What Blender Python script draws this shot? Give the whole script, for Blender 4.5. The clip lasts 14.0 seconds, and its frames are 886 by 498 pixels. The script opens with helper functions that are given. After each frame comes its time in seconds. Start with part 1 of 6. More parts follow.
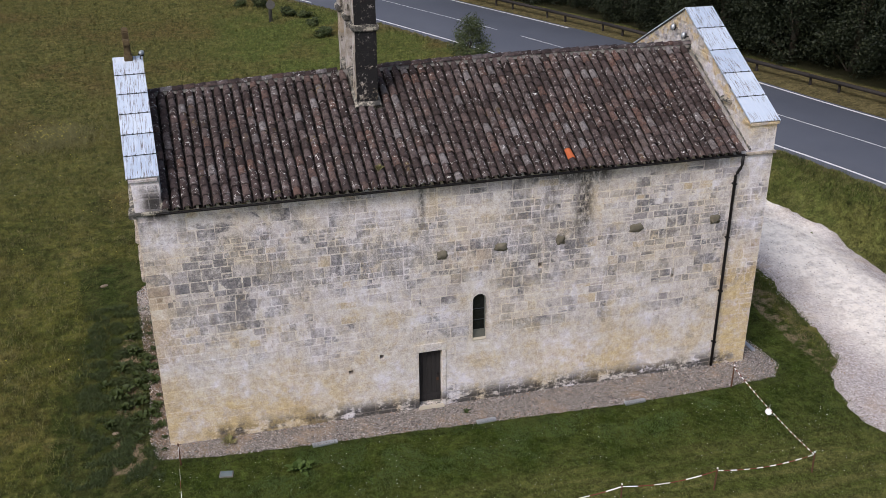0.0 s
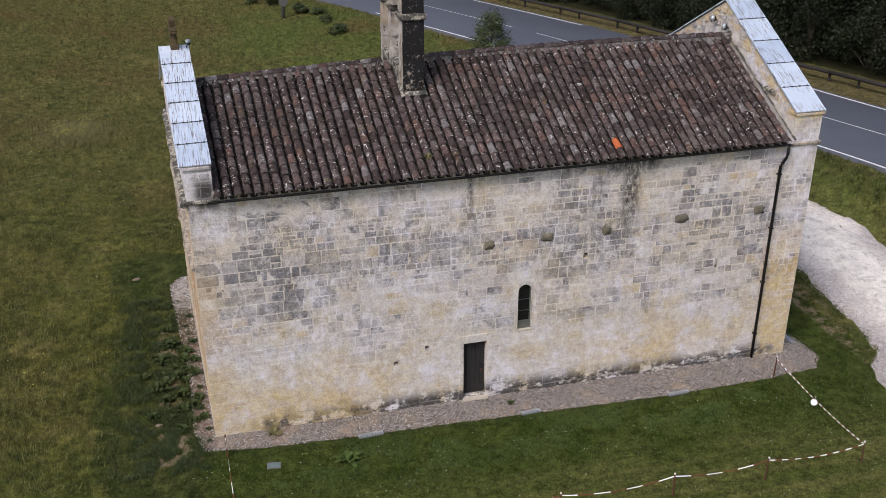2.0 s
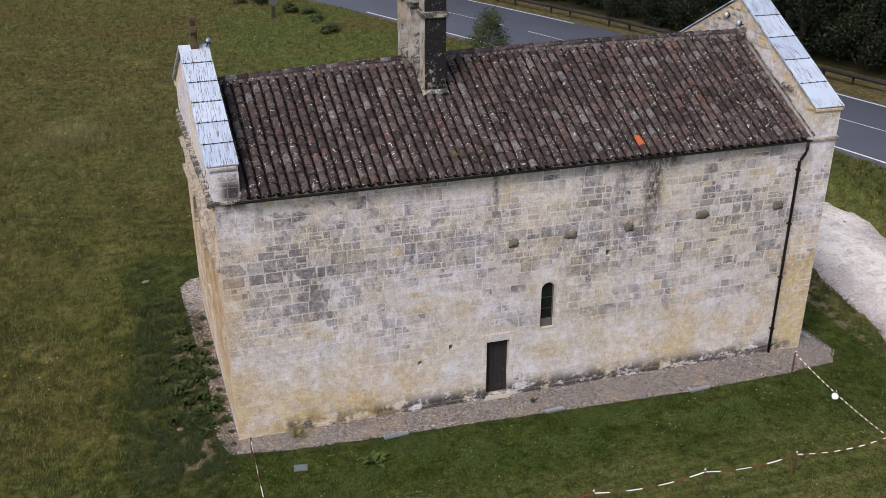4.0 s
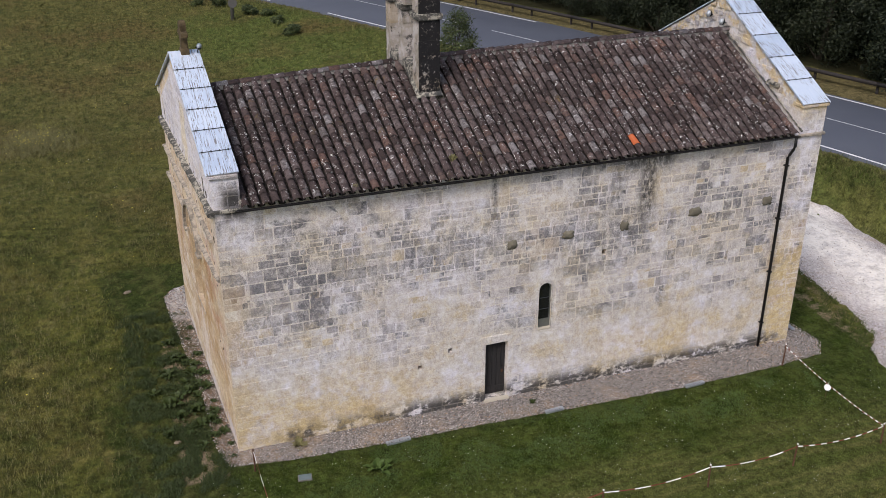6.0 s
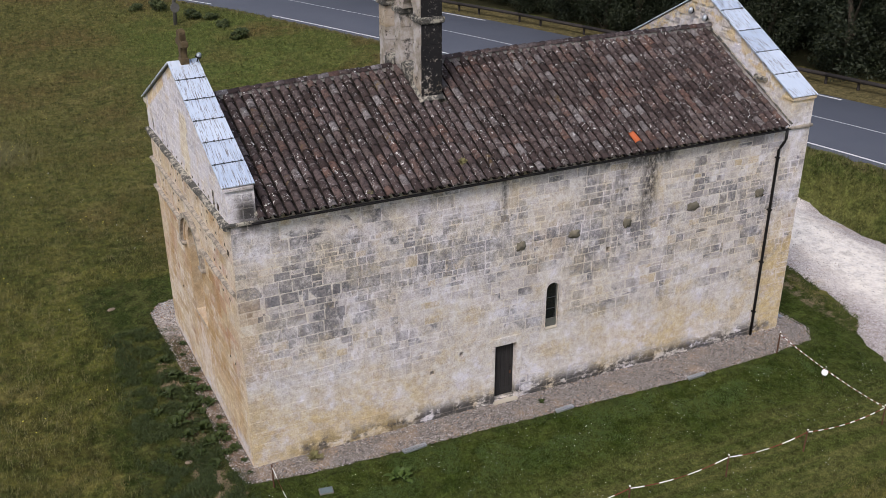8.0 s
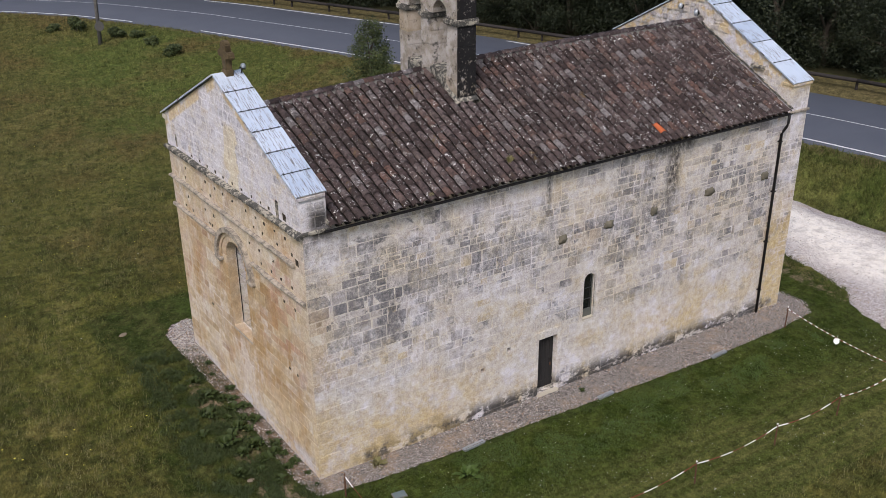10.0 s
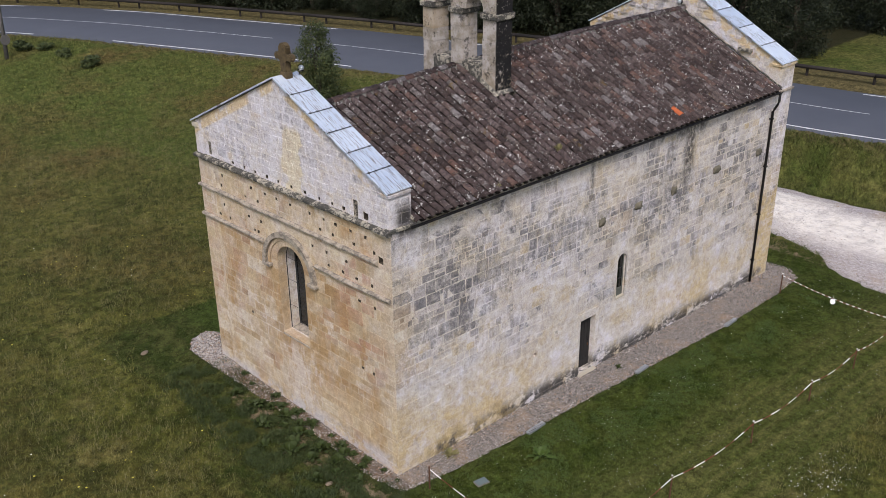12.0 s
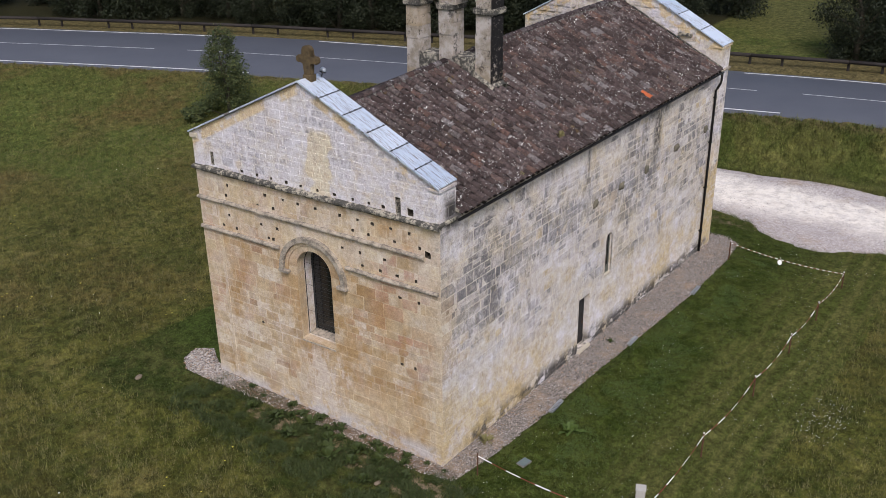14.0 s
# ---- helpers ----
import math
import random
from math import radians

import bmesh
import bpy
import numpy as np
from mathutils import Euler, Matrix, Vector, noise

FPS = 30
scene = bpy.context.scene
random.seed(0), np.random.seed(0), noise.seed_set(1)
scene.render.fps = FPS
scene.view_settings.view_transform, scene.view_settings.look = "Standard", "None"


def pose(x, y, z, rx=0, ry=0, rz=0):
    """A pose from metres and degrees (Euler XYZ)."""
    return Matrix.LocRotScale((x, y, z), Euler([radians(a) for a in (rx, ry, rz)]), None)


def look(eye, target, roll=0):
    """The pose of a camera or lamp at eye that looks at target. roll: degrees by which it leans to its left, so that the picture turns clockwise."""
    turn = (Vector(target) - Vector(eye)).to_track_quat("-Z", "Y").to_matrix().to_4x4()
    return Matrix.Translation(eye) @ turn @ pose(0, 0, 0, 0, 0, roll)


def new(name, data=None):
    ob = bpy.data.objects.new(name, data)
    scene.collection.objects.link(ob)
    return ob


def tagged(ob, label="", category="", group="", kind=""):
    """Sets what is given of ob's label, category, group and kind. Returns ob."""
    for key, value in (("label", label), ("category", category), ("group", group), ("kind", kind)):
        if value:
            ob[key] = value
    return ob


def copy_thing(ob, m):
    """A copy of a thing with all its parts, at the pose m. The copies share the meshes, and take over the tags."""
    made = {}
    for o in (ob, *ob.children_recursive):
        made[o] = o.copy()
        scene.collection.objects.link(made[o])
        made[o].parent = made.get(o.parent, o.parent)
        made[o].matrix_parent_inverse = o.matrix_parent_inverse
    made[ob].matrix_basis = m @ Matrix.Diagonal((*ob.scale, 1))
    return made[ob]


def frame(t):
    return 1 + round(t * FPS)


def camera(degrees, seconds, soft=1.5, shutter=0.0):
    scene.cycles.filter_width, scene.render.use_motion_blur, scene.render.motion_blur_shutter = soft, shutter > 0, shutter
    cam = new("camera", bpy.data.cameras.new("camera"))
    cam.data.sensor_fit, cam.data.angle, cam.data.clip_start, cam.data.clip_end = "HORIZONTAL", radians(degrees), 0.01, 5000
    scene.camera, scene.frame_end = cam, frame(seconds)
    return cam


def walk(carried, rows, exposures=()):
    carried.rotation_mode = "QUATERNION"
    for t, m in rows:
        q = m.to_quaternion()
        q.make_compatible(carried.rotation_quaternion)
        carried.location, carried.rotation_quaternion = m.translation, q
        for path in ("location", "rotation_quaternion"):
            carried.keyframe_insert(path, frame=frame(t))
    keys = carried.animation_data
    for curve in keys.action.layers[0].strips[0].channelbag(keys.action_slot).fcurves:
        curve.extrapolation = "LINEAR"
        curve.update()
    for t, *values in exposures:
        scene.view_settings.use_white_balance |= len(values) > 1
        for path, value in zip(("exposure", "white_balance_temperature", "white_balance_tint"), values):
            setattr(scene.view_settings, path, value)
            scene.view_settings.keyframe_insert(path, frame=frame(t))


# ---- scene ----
cam = camera(48.9, 14.0, 0.8)
PATH = [
    (0, (2.273, -26.225, 18.596), (2.709, -24.474, 17.734), -0.4),
    (0.5, (1.936, -26.14, 18.501), (2.373, -24.389, 17.641), -0.4),
    (1, (1.508, -26.048, 18.418), (1.95, -24.297, 17.558), -0.3),
    (1.5, (1.087, -25.953, 18.321), (1.532, -24.203, 17.462), -0.2),
    (2, (0.614, -25.853, 18.215), (1.067, -24.104, 17.357), -0.2),
    (2.5, (0.191, -25.735, 18.139), (0.651, -23.988, 17.281), -0.0),
    (3, (-0.141, -25.626, 18.137), (0.328, -23.882, 17.278), -0.0),
    (5.5, (-1.917, -24.83, 18.175), (-1.337, -23.119, 17.315), -0.0),
    (6, (-2.237, -24.675, 18.206), (-1.631, -22.974, 17.344), -0.0),
    (6.5, (-2.546, -24.513, 18.208), (-1.909, -22.824, 17.347), -0.1),
    (7, (-2.979, -24.265, 18.246), (-2.311, -22.588, 17.385), -0.1),
    (9.5, (-7.971, -22.011, 18.339), (-7.06, -20.451, 17.48), -0.4),
    (10, (-9.184, -21.487, 18.21), (-8.216, -19.956, 17.361), -0.6),
    (10.5, (-10.548, -20.741, 18.193), (-9.522, -19.249, 17.345), -0.7),
    (11, (-11.832, -19.974, 18.159), (-10.75, -18.52, 17.312), -0.6),
    (11.5, (-13.11, -19.105, 18.224), (-11.97, -17.699, 17.373), -0.6),
    (12, (-14.311, -18.338, 18.228), (-13.11, -16.984, 17.379), -0.7),
    (12.5, (-15.455, -17.404, 18.229), (-14.188, -16.112, 17.379), -0.7),
    (13, (-16.592, -16.467, 18.22), (-15.262, -15.238, 17.371), -0.8),
    (13.5, (-17.674, -15.467, 18.248), (-16.284, -14.307, 17.398), -0.9),
    (14, (-18.734, -14.4, 18.282), (-17.29, -13.308, 17.431), -0.8),
]
walk(cam, [(t, look(eye, target, roll)) for t, eye, target, roll in PATH])

# ---- world and light: a bright overcast day ----
world = bpy.data.worlds.new("overcast")
scene.world = world
world.use_nodes = True
wn = world.node_tree.nodes
sky = wn.new("ShaderNodeTexSky")
sky.sky_type = "NISHITA"
sky.sun_disc = False
SUN_EL, SUN_AZ = 50.0, 226.0
sky.sun_elevation, sky.sun_rotation = radians(SUN_EL), radians(SUN_AZ)
sky.dust_density, sky.air_density = 3.0, 1.0
wn["Background"].inputs["Strength"].default_value = 0.11
world.node_tree.links.new(sky.outputs["Color"], wn["Background"].inputs["Color"])
sun = new("sun", bpy.data.lights.new("sun", "SUN"))
sun.data.energy, sun.data.angle, sun.data.color = 1.7, radians(22), (0.985, 0.955, 1.0)
sx, sy = math.sin(radians(SUN_AZ)), math.cos(radians(SUN_AZ))
sun.matrix_world = look((60 * sx, 60 * sy, 60 * math.tan(radians(SUN_EL))), (0, 0, 0))
scene.view_settings.exposure = 0.5


# ---- materials ----
class Nodes:
    """A small builder for node trees."""

    def __init__(self, name, rough=0.85, metal=0.0, spec=0.3):
        self.mat = bpy.data.materials.new(name)
        self.mat.use_nodes = True
        self.t = self.mat.node_tree
        self.bsdf = self.t.nodes["Principled BSDF"]
        self.bsdf.inputs["Roughness"].default_value = rough
        self.bsdf.inputs["Metallic"].default_value = metal
        self.bsdf.inputs["Specular IOR Level"].default_value = spec
        self.pos = self.t.nodes.new("ShaderNodeNewGeometry").outputs

    def put(self, socket, value):
        if isinstance(value, bpy.types.NodeSocket):
            self.t.links.new(value, socket)
        elif socket.type == "RGBA" and len(value) == 3:
            socket.default_value = (*value, 1)
        else:
            socket.default_value = value

    def math(self, op, a, b=0.0, c=0.0):
        n = self.t.nodes.new("ShaderNodeMath")
        n.operation = op
        for s, v in zip(n.inputs, (a, b, c)):
            self.put(s, v)
        return n.outputs[0]

    def noise(self, scale, detail=3.0, rough=0.55, stretch=(1, 1, 1), vec=None, shift=(0, 0, 0), warp=0.0):
        m = self.t.nodes.new("ShaderNodeMapping")
        self.put(m.inputs["Vector"], vec or self.pos["Position"])
        m.inputs["Scale"].default_value, m.inputs["Location"].default_value = stretch, shift
        n = self.t.nodes.new("ShaderNodeTexNoise")
        self.put(n.inputs["Vector"], m.outputs[0])
        n.inputs["Scale"].default_value, n.inputs["Detail"].default_value = scale, detail
        n.inputs["Roughness"].default_value, n.inputs["Distortion"].default_value = rough, warp
        return n.outputs["Fac"]

    def cells(self, scale, out="Distance", stretch=(1, 1, 1), vec=None):
        m = self.t.nodes.new("ShaderNodeMapping")
        self.put(m.inputs["Vector"], vec or self.pos["Position"])
        m.inputs["Scale"].default_value = stretch
        n = self.t.nodes.new("ShaderNodeTexVoronoi")
        self.put(n.inputs["Vector"], m.outputs[0])
        n.inputs["Scale"].default_value = scale
        return n.outputs[out]

    def step(self, v, a, b):
        """0 below a, 1 above b (or the other way round where b < a)."""
        n = self.t.nodes.new("ShaderNodeMapRange")
        n.interpolation_type = "SMOOTHSTEP"
        lo, hi, ta, tb = (a, b, 0.0, 1.0) if a < b else (b, a, 1.0, 0.0)
        for s, x in zip(n.inputs, (v, lo, hi, ta, tb)):
            self.put(s, x)
        return n.outputs[0]

    def ramp(self, v, stops, constant=False):
        n = self.t.nodes.new("ShaderNodeValToRGB")
        self.put(n.inputs[0], v)
        e = n.color_ramp.elements
        n.color_ramp.interpolation = "CONSTANT" if constant else "LINEAR"
        while len(e) < len(stops):
            e.new(0.5)
        for el, (p, c) in zip(e, stops):
            el.position, el.color = p, (*c, 1)
        return n.outputs[0]

    def mix(self, f, a, b, mode="MIX"):
        n = self.t.nodes.new("ShaderNodeMix")
        n.data_type, n.blend_type = "RGBA", mode
        self.put(n.inputs[0], f), self.put(n.inputs[6], a), self.put(n.inputs[7], b)
        return n.outputs[2]

    def axis(self, name):
        n = self.t.nodes.new("ShaderNodeSeparateXYZ")
        self.put(n.inputs[0], self.pos["Position"])
        return n.outputs[name]

    def attr(self, name):
        n = self.t.nodes.new("ShaderNodeAttribute")
        n.attribute_name = name
        return n.outputs["Fac"]

    def each(self):
        """A random number for each piece, an object of its own or an island of a joined mesh."""
        n = self.t.nodes.new("ShaderNodeObjectInfo")
        return self.math("FRACT", self.math("ADD", n.outputs["Random"], self.pos["Random Per Island"]))

    def again(self, v, k):
        """Another random number out of a random number."""
        return self.math("FRACT", self.math("MULTIPLY", v, k))

    def bump(self, height, strength=0.5, dist=0.02):
        n = self.t.nodes.new("ShaderNodeBump")
        n.inputs["Strength"].default_value, n.inputs["Distance"].default_value = strength, dist
        self.put(n.inputs["Height"], height)
        self.put(self.bsdf.inputs["Normal"], n.outputs[0])

    def done(self, colour, rough=None):
        self.put(self.bsdf.inputs["Base Color"], colour)
        if rough is not None:
            self.put(self.bsdf.inputs["Roughness"], rough)
        return self.mat


def spot(n, axis_a, a0, a1, soft_a, z0, z1, soft_z):
    """A soft patch of the wall between a0 and a1 along an axis and z0 and z1 in height."""
    a, z = n.axis(axis_a), n.axis("Z")
    f = n.math("MULTIPLY", n.step(a, a0 - soft_a, a0 + soft_a), n.step(a, a1 + soft_a, a1 - soft_a))
    g = n.math("MULTIPLY", n.step(z, z0 - soft_z, z0 + soft_z), n.step(z, z1 + soft_z, z1 - soft_z))
    return n.math("MULTIPLY", f, g)


def top_of(n, *values):
    out = values[0]
    for v in values[1:]:
        out = n.math("MAXIMUM", out, v)
    return out


def lichen_field(n):
    """Where black lichen has spread on the walls: clouds of it, thickest in a few places of the south wall."""
    cloud = n.step(n.noise(0.42, 4, 0.65, (1, 1, 1.4), shift=(1.7, 0.3, 5.1)), 0.42, 0.64)
    thick = top_of(n, spot(n, "X", 0.9, 4.0, 0.7, 3.9, 6.9, 0.7), n.math("MULTIPLY", spot(n, "X", 4.8, 8.4, 0.7, 4.8, 6.8, 0.5), 0.9), spot(n, "X", 9.9, 13.6, 0.6, 4.4, 6.3, 0.6), n.math("MULTIPLY", spot(n, "X", 14.4, 17, 0.8, 3.8, 6.4, 0.8), 0.55))
    ragged = n.step(n.noise(1.3, 5, 0.7, shift=(4, 0, 4)), 0.36, 0.58)
    return n.math("MAXIMUM", n.math("MULTIPLY", cloud, 0.6), n.math("MULTIPLY", thick, n.math("MULTIPLY_ADD", ragged, 0.7, 0.2)))


def weather(n, colour, mortar):
    """Weathering that runs on over stones and joints alike: fine mottling, pale washes, lichen specks, run-off under the gutter, damp at the foot."""
    z = n.axis("Z")
    south = n.step(n.axis("Y"), 0.15, 0.02)
    low_front = n.math("MULTIPLY", n.step(n.axis("X"), 0.05, -0.04), n.step(z, 7.9, 7.7))
    # creamy and lavender-white washes with ragged edges
    cream = n.math("MULTIPLY", n.step(n.noise(0.6, 6, 0.7, shift=(7, 2, 1)), 0.45, 0.60), 0.75 if mortar else 0.36)
    colour = n.mix(cream, colour, n.mix(south, (0.60, 0.50, 0.36), (0.66, 0.565, 0.425)))
    pale = n.math("MULTIPLY", n.step(n.noise(0.5, 4, 0.6, (1, 1, 0.6), shift=(3, 1, 0)), 0.42, 0.58), n.step(n.noise(2.8, 8, 0.8, (1, 1, 0.45), shift=(1, 1, 6)), 0.44, 0.56))
    pale = n.math("MULTIPLY", pale, n.math("MULTIPLY", n.step(z, 0.6, 2.4), n.math("MULTIPLY_ADD", low_front, -0.62, 1.0)))
    colour = n.mix(n.math("MULTIPLY", pale, 0.7 if mortar else 0.36), colour, (0.74, 0.70, 0.755))
    # worn limewash that hides the joints, thickest low on the south wall and in ragged patches elsewhere
    melt = n.math("ADD", n.noise(0.75, 7, 0.74, shift=(2, 5, 3)), n.math("MULTIPLY", n.math("MULTIPLY", n.step(z, 4.2, 1.6), south), 0.13))
    melt = n.math("MULTIPLY", n.step(melt, 0.45, 0.61), n.math("MULTIPLY_ADD", low_front, -0.35, 0.80))
    melt = n.math("MULTIPLY", melt, n.math("MULTIPLY_ADD", n.math("MULTIPLY", lichen_field(n), n.math("MULTIPLY", n.step(z, 1.6, 3.4), south)), -0.85, 1.0))
    tone = n.noise(0.9, 5, 0.7, shift=(6, 1, 9))
    wash = n.mix(n.step(tone, 0.36, 0.50), (0.55, 0.45, 0.31), n.mix(n.step(tone, 0.5, 0.62), (0.60, 0.55, 0.505), (0.69, 0.66, 0.71)))
    wash = n.mix(low_front, wash, (0.46, 0.335, 0.19))
    colour = n.mix(melt, colour, wash)
    # the pediment: chalky, with a cream patch in its middle and yellow stones under the coping; the east gable likewise
    y = n.axis("Y")
    gable = n.math("MULTIPLY", n.step(z, 7.75, 7.9), n.step(n.axis("X"), 0.3, 0.1))
    colour = n.mix(n.math("MULTIPLY", gable, n.math("MULTIPLY_ADD", n.step(n.noise(2.2, 7, 0.76), 0.38, 0.58), 0.5, 0.18)), colour, (0.64, 0.615, 0.67))
    yw = n.math("ADD", y, n.math("MULTIPLY_ADD", n.noise(1.5, 2, shift=(0, 0, 7)), 1.2, -0.6))
    cream_patch = n.math("MULTIPLY", n.math("MULTIPLY", n.step(yw, 3.5, 3.6), n.step(yw, 4.35, 4.25)), n.math("MULTIPLY", n.step(z, 9.9, 9.7), gable))
    colour = n.mix(n.math("MULTIPLY", cream_patch, 0.7), colour, (0.64, 0.54, 0.36))
    rise = n.math("MULTIPLY", n.math("ABSOLUTE", n.math("SUBTRACT", y, 4.45)), 0.5)
    under = n.step(n.math("ADD", z, rise), 10.75, 10.85)
    under = n.math("MULTIPLY", under, n.step(n.noise(1.1, 4, 0.6, shift=(2, 2, 2)), 0.45, 0.55))
    east = n.math("MULTIPLY", n.step(n.axis("X"), 18.6, 18.7), n.math("MULTIPLY", n.step(n.math("ADD", z, n.math("MULTIPLY", n.math("ABSOLUTE", n.math("SUBTRACT", y, 4.9)), 0.51)), 10.9, 11.05), n.step(n.noise(2.6, 4, 0.6), 0.46, 0.54)))
    colour = n.mix(n.math("MULTIPLY", n.math("MAXIMUM", n.math("MULTIPLY", under, gable), n.math("MULTIPLY", east, n.step(z, 8.6, 8.8))), 0.7), colour, (0.60, 0.44, 0.21))
    # grey lichen in vertical smears and specks
    field = lichen_field(n)
    upper = n.math("MULTIPLY", n.math("MULTIPLY", n.step(z, 1.6, 3.6), n.math("MAXIMUM", south, n.math("MULTIPLY", n.step(z, 7.7, 7.9), 0.6))), field)
    smear = n.step(n.noise(5.0, 8, 0.8, (1, 1, 0.35), shift=(0, 9, 0)), 0.46, 0.57)
    colour = n.mix(n.math("MULTIPLY", n.math("MULTIPLY", smear, upper), 0.45 if mortar else 0.62), colour, (0.165, 0.155, 0.165))
    speck = n.step(n.noise(15, 6, 0.8), 0.53, 0.60)
    colour = n.mix(n.math("MULTIPLY", n.math("MULTIPLY", speck, n.math("MULTIPLY_ADD", upper, 0.65, 0.25)), 0.55 if mortar else 0.85), colour, (0.13, 0.122, 0.118))
    # run-off and damp on the south wall
    drip = n.step(n.noise(3.4, 7, 0.72, (1, 1, 0.14)), 0.27, 0.44)
    runs = top_of(n, spot(n, "X", 8.05, 8.2, 0.1, 6.7, 8.2, 0.6), spot(n, "X", 13.05, 13.6, 0.22, 5.7, 8.3, 0.8),
                  spot(n, "X", 12.4, 14.2, 0.3, 7.45, 8.3, 0.45), n.math("MULTIPLY", spot(n, "X", 12.0, 12.5, 0.3, 6.2, 8.2, 0.8), 0.6))
    corner = n.math("MULTIPLY", spot(n, "X", 0.25, 0.9, 0.15, 7.6, 8.5, 0.2), n.step(n.noise(3.0, 7, 0.76, shift=(5, 0, 5)), 0.37, 0.45))
    damp = n.math("MULTIPLY", spot(n, "X", 1.2, 19.4, 0.8, -0.5, 0.5, 0.26), n.step(n.noise(1.9, 7, 0.74, (1, 1, 1.4)), 0.41, 0.51))
    broken = n.math("MULTIPLY_ADD", n.step(n.noise(7, 7, 0.8, (1, 1, 0.5), shift=(3, 8, 2)), 0.40, 0.54), 0.75, 0.25)
    dark = n.math("MULTIPLY", top_of(n, n.math("MULTIPLY", n.math("MULTIPLY", runs, drip), broken), damp, corner), south)
    colour = n.mix(n.math("MULTIPLY", dark, 0.75 if mortar else 0.92), colour, (0.034, 0.032, 0.031))
    # honey-coloured stone that shows through at the east corner and along the foot
    honey = top_of(n, spot(n, "X", 18.5, 21, 0.25, -1, 4.0, 1.5), n.math("MULTIPLY", spot(n, "X", 12.0, 16.8, 1.0, 0.4, 1.9, 0.4), 0.6), n.math("MULTIPLY", spot(n, "X", -1, 4.8, 0.9, -1, 2.0, 0.8), 0.75))
    honey = n.math("MULTIPLY", n.math("MULTIPLY", honey, south), n.step(n.noise(1.8, 6, 0.72, shift=(8, 8, 1)), 0.38, 0.56))
    colour = n.mix(n.math("MULTIPLY", honey, 0.5 if mortar else 0.7), colour, (0.55, 0.41, 0.19))
    # brown weeping on the west front
    brown = n.math("MULTIPLY", low_front, n.step(n.noise(0.7, 5, 0.65, (1, 1, 0.5), shift=(0, 4, 8)), 0.48, 0.68))
    middle = n.math("MULTIPLY", spot(n, "Y", 1.6, 5.6, 0.5, 1.2, 5.6, 0.7), n.math("MULTIPLY", low_front, n.step(n.noise(1.0, 5, 0.65), 0.34, 0.56)))
    brown = n.math("MAXIMUM", brown, n.math("MULTIPLY", middle, 0.9))
    colour = n.mix(n.math("MULTIPLY", brown, 0.45 if mortar else 0.7), colour, (0.37, 0.22, 0.088))
    # paler stone between the ledges, at the foot and at the south corner of the front
    paler = n.math("MULTIPLY", top_of(n, n.step(z, 5.4, 6.2), n.math("MULTIPLY", n.step(z, 2.4, 1.2), 0.8), n.math("MULTIPLY", n.step(y, 1.2, 0.3), 0.7), n.math("MULTIPLY", n.step(y, 7.2, 8.4), 0.7)), n.math("MULTIPLY", low_front, n.step(n.noise(1.2, 6, 0.7, shift=(4, 7, 1)), 0.36, 0.58)))
    colour = n.mix(n.math("MULTIPLY", paler, 0.55), colour, n.mix(n.step(tone, 0.4, 0.6), (0.58, 0.475, 0.32), (0.60, 0.53, 0.46)))
    sill_run = n.math("MULTIPLY", spot(n, "Y", 3.2, 5.0, 0.5, 0.3, 2.6, 0.5), n.math("MULTIPLY", low_front, n.step(n.noise(2.0, 6, 0.72, (1, 1, 0.6), shift=(1, 3, 3)), 0.46, 0.56)))
    colour = n.mix(n.math("MULTIPLY", sill_run, 0.6), colour, (0.64, 0.575, 0.52))
    foot = n.math("MULTIPLY", n.step(z, 0.75, 0.35), n.math("MULTIPLY", n.step(n.axis("X"), 0.05, -0.04), n.step(n.noise(1.4, 5, 0.7), 0.42, 0.55)))
    colour = n.mix(n.math("MULTIPLY", foot, 0.8), colour, (0.50, 0.465, 0.47))
    blotch = n.noise(5.0, 6, 0.7, shift=(6, 6, 6))
    colour = n.mix(n.math("MULTIPLY_ADD", low_front, -0.02, 0.34), colour, n.mix(n.step(blotch, 0.28, 0.72), (0.24, 0.23, 0.225), (0.78, 0.78, 0.78)), "OVERLAY")
    grain = n.noise(24, 7, 0.78)
    colour = n.mix(n.math("MULTIPLY_ADD", low_front, -0.12, 0.45), colour, n.mix(n.step(grain, 0.33, 0.67), (0.22, 0.215, 0.215), (0.78, 0.78, 0.78)), "OVERLAY")
    return colour


def ochre_field(n):
    """Where the wall is of warm, sandy stone: the foot of the south wall, its corners and most of the west front below the pediment."""
    big = n.noise(0.55, 5, 0.65)
    south = n.step(n.axis("Y"), 0.15, 0.02)
    foot = n.math("MULTIPLY", n.step(n.axis("Z"), 2.9, 0.7), n.step(n.axis("X"), 9.0, 4.0))
    patch = top_of(n, n.math("MULTIPLY", foot, 0.85), n.math("MULTIPLY", spot(n, "X", 11.6, 15.8, 0.9, -0.5, 1.9, 0.7), 0.85), spot(n, "X", 18.3, 21, 0.3, -1, 4.4, 1.6),
                   n.math("MULTIPLY", spot(n, "X", -1, 0.7, 0.4, -1, 6, 1.5), 0.7), n.math("MULTIPLY", spot(n, "X", 8.9, 10.2, 0.5, 4.6, 6.2, 0.6), 0.45))
    patch = n.math("MULTIPLY", patch, south)
    front = n.math("MULTIPLY", n.step(n.axis("X"), 0.05, -0.04), n.step(n.axis("Z"), 7.9, 7.7))
    f = n.math("MAXIMUM", patch, n.math("MULTIPLY", front, 0.95))
    return n.math("MULTIPLY", f, n.step(big, 0.24, 0.46))


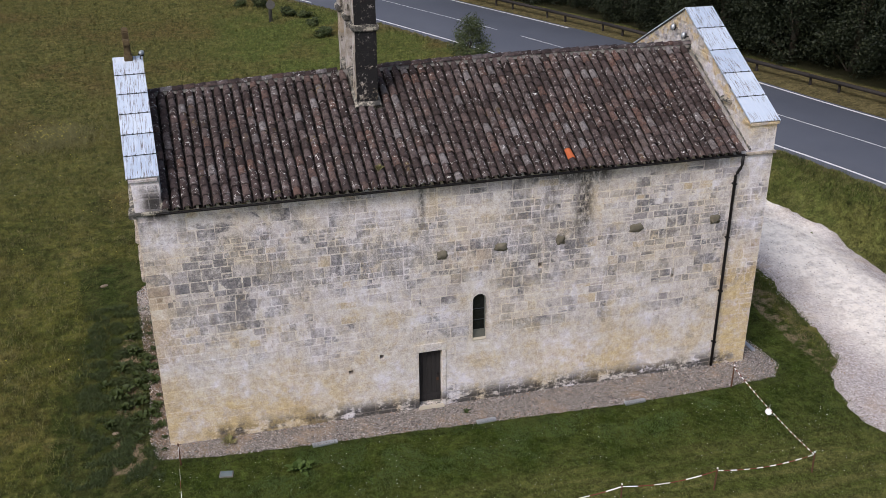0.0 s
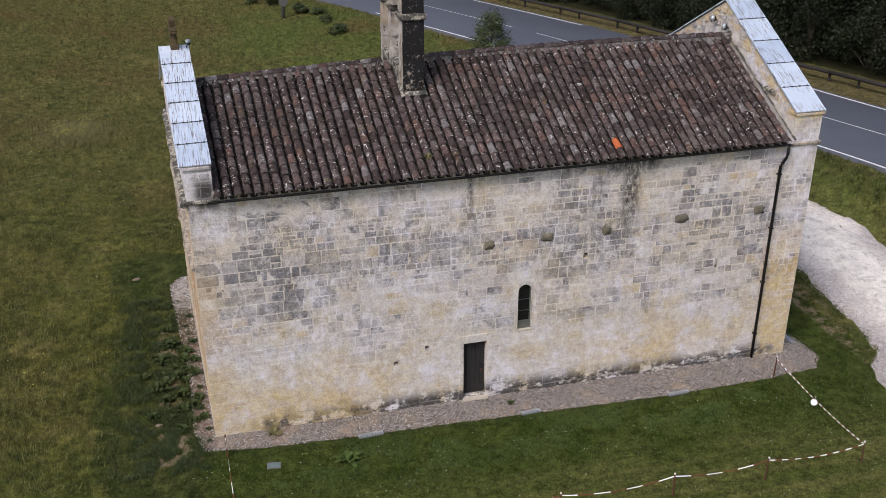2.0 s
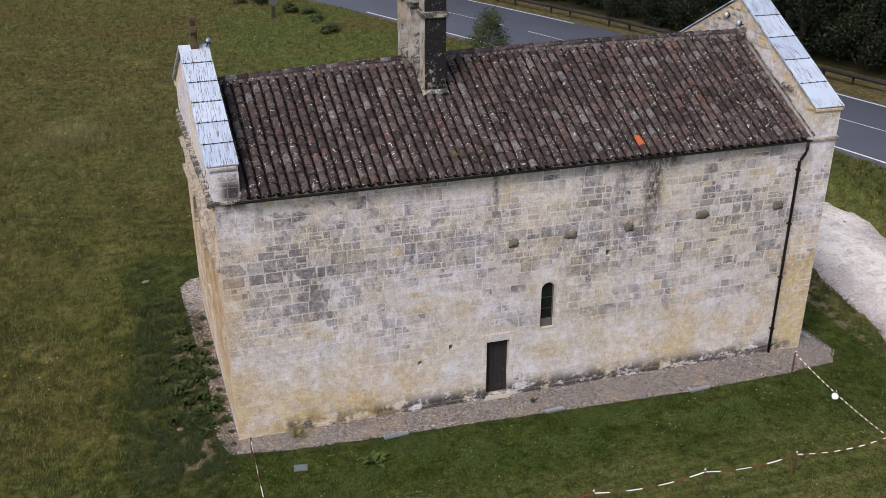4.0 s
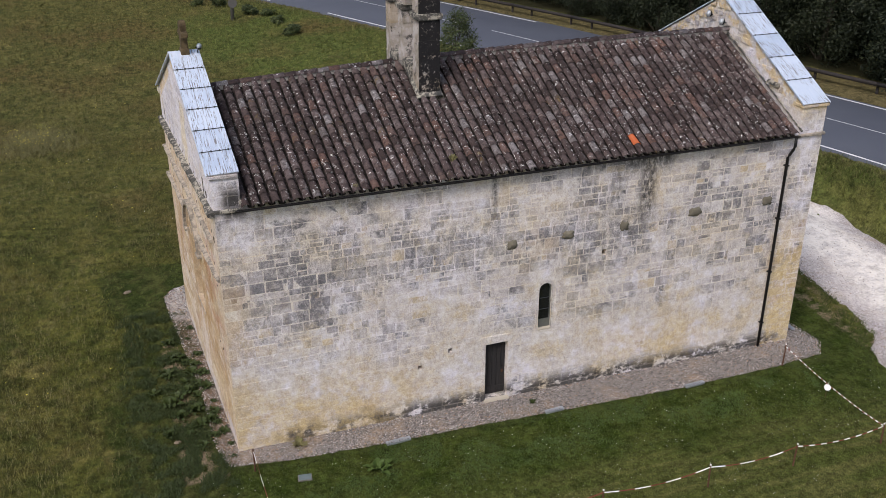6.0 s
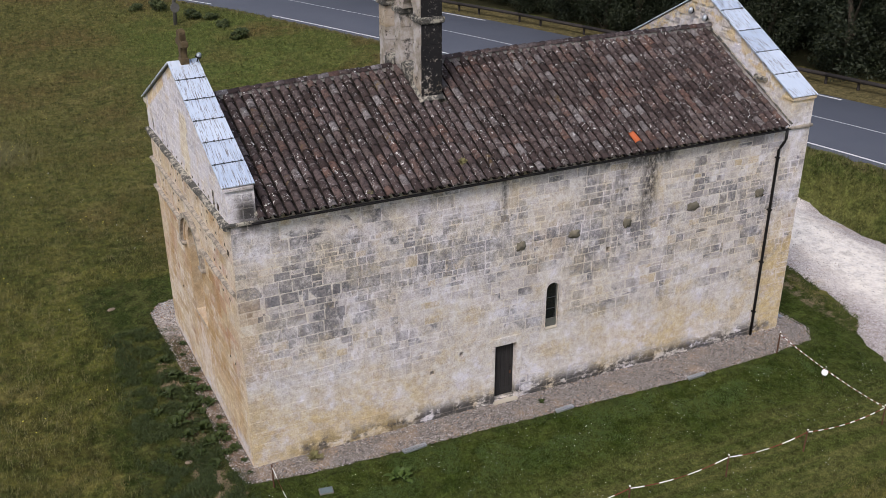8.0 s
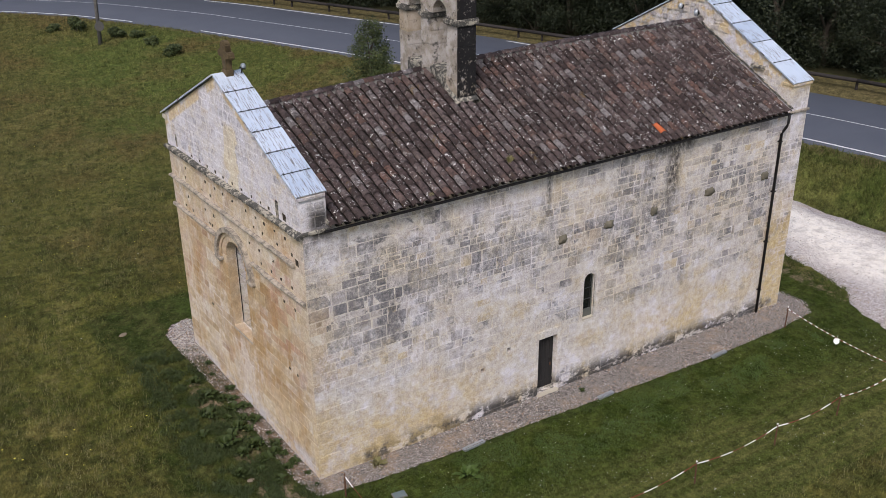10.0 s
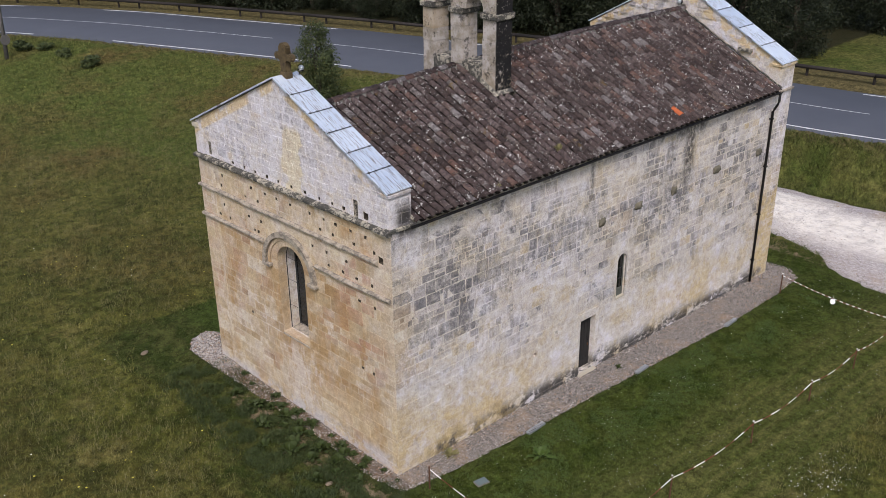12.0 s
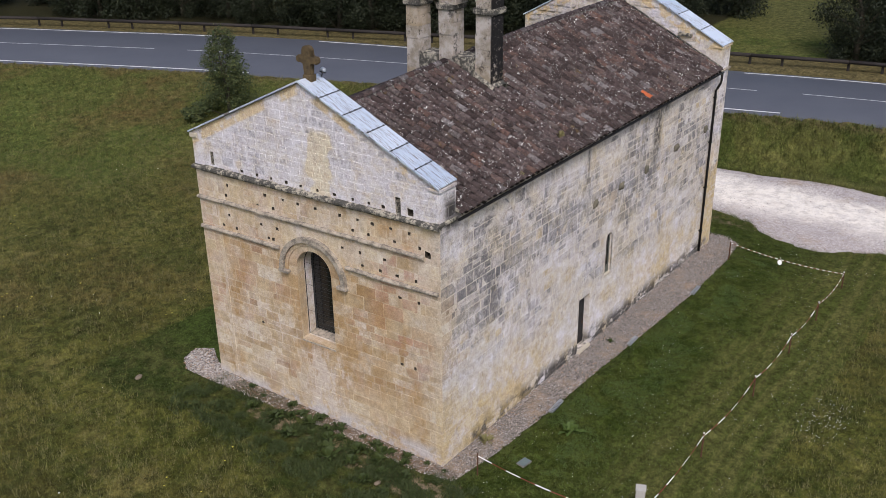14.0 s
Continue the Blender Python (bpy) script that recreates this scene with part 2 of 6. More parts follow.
def stone_material():
    n = Nodes("weathered_limestone", 0.93, spec=0.15)
    r = n.each()
    r2, r3 = n.again(r, 17.31), n.again(r, 57.7)
    z = n.axis("Z")
    grey = n.ramp(r, [(0.0, (0.26, 0.235, 0.235)), (0.2, (0.42, 0.38, 0.37)), (0.45, (0.54, 0.49, 0.47)), (0.6, (0.43, 0.38, 0.345)), (0.78, (0.51, 0.46, 0.425)), (0.9, (0.63, 0.59, 0.58)), (1.0, (0.41, 0.335, 0.25))])
    warm = n.ramp(r, [(0.0, (0.34, 0.23, 0.12)), (0.2, (0.46, 0.35, 0.215)), (0.4, (0.39, 0.265, 0.14)), (0.55, (0.52, 0.42, 0.285)), (0.7, (0.42, 0.30, 0.17)), (0.8, (0.47, 0.34, 0.235)), (0.9, (0.60, 0.535, 0.42)), (1.0, (0.35, 0.22, 0.145))])
    col = n.mix(ochre_field(n), grey, warm)
    col = n.mix(n.math("MULTIPLY", n.step(r3, 0.965, 0.97), 0.55), col, (0.52, 0.38, 0.17))
    # stones grown over by grey-black lichen, gathered in fields
    field = lichen_field(n)
    south = n.step(n.axis("Y"), 0.15, 0.02)
    upper = n.math("MULTIPLY", n.step(z, 1.8, 3.4), south)
    foot = n.math("MULTIPLY", spot(n, "X", 8.8, 17.5, 0.8, -0.5, 0.8, 0.25), south)
    gable = n.math("MULTIPLY", n.step(z, 7.7, 8.0), n.step(n.axis("X"), 0.3, 0.1))
    where = n.math("ADD", n.math("MULTIPLY", field, n.math("MAXIMUM", upper, n.math("MULTIPLY", gable, 0.6))), n.math("MULTIPLY", foot, 0.85))
    pick = n.step(n.math("SUBTRACT", n.math("MULTIPLY", where, 1.12), r2), -0.08, 0.08)
    blot = n.step(n.noise(10, 7, 0.78), 0.42, 0.54)
    black = n.mix(n.noise(11, 4, 0.7), (0.060, 0.060, 0.066), (0.18, 0.176, 0.185))
    col = n.mix(n.math("MULTIPLY", pick, n.math("MULTIPLY_ADD", blot, 0.62, 0.3)), col, black)
    # reddish, fired stones on the west front
    pink = n.math("MULTIPLY", n.step(n.axis("X"), 0.02, -0.03), n.math("MULTIPLY", n.step(n.again(r, 91.3), 0.30, 0.36), top_of(n, spot(n, "Y", 0.3, 2.2, 0.4, 3.6, 7.2, 0.5), spot(n, "Y", 8.2, 9.3, 0.3, 2.2, 6.2, 0.5), n.math("MULTIPLY", n.step(n.noise(0.45, 3, shift=(9, 4, 2)), 0.47, 0.60), 0.6))))
    pink = n.math("MULTIPLY", pink, n.step(z, 7.75, 7.65))
    col = n.mix(n.math("MULTIPLY", pink, n.math("MULTIPLY_ADD", blot, 0.3, 0.5)), col, (0.41, 0.215, 0.165))
    white = n.math("MULTIPLY", n.step(n.axis("X"), 0.02, -0.03), n.math("MULTIPLY", n.step(r3, 0.80, 0.82), n.step(z, 7.75, 7.65)))
    col = n.mix(n.math("MULTIPLY", white, n.math("MULTIPLY_ADD", blot, 0.35, 0.35)), col, (0.68, 0.62, 0.54))
    n.bump(n.math("ADD", n.noise(9, 7, 0.72), n.math("MULTIPLY", n.noise(45, 3), 0.4)), 0.6, 0.025)
    return n.done(weather(n, col, False))


def mortar_material():
    n = Nodes("lime_mortar", 0.95, spec=0.1)
    col = n.mix(n.noise(1.1, 6, 0.7), (0.53, 0.475, 0.405), (0.64, 0.585, 0.515))
    col = n.mix(n.math("MULTIPLY", ochre_field(n), 0.8), col, (0.49, 0.38, 0.25))
    n.bump(n.noise(30, 5, 0.75), 0.6, 0.015)
    return n.done(weather(n, col, True))


def ledge_material(name, low, high, base=(0.42, 0.38, 0.31), cover=0.93):
    n = Nodes(name, 0.95, spec=0.1)
    col = n.mix(n.noise(2.5, 4), tuple(0.75 * c for c in base), base)
    crust = n.step(n.noise(4.5, 7, 0.76, (1, 1, 1)), low, high)
    col = n.mix(n.math("MULTIPLY", crust, cover), col, n.mix(n.noise(16, 5, 0.7), (0.020, 0.020, 0.019), (0.09, 0.086, 0.08)))
    n.bump(n.noise(18, 5, 0.7), 0.7, 0.02)
    return n.done(col)


def crust_material():
    """Belfry stone, black with lichen on the side that the rain beats on."""
    n = Nodes("belfry_stone", 0.97, spec=0.02)
    col = n.mix(n.step(n.noise(2.0, 6, 0.7), 0.36, 0.64), (0.27, 0.23, 0.18), (0.46, 0.415, 0.385))
    col = n.mix(n.math("MULTIPLY", n.step(n.each(), 0.6, 0.9), 0.4), col, (0.44, 0.33, 0.20))
    rain = n.math("MULTIPLY", n.step(n.axis("Y"), 2.93, 2.87), n.step(n.math("ADD", n.noise(6.0, 8, 0.8, shift=(2, 0, 1)), n.math("MULTIPLY", n.step(n.axis("Z"), 11.0, 9.8), 0.05)), 0.67, 0.56))
    few = n.math("MULTIPLY", n.step(n.noise(3.2, 8, 0.78), 0.54, 0.63), 0.75)
    col = n.mix(n.math("MULTIPLY", n.math("MAXIMUM", rain, few), 0.985), col, n.mix(n.noise(22, 4, 0.7), (0.008, 0.008, 0.009), (0.026, 0.025, 0.026)))
    col = n.mix(0.4, col, n.mix(n.noise(30, 4, 0.7), (0.25, 0.25, 0.24), (0.75, 0.75, 0.75)), "OVERLAY")
    n.bump(n.noise(16, 5, 0.65), 0.5, 0.02)
    return n.done(col)


def tile_material(name, fresh=False, mossy=False):
    n = Nodes(name, 0.95, spec=0.06)
    r = n.each()
    if fresh:
        return n.done(n.mix(n.noise(9, 5, 0.7), (0.34, 0.075, 0.03), (0.56, 0.165, 0.07)))
    col = n.ramp(r, [(0.0, (0.046, 0.033, 0.031)), (0.3, (0.072, 0.052, 0.049)), (0.55, (0.098, 0.072, 0.069)), (0.72, (0.125, 0.098, 0.094)), (0.84, (0.126, 0.073, 0.058)), (0.90, (0.110, 0.085, 0.078)), (0.97, (0.20, 0.178, 0.176))])
    col = n.mix(n.math("MULTIPLY", n.step(n.noise(0.7, 4, 0.6), 0.42, 0.66), 0.45), col, (0.06, 0.048, 0.045))
    col = n.mix(n.math("MULTIPLY", n.step(n.noise(9, 6, 0.72), 0.46, 0.60), 0.6), col, (0.026, 0.022, 0.022))
    grey = n.math("MULTIPLY", n.step(n.noise(6.5, 4, 0.6, shift=(4, 4, 4)), 0.55, 0.70), n.step(n.again(r, 31.7), 0.25, 0.8))
    col = n.mix(n.math("MULTIPLY", grey, 0.6), col, (0.27, 0.25, 0.245))
    white = n.math("MULTIPLY", n.step(n.noise(9.5, 7, 0.76, shift=(1, 7, 2)), 0.585, 0.62), n.step(n.noise(1.8, 5, 0.7), 0.42, 0.56))
    col = n.mix(n.math("MULTIPLY", white, 0.95), col, (0.66, 0.65, 0.63))
    col = n.mix(0.25, col, n.mix(n.step(n.noise(14, 6, 0.8, shift=(6, 2, 8)), 0.36, 0.64), (0.10, 0.10, 0.10), (0.72, 0.70, 0.68)), "OVERLAY")
    moss = n.math("MULTIPLY", n.step(n.noise(0.9, 3, 0.6, shift=(8, 2, 2)), 0.64, 0.72), n.step(n.noise(9, 3), 0.45, 0.6))
    col = n.mix(n.math("MULTIPLY", moss, 0.6), col, (0.16, 0.105, 0.035))
    # channel tiles: dirt and the shade between covers, both painted near black
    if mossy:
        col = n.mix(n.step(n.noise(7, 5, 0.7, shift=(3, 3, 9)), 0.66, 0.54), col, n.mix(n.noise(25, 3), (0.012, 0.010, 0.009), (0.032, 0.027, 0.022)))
    n.bump(n.noise(28, 4, 0.65), 0.45, 0.01)
    return n.done(col)


def zinc_material():
    n = Nodes("weathered_zinc", 0.45, 0.35, 0.5)
    col = n.mix(n.each(), (0.52, 0.59, 0.70), (0.66, 0.72, 0.81))
    streak = n.step(n.noise(2.4, 5, 0.65, (7.0, 0.9, 0.9)), 0.50, 0.60)
    thin = n.math("MULTIPLY", n.step(n.noise(3.6, 5, 0.7, (9.0, 0.5, 0.5), shift=(3, 3, 3)), 0.535, 0.58), n.step(n.noise(1.0, 3), 0.36, 0.56))
    col = n.mix(n.math("MULTIPLY", streak, 0.4), col, (0.80, 0.83, 0.88))
    col = n.mix(n.math("MULTIPLY", thin, 0.85), col, (0.16, 0.13, 0.11))
    n.bump(n.noise(2.5, 3), 0.12, 0.02)
    return n.done(col, n.math("MULTIPLY_ADD", streak, 0.18, 0.42))


def wood_material(name, dark, light, scale=1.0, stretch=(9, 9, 0.7)):
    n = Nodes(name, 0.8, spec=0.2)
    col = n.mix(n.noise(3.0 * scale, 5, 0.65, stretch), dark, light)
    col = n.mix(n.math("MULTIPLY", n.each(), 0.35), col, dark)
    n.bump(n.noise(4.0 * scale, 5, 0.65, stretch), 0.4, 0.006)
    return n.done(col)


def plain_material(name, colour, other, rough=0.6, metal=0.0, scale=8.0):
    n = Nodes(name, rough, metal)
    n.bump(n.noise(scale * 4, 3), 0.2, 0.004)
    return n.done(n.mix(n.noise(scale, 4, 0.6), colour, other))


def glass_material():
    n = Nodes("dark_window_glass", 0.12, 0.0, 0.5)
    n.bump(n.noise(5, 2), 0.1, 0.01)
    return n.done(n.mix(n.noise(2, 3), (0.006, 0.007, 0.008), (0.016, 0.017, 0.017)))


def grass_colours(n, lawn, verge, blades):
    """The colours of the meadow, the mown lawn and the dry verge by place, shared by the soil sheet and the blades on it."""
    big, mid, fine = n.noise(0.09, 3, 0.6), n.noise(0.45, 4, 0.6, shift=(5, 2, 0)), n.noise(3.0, 4, 0.7)
    meadow = n.mix(n.step(mid, 0.32, 0.68), (0.060, 0.068, 0.015), (0.130, 0.127, 0.031))
    meadow = n.mix(n.math("MULTIPLY", n.step(n.axis("Y"), 4.0, 40.0), 0.75), meadow, (0.142, 0.128, 0.045))
    meadow = n.mix(n.math("MULTIPLY", n.step(big, 0.47, 0.62), n.math("MULTIPLY_ADD", n.step(n.axis("Y"), 12.0, 22.0), 0.4, 0.25)), meadow, (0.150, 0.100, 0.042))
    meadow = n.mix(n.math("MULTIPLY", n.step(n.noise(0.3, 4, 0.65, shift=(11, 4, 0)), 0.56, 0.70), 0.55), meadow, (0.26, 0.205, 0.08))
    meadow = n.mix(n.math("MULTIPLY", n.step(n.noise(1.7, 5, 0.7, shift=(2, 8, 0)), 0.44, 0.60), 0.55), meadow, (0.036, 0.050, 0.013))
    meadow = n.mix(n.math("MULTIPLY", n.step(n.noise(1.2, 5, 0.7, shift=(7, 1, 0)), 0.54, 0.66), 0.32), meadow, (0.165, 0.155, 0.055))
    lush = n.math("MULTIPLY", n.math("MULTIPLY", n.step(n.axis("Y"), 22.0, 30.0), n.step(n.axis("Y"), 62.0, 50.0)), n.math("MULTIPLY", n.step(n.axis("X"), -1.0, 7.0), n.step(n.noise(0.22, 4, 0.6, shift=(3, 6, 0)), 0.36, 0.54)))
    meadow = n.mix(n.math("MULTIPLY", lush, 0.65), meadow, (0.086, 0.120, 0.028))
    meadow = n.mix(n.math("MULTIPLY", n.math("MULTIPLY", n.step(n.axis("X"), 23.0, 25.0), n.step(n.axis("Y"), 16.0, 10.0)), 0.7), meadow, n.mix(n.step(mid, 0.36, 0.62), (0.072, 0.098, 0.024), (0.125, 0.130, 0.042)))
    meadow = n.mix(n.math("MULTIPLY", n.step(n.axis("X"), 50.0, 56.0), 0.85), meadow, (0.105, 0.105, 0.036))
    mown = n.mix(n.step(n.noise(0.8, 4, 0.65), 0.3, 0.7), (0.034, 0.051, 0.009), (0.068, 0.082, 0.019))
    mown = n.mix(n.math("MULTIPLY", n.step(n.math("ADD", n.axis("Y"), n.math("MULTIPLY", mid, 3.0)), -1.6, -4.4), 0.75), mown, n.mix(n.step(n.noise(1.1, 4, 0.65, (0.25, 2.2, 1)), 0.38, 0.62), (0.078, 0.090, 0.022), (0.140, 0.135, 0.044)))
    mown = n.mix(n.math("MULTIPLY", n.step(n.axis("Y"), 7.0, 10.0), 0.7), mown, (0.058, 0.082, 0.020))
    mown = n.mix(n.math("MULTIPLY", n.step(n.axis("X"), 0.2, -0.8), 0.7), mown, n.mix(n.step(n.noise(1.6, 4, 0.7), 0.4, 0.62), (0.036, 0.046, 0.012), (0.080, 0.078, 0.026)))
    dry = n.mix(n.noise(1.4, 5, 0.7), (0.165, 0.128, 0.062), (0.085, 0.078, 0.032))
    col = n.mix(lawn, meadow, mown)
    col = n.mix(verge, col, dry)
    clump = n.math("ADD", n.math("MULTIPLY", n.step(n.noise(2.6, 3, 0.6, shift=(9, 3, 0)), 0.36, 0.64), 0.4), n.math("MULTIPLY", n.step(n.noise(9.0, 4, 0.7, shift=(1, 5, 0)), 0.38, 0.62), 0.6))
    if blades:
        col = n.mix(n.math("MULTIPLY", n.step(n.pos["Random Per Island"], 0.45, 1.0), 0.5 if lawn < 0.5 else 0.4), col, (0.18, 0.182, 0.066) if lawn < 0.5 else (0.11, 0.15, 0.045))
        col = n.mix(0.85 if lawn < 0.5 else 0.6, col, n.mix(clump, (0.14, 0.145, 0.14), (0.84, 0.81, 0.75)), "OVERLAY")
        return n.mix(0.5, col, n.mix(n.again(n.pos["Random Per Island"], 13.7), (0.15, 0.15, 0.15), (0.8, 0.8, 0.8)), "OVERLAY")
    col = n.mix(0.6, col, n.mix(clump, (0.12, 0.12, 0.12), (0.72, 0.72, 0.70)), "OVERLAY")
    return n.mix(0.6, col, n.mix(n.step(fine, 0.25, 0.75), (0.10, 0.10, 0.10), (0.66, 0.66, 0.66)), "OVERLAY")


def ground_material():
    n = Nodes("meadow_and_lawn", 0.95, spec=0.05)
    edge = n.math("MULTIPLY_ADD", n.noise(1.2, 4, 0.7), 0.7, -0.35)
    lawn = n.step(n.math("ADD", n.attr("lawn"), edge), 0.4, 0.6)
    verge = n.step(n.math("ADD", n.attr("verge"), edge), 0.35, 0.75)
    n.bump(n.math("ADD", n.noise(9, 5, 0.75), n.noise(1.3, 4, 0.7)), 0.8, 0.08)
    col = grass_colours(n, lawn, verge, False)
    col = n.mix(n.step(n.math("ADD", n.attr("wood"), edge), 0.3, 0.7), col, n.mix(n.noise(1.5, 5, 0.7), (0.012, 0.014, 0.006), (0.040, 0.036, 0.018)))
    soil = n.step(n.math("ADD", n.attr("soil"), edge), 0.4, 0.7)
    return n.done(n.mix(n.math("MULTIPLY", soil, n.step(n.noise(2.2, 4, 0.7), 0.42, 0.6)), col, (0.22, 0.165, 0.11)))


def blade_material(name, lawn, verge=0.0):
    n = Nodes(name, 0.75, spec=0.15)
    return n.done(grass_colours(n, lawn, verge, True))


def gravel_material(name, a, b, speck, wheel=False):
    n = Nodes(name, 0.95, spec=0.1)
    chips = n.cells(19, "Color")
    bw = n.t.nodes.new("ShaderNodeRGBToBW")
    n.put(bw.inputs[0], chips)
    col = n.mix(bw.outputs[0], a, b)
    col = n.mix(n.math("MULTIPLY", n.step(n.noise(22, 4, 0.75), 0.54, 0.62), 0.8), col, speck)
    col = n.mix(n.math("MULTIPLY", n.step(n.noise(0.7, 4, 0.65), 0.5, 0.7), 0.45), col, (0.36, 0.25, 0.15))
    if not wheel:
        west = n.math("MULTIPLY", n.step(n.axis("X"), 0.1, -0.2), n.step(n.axis("Y"), 8.6, 7.4))
        col = n.mix(n.math("MULTIPLY", west, n.math("MULTIPLY_ADD", n.step(n.noise(2.6, 5, 0.7), 0.36, 0.56), 0.5, 0.4)), col, (0.125, 0.082, 0.05))
        pile = n.math("MULTIPLY", n.step(n.axis("X"), 0.4, 0.0), n.step(n.axis("Y"), 8.0, 8.8))
        col = n.mix(n.math("MULTIPLY", pile, 0.45), col, (0.60, 0.57, 0.54))
    if wheel:
        band = n.math("ADD", n.axis("X"), n.math("MULTIPLY", n.noise(0.3, 4, 0.6), 4.0))
        pale = n.math("MULTIPLY", n.step(band, 25.6, 27.4), n.step(band, 31.4, 29.6))
        col = n.mix(n.math("MULTIPLY", pale, n.math("MULTIPLY_ADD", n.step(n.noise(1.6, 6, 0.7), 0.34, 0.58), 0.4, 0.52)), col, (0.82, 0.76, 0.68))
        col = n.mix(n.math("MULTIPLY", n.step(n.noise(2.4, 6, 0.75), 0.48, 0.62), 0.35), col, (0.30, 0.25, 0.21))
        col = n.mix(0.4, col, n.mix(n.step(n.noise(11, 7, 0.8), 0.3, 0.7), (0.2, 0.2, 0.2), (0.8, 0.8, 0.8)), "OVERLAY")
    n.bump(n.math("ADD", n.cells(26), n.noise(60, 3)), 0.7, 0.02)
    return n.done(col)


def asphalt_material():
    n = Nodes("worn_asphalt", 0.8, spec=0.25)
    col = n.mix(n.noise(0.35, 4, 0.6), (0.066, 0.072, 0.090), (0.092, 0.098, 0.118))
    col = n.mix(0.5, col, n.mix(n.noise(40, 3, 0.7), (0.3, 0.3, 0.3), (0.7, 0.7, 0.7)), "OVERLAY")
    n.bump(n.noise(70, 3), 0.3, 0.005)
    return n.done(col)


def leaf_material(name, dark, light, yellow):
    n = Nodes(name, 0.6, spec=0.25)
    col = n.mix(n.pos["Random Per Island"], dark, light)
    col = n.mix(n.step(n.again(n.pos["Random Per Island"], 23.1), 0.86, 0.95), col, yellow)
    col = n.mix(n.noise(0.5, 3), col, dark)
    n.bsdf.inputs["Transmission Weight"].default_value = 0.0
    return n.done(col)


STONE, MORTAR, CRUST = stone_material(), mortar_material(), crust_material()
LEDGE, PALE_LEDGE = ledge_material("lichened_ledge_stone", 0.42, 0.53), ledge_material("pale_ledge_stone", 0.42, 0.62, (0.46, 0.395, 0.32), 0.62)
TILE, DARK_TILE, FRESH_TILE, ZINC = tile_material("old_canal_tile"), tile_material("shaded_silted_canal_tile", False, True), tile_material("fresh_canal_tile", True), zinc_material()
OLD_WOOD = wood_material("grey_old_oak", (0.012, 0.011, 0.011), (0.050, 0.045, 0.043))
RAIL_WOOD = wood_material("weathered_rail_wood", (0.016, 0.013, 0.012), (0.048, 0.041, 0.037), 0.6, (2, 2, 2))
BARK = wood_material("bark", (0.03, 0.024, 0.018), (0.10, 0.08, 0.06), 1.0, (3, 3, 0.6))
PALE_WOOD = wood_material("pale_cut_wood", (0.34, 0.32, 0.29), (0.50, 0.48, 0.45))
PIPE = plain_material("brown_painted_metal", (0.009, 0.008, 0.008), (0.020, 0.017, 0.016), 0.5, 0.3)
RUST = plain_material("rusty_iron", (0.06, 0.030, 0.018), (0.14, 0.065, 0.035), 0.9, 0.2, 20)
GLASS = glass_material()
LEAD = plain_material("lead_strip", (0.03, 0.032, 0.033), (0.065, 0.068, 0.07), 0.6, 0.4)
FRAME = plain_material("grey_green_frame", (0.085, 0.090, 0.078), (0.13, 0.13, 0.11), 0.6)
TAPE_RED = plain_material("red_tape", (0.10, 0.018, 0.011), (0.16, 0.028, 0.018), 0.6)
TAPE_WHITE = plain_material("white_tape", (0.78, 0.77, 0.75), (0.85, 0.84, 0.82), 0.45)
GALV = plain_material("galvanised_steel", (0.36, 0.38, 0.41), (0.50, 0.52, 0.55), 0.45, 0.7)
COVER = plain_material("grey_green_cover", (0.08, 0.105, 0.105), (0.15, 0.185, 0.19), 0.7)
CROSS_STONE = plain_material("lichened_cross_stone", (0.016, 0.013, 0.010), (0.15, 0.105, 0.05), 0.95, 0.0, 7.0)
PAINT = plain_material("road_paint", (0.50, 0.50, 0.49), (0.72, 0.72, 0.70), 0.7, 0.0, 2.0)
CONCRETE = plain_material("grey_render", (0.085, 0.078, 0.068), (0.22, 0.205, 0.185), 0.95, 0.0, 3.0)
GROUND, ASPHALT = ground_material(), asphalt_material()
MEADOW_BLADE, LAWN_BLADE = blade_material("meadow_blades", 0.0), blade_material("lawn_blades", 1.0)
BANK_BLADE = blade_material("bank_blades", 0.25)
STRAW_BLADE = plain_material("straw_blades", (0.125, 0.118, 0.046), (0.215, 0.188, 0.082), 0.8, 0.0, 3.0)
GRAVEL = gravel_material("limestone_chippings", (0.040, 0.034, 0.029), (0.24, 0.212, 0.19), (0.50, 0.46, 0.42))
DRIVE = gravel_material("gravel_drive", (0.25, 0.215, 0.21), (0.54, 0.48, 0.46), (0.72, 0.66, 0.63), True)
_n = Nodes("loose_chips", 0.9)
CHIPS = _n.done(_n.ramp(_n.pos["Random Per Island"], [(0, (0.07, 0.057, 0.05)), (0.35, (0.20, 0.172, 0.158)), (0.62, (0.30, 0.268, 0.25)), (0.8, (0.52, 0.49, 0.46)), (0.9, (0.33, 0.22, 0.135)), (1, (0.22, 0.125, 0.075))]))
LEAF = leaf_material("broad_leaves", (0.030, 0.042, 0.014), (0.105, 0.125, 0.042), (0.15, 0.15, 0.045))
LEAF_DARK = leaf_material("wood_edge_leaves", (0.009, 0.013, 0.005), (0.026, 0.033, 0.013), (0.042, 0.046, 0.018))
WEED_LEAF = leaf_material("weed_leaves", (0.024, 0.036, 0.008), (0.052, 0.070, 0.016), (0.09, 0.10, 0.03))
CLOVER = leaf_material("clover_leaves", (0.040, 0.068, 0.012), (0.084, 0.122, 0.024), (0.13, 0.17, 0.05))
PETAL = plain_material("white_petals", (0.75, 0.74, 0.70), (0.82, 0.81, 0.78), 0.8)
MOSS = plain_material("mossy_corbel_stone", (0.055, 0.05, 0.036), (0.24, 0.21, 0.155), 0.95, 0.0, 4.0)
